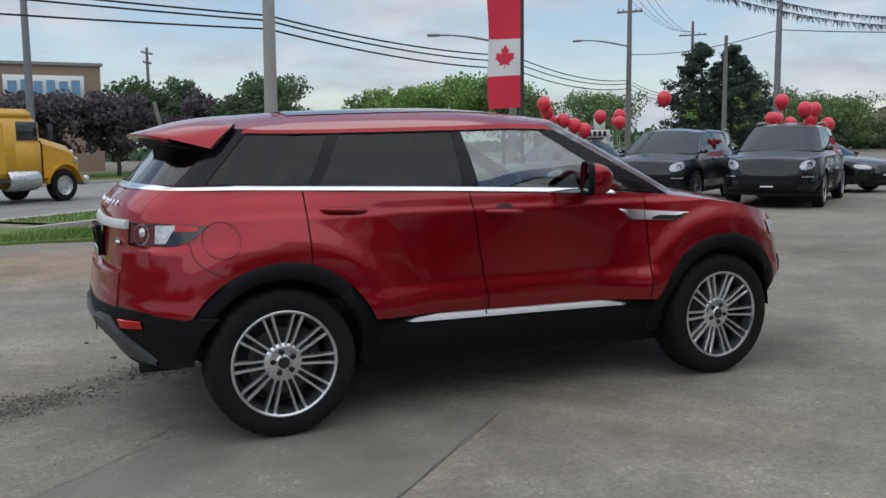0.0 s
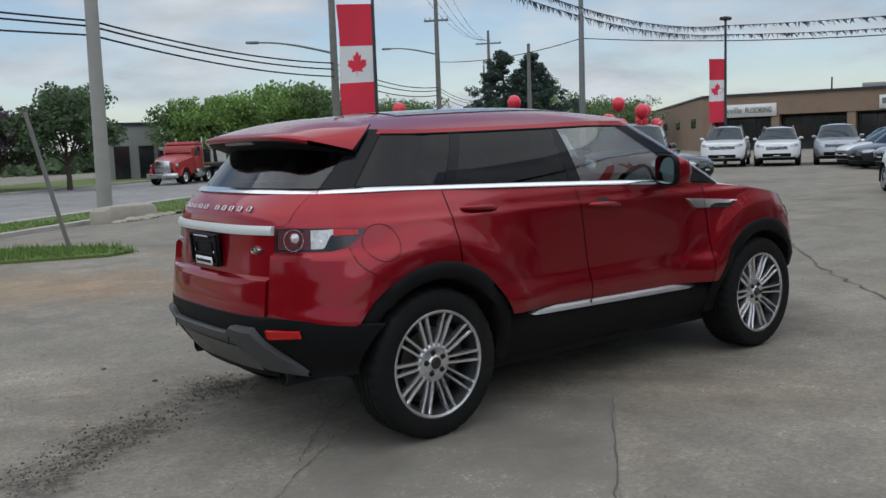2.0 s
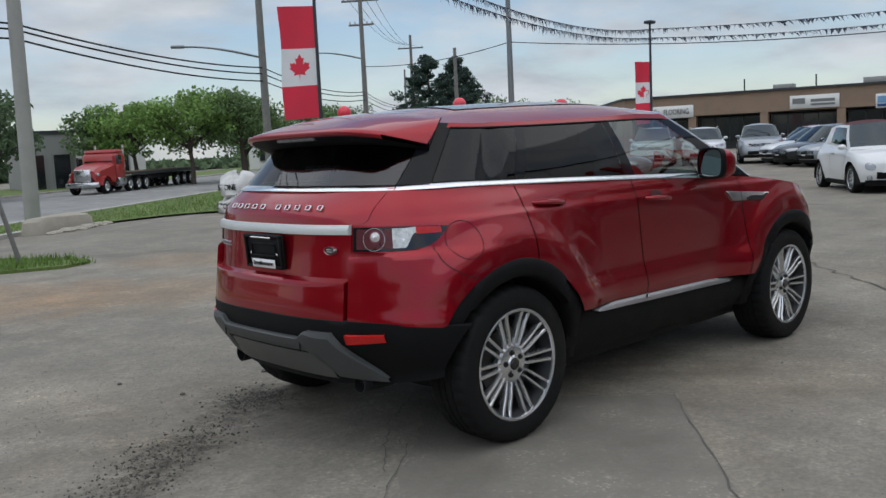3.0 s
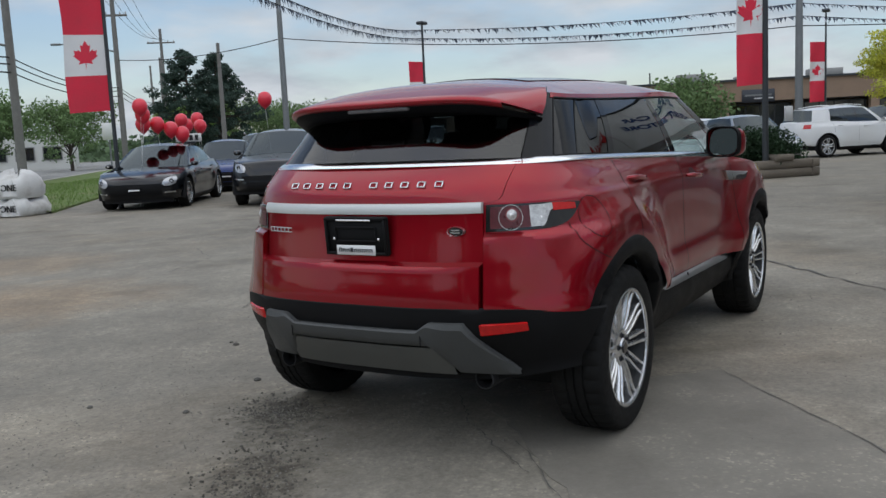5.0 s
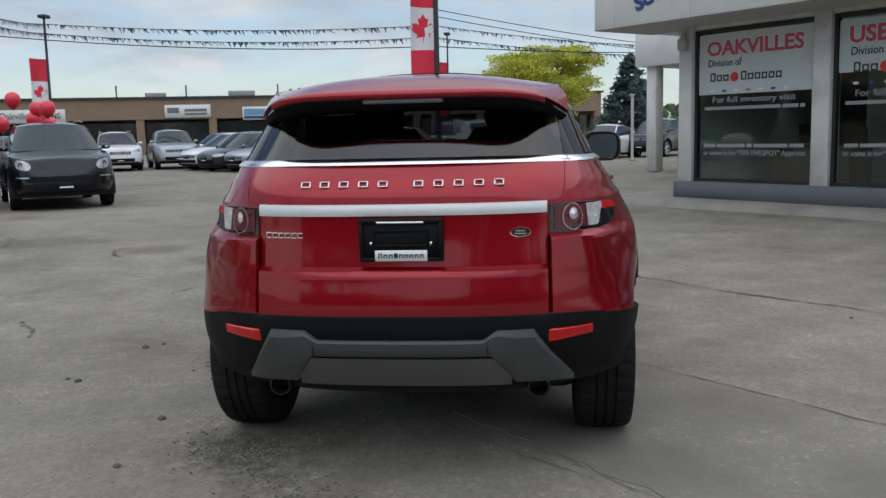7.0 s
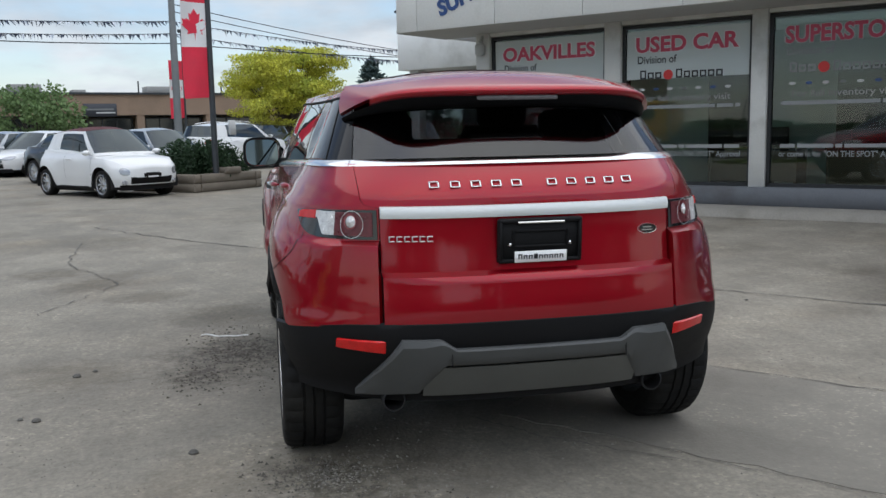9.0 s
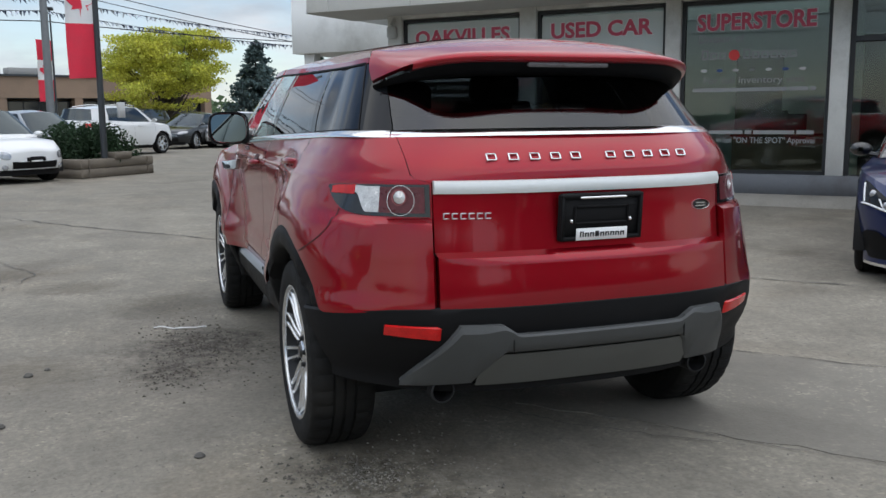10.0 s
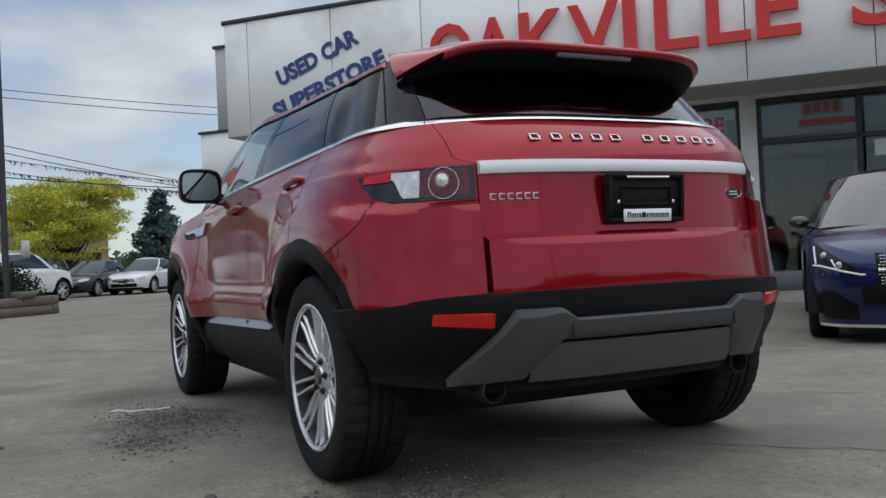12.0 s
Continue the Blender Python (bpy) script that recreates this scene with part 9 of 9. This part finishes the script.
def units():
    """Long single-storey brick row facing the lot, with shopfronts and signs."""
    ax, ay, bx, by = 58.6, 40.87, 75.2, -6.0
    ln = math.hypot(bx - ax, by - ay)
    yaw = math.degrees(math.atan2(by - ay, bx - ax))
    b = thing("brick_units", "long single-storey brown brick row of shop units", "building", pose(ax, ay, 0, 0, 0, yaw))
    # local x along the front, -y towards the lot
    MB().box((ln / 2, 6.0, 3.55), (ln, 12.0, 1.6)).out("upper_wall", M_BRICK, b, "brown brick upper wall")
    MB().box((ln / 2, 5.9, 4.42), (ln + 0.3, 12.2, 0.16)).out("parapet_cap", M_CAP, b, "dark parapet cap")
    MB().box((ln / 2, 7.0, 1.4), (ln, 10.0, 2.8)).out("lower_wall", M_BRICK, b)
    # end wall running back from the corner, and the roof over the corner
    for u, v, l_ in ((-2.2, 4.7, 10.4), (-6.6, 14.1, 10.4), (-11.0, 23.5, 10.4), (-15.4, 32.9, 10.4)):
        w_ = MB().box((0, 0, 2.17), (l_, 0.3, 4.34)).out("end_wall", M_BRICK, b, "brown brick end wall")
        w_.matrix_basis = pose(u, v, 0, 0, 0, 115.1)
        cp = MB().box((0, 0, 4.42), (l_ + 0.1, 0.5, 0.155)).out("parapet_cap", M_CAP, b)
        cp.matrix_basis = pose(u, v, 0, 0, 0, 115.1)
        MB().box((0, 0.17, 2.35), (2.6, 0.05, 0.8)).out("end_window", M_DKGLASS, w_, "dark high window")
    MB().grid([[(-0.2, 0.3, 4.3), (-17.4, 37.2, 4.3)], [(-0.2, 12.0, 4.3), (-0.2, 37.2, 4.3)]]).out("corner_roof", M_CAP, b)
    nb = 9
    for i in range(nb + 1):
        MB().box((ln * i / nb if 0 < i < nb else (0.3 if i == 0 else ln - 0.3), 0.5, 1.4), (0.6, 0.9, 2.8)).out("pier", M_BRICK, b, "brown brick pier")
    for i in range(nb):
        c = ln * (i + 0.5) / nb
        w = MB()
        for k in range(5):
            w.box((c - 2.2 + 1.1 * k, 0.95, 1.3), (0.08, 0.08, 2.5))
        w.box((c, 0.95, 2.5), (4.7, 0.08, 0.1)).box((c, 0.95, 0.12), (4.7, 0.08, 0.2))
        fr = w.out("shopfront_frame", M_FRAME, b)
        MB().box((c, 1.0, 1.3), (4.7, 0.04, 2.5)).out("pane", M_DKGLASS, fr, "dark shop window")
        MB().box((c, 1.4, 2.72), (4.8, 1.5, 0.1)).out("canopy", M_CAP, b)
    TXF = lambda u, z: Matrix(((1, 0, 0, u), (0, 0, -1, -0.16), (0, 1, 0, z), (0, 0, 0, 1)))
    def board(u, z, w, h, mt, name="sign_board", lab="shop sign board"):
        return MB().box((u, -0.06, z), (w, 0.12, h), ch=0.02).out(name, mt, b, lab)
    s = board(3.2, 3.15, 4.9, 1.0, M_SIGNW, lab="white shop sign with black lettering")
    writing("lettering", "FLOORING", 0.62, M_BLACKPR, s, TXF(4.3, 2.95), 0.01, 2.0, "black block lettering")
    writing("lettering", "Oakville", 0.72, M_GREYLET, s, TXF(2.0, 2.95), 0.01, 2.0, "grey serif lettering")
    s = board(14.7, 3.35, 3.5, 1.0, M_SIGNW, lab="white shop sign with dark bars")
    for u, w in ((13.6, 0.9), (15.3, 1.7)):
        MB().box((u, -0.13, 3.42), (w, 0.03, 0.42 if w < 1 else 0.22)).out("sign_bar", M_GREYLET, s)
    MB().box((15.3, -0.13, 3.12), (1.7, 0.03, 0.16)).out("sign_bar", M_GREYLET, s)
    s = board(20.25, 3.1, 2.7, 1.05, M_SIGNW, lab="white and blue shop sign")
    MB().box((20.25, -0.13, 3.2), (2.45, 0.03, 0.5)).out("sign_bar", M_SIGNB, s)
    MB().box((20.25, -0.13, 2.78), (2.45, 0.03, 0.2)).out("sign_bar", M_SIGNBLUE, s)
    s = board(30.1, 3.15, 2.45, 1.0, M_SIGND, lab="dark shop sign with a pale line")
    MB().box((30.1, -0.13, 3.2), (2.0, 0.03, 0.14)).out("sign_bar", M_GREYLET, s)
    MB().box((30.5, -0.13, 2.95), (1.4, 0.03, 0.1)).out("sign_bar", M_PALELET, s)
    for u, w, h in ((12, 1.6, 0.5), (19, 2.2, 0.6), (25.4, 2.4, 0.8), (29.4, 1.0, 0.4), (36, 2.6, 0.7), (44, 1.8, 0.6)):
        MB().box((u, 5.0, 4.5 + h / 2), (w, 1.6, h), ch=0.03).out("roof_unit", M_GREYB, b, "grey rooftop unit")
    for u in (9, 14.5, 22, 34, 41):
        MB().tube((u, 4, 4.4), (u, 4, 5.6), 0.06, n=8).out("vent_pipe", M_CAP, b)


units()


def block(name, label, x, y, z0, yaw, w, d, h, material, openings=(), cap=True):
    """A plain building: walls, roof edge and real window and door pieces on its front (-y)."""
    b = thing(name, label, "building", pose(x, y, z0, 0, 0, yaw))
    MB().box((0, d / 2, h / 2), (w, d, h)).out("wall", material, b)
    if cap:
        MB().box((0, d / 2, h + 0.08), (w + 0.3, d + 0.3, 0.18)).out("roof_edge", M_CAP if material is not M_TAN else M_GREYB, b)
    for u, z, ww, hh in openings:
        f = MB().box((u, -0.03, z), (ww + 0.2, 0.1, hh + 0.2)).out("window_frame", M_GREYB, b)
        MB().box((u, -0.09, z), (ww, 0.05, hh)).out("pane", M_DKGLASS, f, "dark window pane")
    return b


tb = block("warehouse_building", "tan block building with a blue sign across the street", -6.7, 55.4, ZS, 5, 17.0, 14.0, 6.6, M_TAN, ((-2, 1.4, 2.2, 1.6), (3, 1.4, 2.2, 1.6)))
sg = MB().box((5.2, -0.1, 5.2), (4.6, 0.14, 1.5), ch=0.02).out("sign_board", M_SIGNW, tb, "white and blue sign shown as bars")
for k in range(6):
    MB().box((3.4 + 0.72 * k, -0.19, 5.2), (0.5, 0.04, 0.95 if k % 2 else 0.8)).out("sign_bar", M_SIGNB, sg)
block("garage_building", "small grey garage building across the street", 17.0, 56.5, ZS, -10, 3.4, 6.0, 3.7, M_GREYB, ((-0.8, 1.2, 1.0, 2.2), (0.8, 1.2, 1.0, 2.2)))
block("white_house", "low white house across the street", 22.5, 61.5, ZS, -20, 6.2, 6.0, 2.9, M_WHITEB, ((-1.6, 1.4, 1.2, 1.1), (1.2, 1.4, 1.4, 1.1)))
block("distant_office", "pale distant building beyond the trees", 50.0, 78.0, ZS, -40, 9.0, 8.0, 3.6, M_WHITEB, ((-2.5, 1.6, 1.6, 1.2), (0, 1.6, 1.6, 1.2), (2.5, 1.6, 1.6, 1.2)))

# ---- street vehicles ----
P_YEL = mat("yellow_truck_paint", (0.66, 0.34, 0.015), 0.4, vary=0.1, coat=0.6)
P_TRED = mat("red_truck_paint", (0.34, 0.02, 0.02), 0.45, vary=0.15, coat=0.4)
M_DECK = mat("rusty_deck", (0.10, 0.065, 0.045), 0.9, vary=0.35, scale=2, bump=0.3)
M_TGLASS = mat("truck_glass", (0.02, 0.024, 0.028), 0.1, coat=0.5)


def truck_wheel(p, x, y, r=0.5, dual=False):
    w = MB().lathe([(0.0, -0.12), (0.16, -0.13), (0.2, -0.05), (0.29, -0.05), (0.30, -0.14), (0.31, -0.14), (0.31, 0.1)], 24).out("wheel", M_ALLOY, p, "pale steel wheel")
    MB().lathe([(0.30, -0.14), (0.36, -0.16), (0.46, -0.15), (r, -0.10), (r, 0.10), (0.46, 0.15), (0.30, 0.13)], 28).out("tyre", M_RUBBER, w)
    w.matrix_basis = pose(x, y, r, 0, 0, 0 if y < 0 else 180)
    if dual:
        w["label"] = "pale dual steel wheel"


def hooded_cab(p, pm, x0, k=1.0):
    """Bonneted cab with its bonnet ahead of x0, seen from its side; the cab behind."""
    rows = []
    for x, zt, hw in ((x0 + 2.15 * k, 1.15, 0.75), (x0 + 2.1 * k, 1.50, 0.85), (x0 + 1.6 * k, 1.74, 0.95), (x0 + 0.6 * k, 1.92, 1.05), (x0, 2.02, 1.1)):
        rows.append([(x, -hw, 0.75), (x, -hw, zt - 0.25), (x, -hw * 0.8, zt - 0.04), (x, 0, zt), (x, hw * 0.8, zt - 0.04), (x, hw, zt - 0.25), (x, hw, 0.75)])
    MB().grid(rows).out("bonnet", pm, p)
    MB().box((x0 + 2.15 * k + 0.05, 0, 1.2), (0.1, 1.1, 0.75), ch=0.03).out("grille", M_SATIN, p)
    MB().box((x0 + 2.15 * k + 0.1, 0, 0.62), (0.25, 2.2, 0.3), ch=0.06).out("front_bumper", M_SATIN, p)
    cab = MB().box((x0 - 0.75, 0, 1.65), (1.5, 2.25, 1.75), ch=0.15).box((x0 - 0.8, 0, 2.62), (1.25, 2.1, 0.35), ch=0.14).out("cab", pm, p)
    for s in (-1, 1):
        MB().box((x0 - 0.55, s * 1.13, 2.15), (0.75, 0.03, 0.55), ch=0.01).out("side_window", M_TGLASS, cab)
        MB().box((x0 - 0.55, s * 1.13, 1.35), (0.9, 0.02, 0.9), ch=0.01).out("door", pm, cab)
        MB().box((x0 + 0.1, s * 1.35, 2.1), (0.12, 0.14, 0.5), ch=0.03).out("mirror", M_CAP, cab)
        MB().tube((x0 - 1.62, s * 0.95, 1.0), (x0 - 1.62, s * 0.95, 3.1), 0.08, n=10).out("exhaust_stack", M_CHROME, p)
        MB().box((x0 + 2.15 * k - 0.2, s * 0.85, 1.25), (0.16, 0.28, 0.2), ch=0.04).out("head_lamp", M_LAMPCLEAR, p)
        MB().lathe([(0.3, 0), (0.33, 0.1), (0.33, 1.0), (0.3, 1.1)], 18, axis="z").out("fuel_tank", M_SATIN, p).matrix_basis = pose(x0 - 0.2, s * 0.95, 0.72, 0, -90, 0)
        MB().grid([[(x0 + 2.15 * k - 0.85 + 0.62 * math.cos(radians(t)), s * y, 0.52 + 0.62 * math.sin(radians(t))) for t in lerp_list(5, 175, 14)] for y in (0.75, 1.2)]).out("front_wing", pm, p)
    MB().box((x0 - 0.05, 0, 2.2), (0.05, 1.85, 0.55), ch=0.01, m=Matrix.Rotation(radians(-12), 3, "Y")).out("windscreen", M_TGLASS, p)
    for s in (-1, 1):
        truck_wheel(p, x0 + 2.15 * k - 0.85, s * 1.0, 0.5)


def flatbed_truck(m, pm, label, deck_len, axles, k=1.0):
    p = thing("flatbed_truck", label, "truck", m)
    hooded_cab(p, pm, 2.0, k)
    MB().box((-deck_len / 2 + 0.3, 0, 0.85), (deck_len + 1.6, 0.9, 0.28), ch=0.03).out("chassis", M_CAP, p)
    MB().box((-deck_len / 2 - 0.1, 0, 1.22), (deck_len, 2.45, 0.16), ch=0.02).out("deck", M_DECK, p, "rusty brown flat deck")
    for s in (-1, 1):
        MB().box((-deck_len / 2 - 0.1, s * 1.24, 1.16), (deck_len, 0.06, 0.2)).out("deck_rail", M_CAP, p)
    for x in axles:
        for s in (-1, 1):
            truck_wheel(p, x, s * 1.0, 0.5, True)
    return p


TH = 41.0
x_, y_, _ = uv(12.5, 21.0)
yt = flatbed_truck(pose(x_ + 0.0, y_, ZS, 0, 0, TH), P_YEL, "yellow bonneted lorry with chrome stacks on the street", 7.0, (-1.2, -4.6, -5.8), 0.74)
x_, y_, _ = uv(42.6, 23.6)
flatbed_truck(pose(x_, y_, ZS, 0, 0, TH + 180) @ Matrix.Diagonal((0.84, 0.84, 0.84, 1)), P_TRED, "red bonneted flatbed lorry with a rusty deck", 12.0, (0.0, -1.25, -2.5, -8.0, -9.3, -10.6))

# ---- small things at the entrance ----
bg = thing("stone_bags", "two stacked white bulk bags with black print", "bag", pose(7.0, 15.6, -0.02, 0, 0, 200))
M_BAG = mat("white_woven_bag", (0.66, 0.66, 0.64), 0.85, vary=0.12, scale=6, fine=120, bump=0.3, dirt=(0.42, 0.41, 0.38), dirt_scale=3)
for z0, sx_, sy_, h in ((0.0, 0.60, 0.42, 0.42), (0.40, 0.52, 0.36, 0.55)):
    rows = []
    for t, k in ((0, 0.8), (0.12, 1.0), (0.5, 1.04), (0.8, 0.9), (0.95, 0.62), (1.0, 0.2)):
        rows.append([(sx_ * k * math.copysign(abs(math.cos(a)) ** 0.6, math.cos(a)) * (1 + 0.09 * math.sin(5 * a + 7 * t) + 0.05 * math.sin(11 * a + 19 * t)), sy_ * k * math.copysign(abs(math.sin(a)) ** 0.6, math.sin(a)) * (1 + 0.10 * math.sin(4 * a + 3 * t) + 0.05 * math.sin(9 * a + 23 * t)), z0 + h * t + 0.07 * math.sin(3 * a + z0 * 9) * t * t + 0.03 * math.sin(8 * a) * t) for a in lerp_list(0, 2 * math.pi, 40)])
    b_ = MB().grid(rows).out("bag", M_BAG, bg, smooth=60)
    writing("lettering", "STONE", 0.2, M_BLACKPR, b_, Matrix(((0, 0, 1, sx_ * 1.03), (1, 0, 0, 0.0), (0, 1, 0, z0 + h * 0.32), (0, 0, 0, 1))), 0.012, 0.55, "black block lettering")
    writing("lettering", "STONE", 0.2, M_BLACKPR, b_, Matrix(((1, 0, 0, 0.0), (0, 0, -1, -sy_ * 1.05), (0, 1, 0, z0 + h * 0.32), (0, 0, 0, 1))), 0.012, 0.6, "black block lettering")
M_ROCK = mat("pale_stone", (0.36, 0.33, 0.27), 0.9, vary=0.2, scale=3, bump=0.5)
rk = MB()
rows = []
for t, k in ((0, 1.0), (0.3, 1.0), (0.75, 0.97), (0.95, 0.88), (1.0, 0.7)):
    rows.append([(0.95 * k * math.copysign(abs(math.cos(a)) ** 0.5, math.cos(a)) * (1 + 0.05 * math.sin(5 * a)), 0.35 * k * math.copysign(abs(math.sin(a)) ** 0.5, math.sin(a)) * (1 + 0.06 * math.sin(3 * a + 1)), 0.42 * t * (1 + 0.06 * math.sin(2 * a))) for a in lerp_list(0, 2 * math.pi, 30)])
rk.grid(rows).add([p for p in rows[-1][:-1]], [tuple(range(30))])
x_, y_, _ = uv(14.4, 11.3)
o = rk.out("boulder", M_ROCK, smooth=35); o.matrix_basis = pose(x_, y_, lie(11.3) - 0.03, 0, 0, 28)
tagged(o, "long flat pale boulder beside the entrance kerb", "boulder")
for k in range(46):
    r = rng2.uniform(0.05, 0.14)
    u, v = 14.2 + rng2.normal(0, 0.75), 10.7 + rng2.normal(0, 0.16)
    mb = MB().lathe([(0.0, 0.0), (r, 0.0), (r * 1.15, r * 0.4), (r * 0.7, r * 0.75), (0.0, r * 0.85)], 7, axis="z")
    mb.v = [(p[0] * (1 + 0.25 * math.sin(p[1] * 30 + k)), p[1] * (1 + 0.2 * math.cos(p[0] * 25)), p[2]) for p in mb.v]
    o = mb.out("stone", M_ROCK, smooth=25)
    o.matrix_basis = pose(*uv(u, v, lie(v) - 0.01), 0, 0, rng2.uniform(0, 360))
    tagged(o, "pale broken stone beside the boulder", "stone", "broken stones")
ps = thing("leaning_post", "rusty leaning steel post in the grass island", "post", pose(-0.15, 9.45, -0.05))
MB().path([(0, 0, -0.1), (-0.22, 0.03, 0.9), (-0.48, 0.07, 2.1)], [0.035, 0.032, 0.03], 8).out("shaft", M_POLEW, ps)
# low street signs by the pole
s_ = thing("street_sign", "small white street sign on a thin post", "sign", pose(24.0, 33.5, ZS, 0, 0, -50))
MB().tube((0, 0, -0.1), (0, 0, 3.0), 0.04, n=8).out("post", M_POLES, s_)
MB().box((0, -0.05, 2.55), (0.6, 0.02, 0.8), ch=0.005).out("plate", M_SIGNW, s_)
hn = thing("roof_number_sign", "white roof sign with its number as bars", "sign", pose(11.0, 14.6, 1.43, 0, 0, 224))
MB().box((0, 0, 0.1), (0.05, 0.62, 0.2), ch=0.01).out("board", M_SIGNW, hn)
for k in range(4):
    MB().box((0.03, -0.2 + 0.13 * k, 0.1), (0.01, 0.08, 0.13)).out("number_bar", M_BLACKPR, hn)
MB().box((0, 0, -0.02), (0.2, 0.3, 0.05)).out("foot", M_CAP, hn)
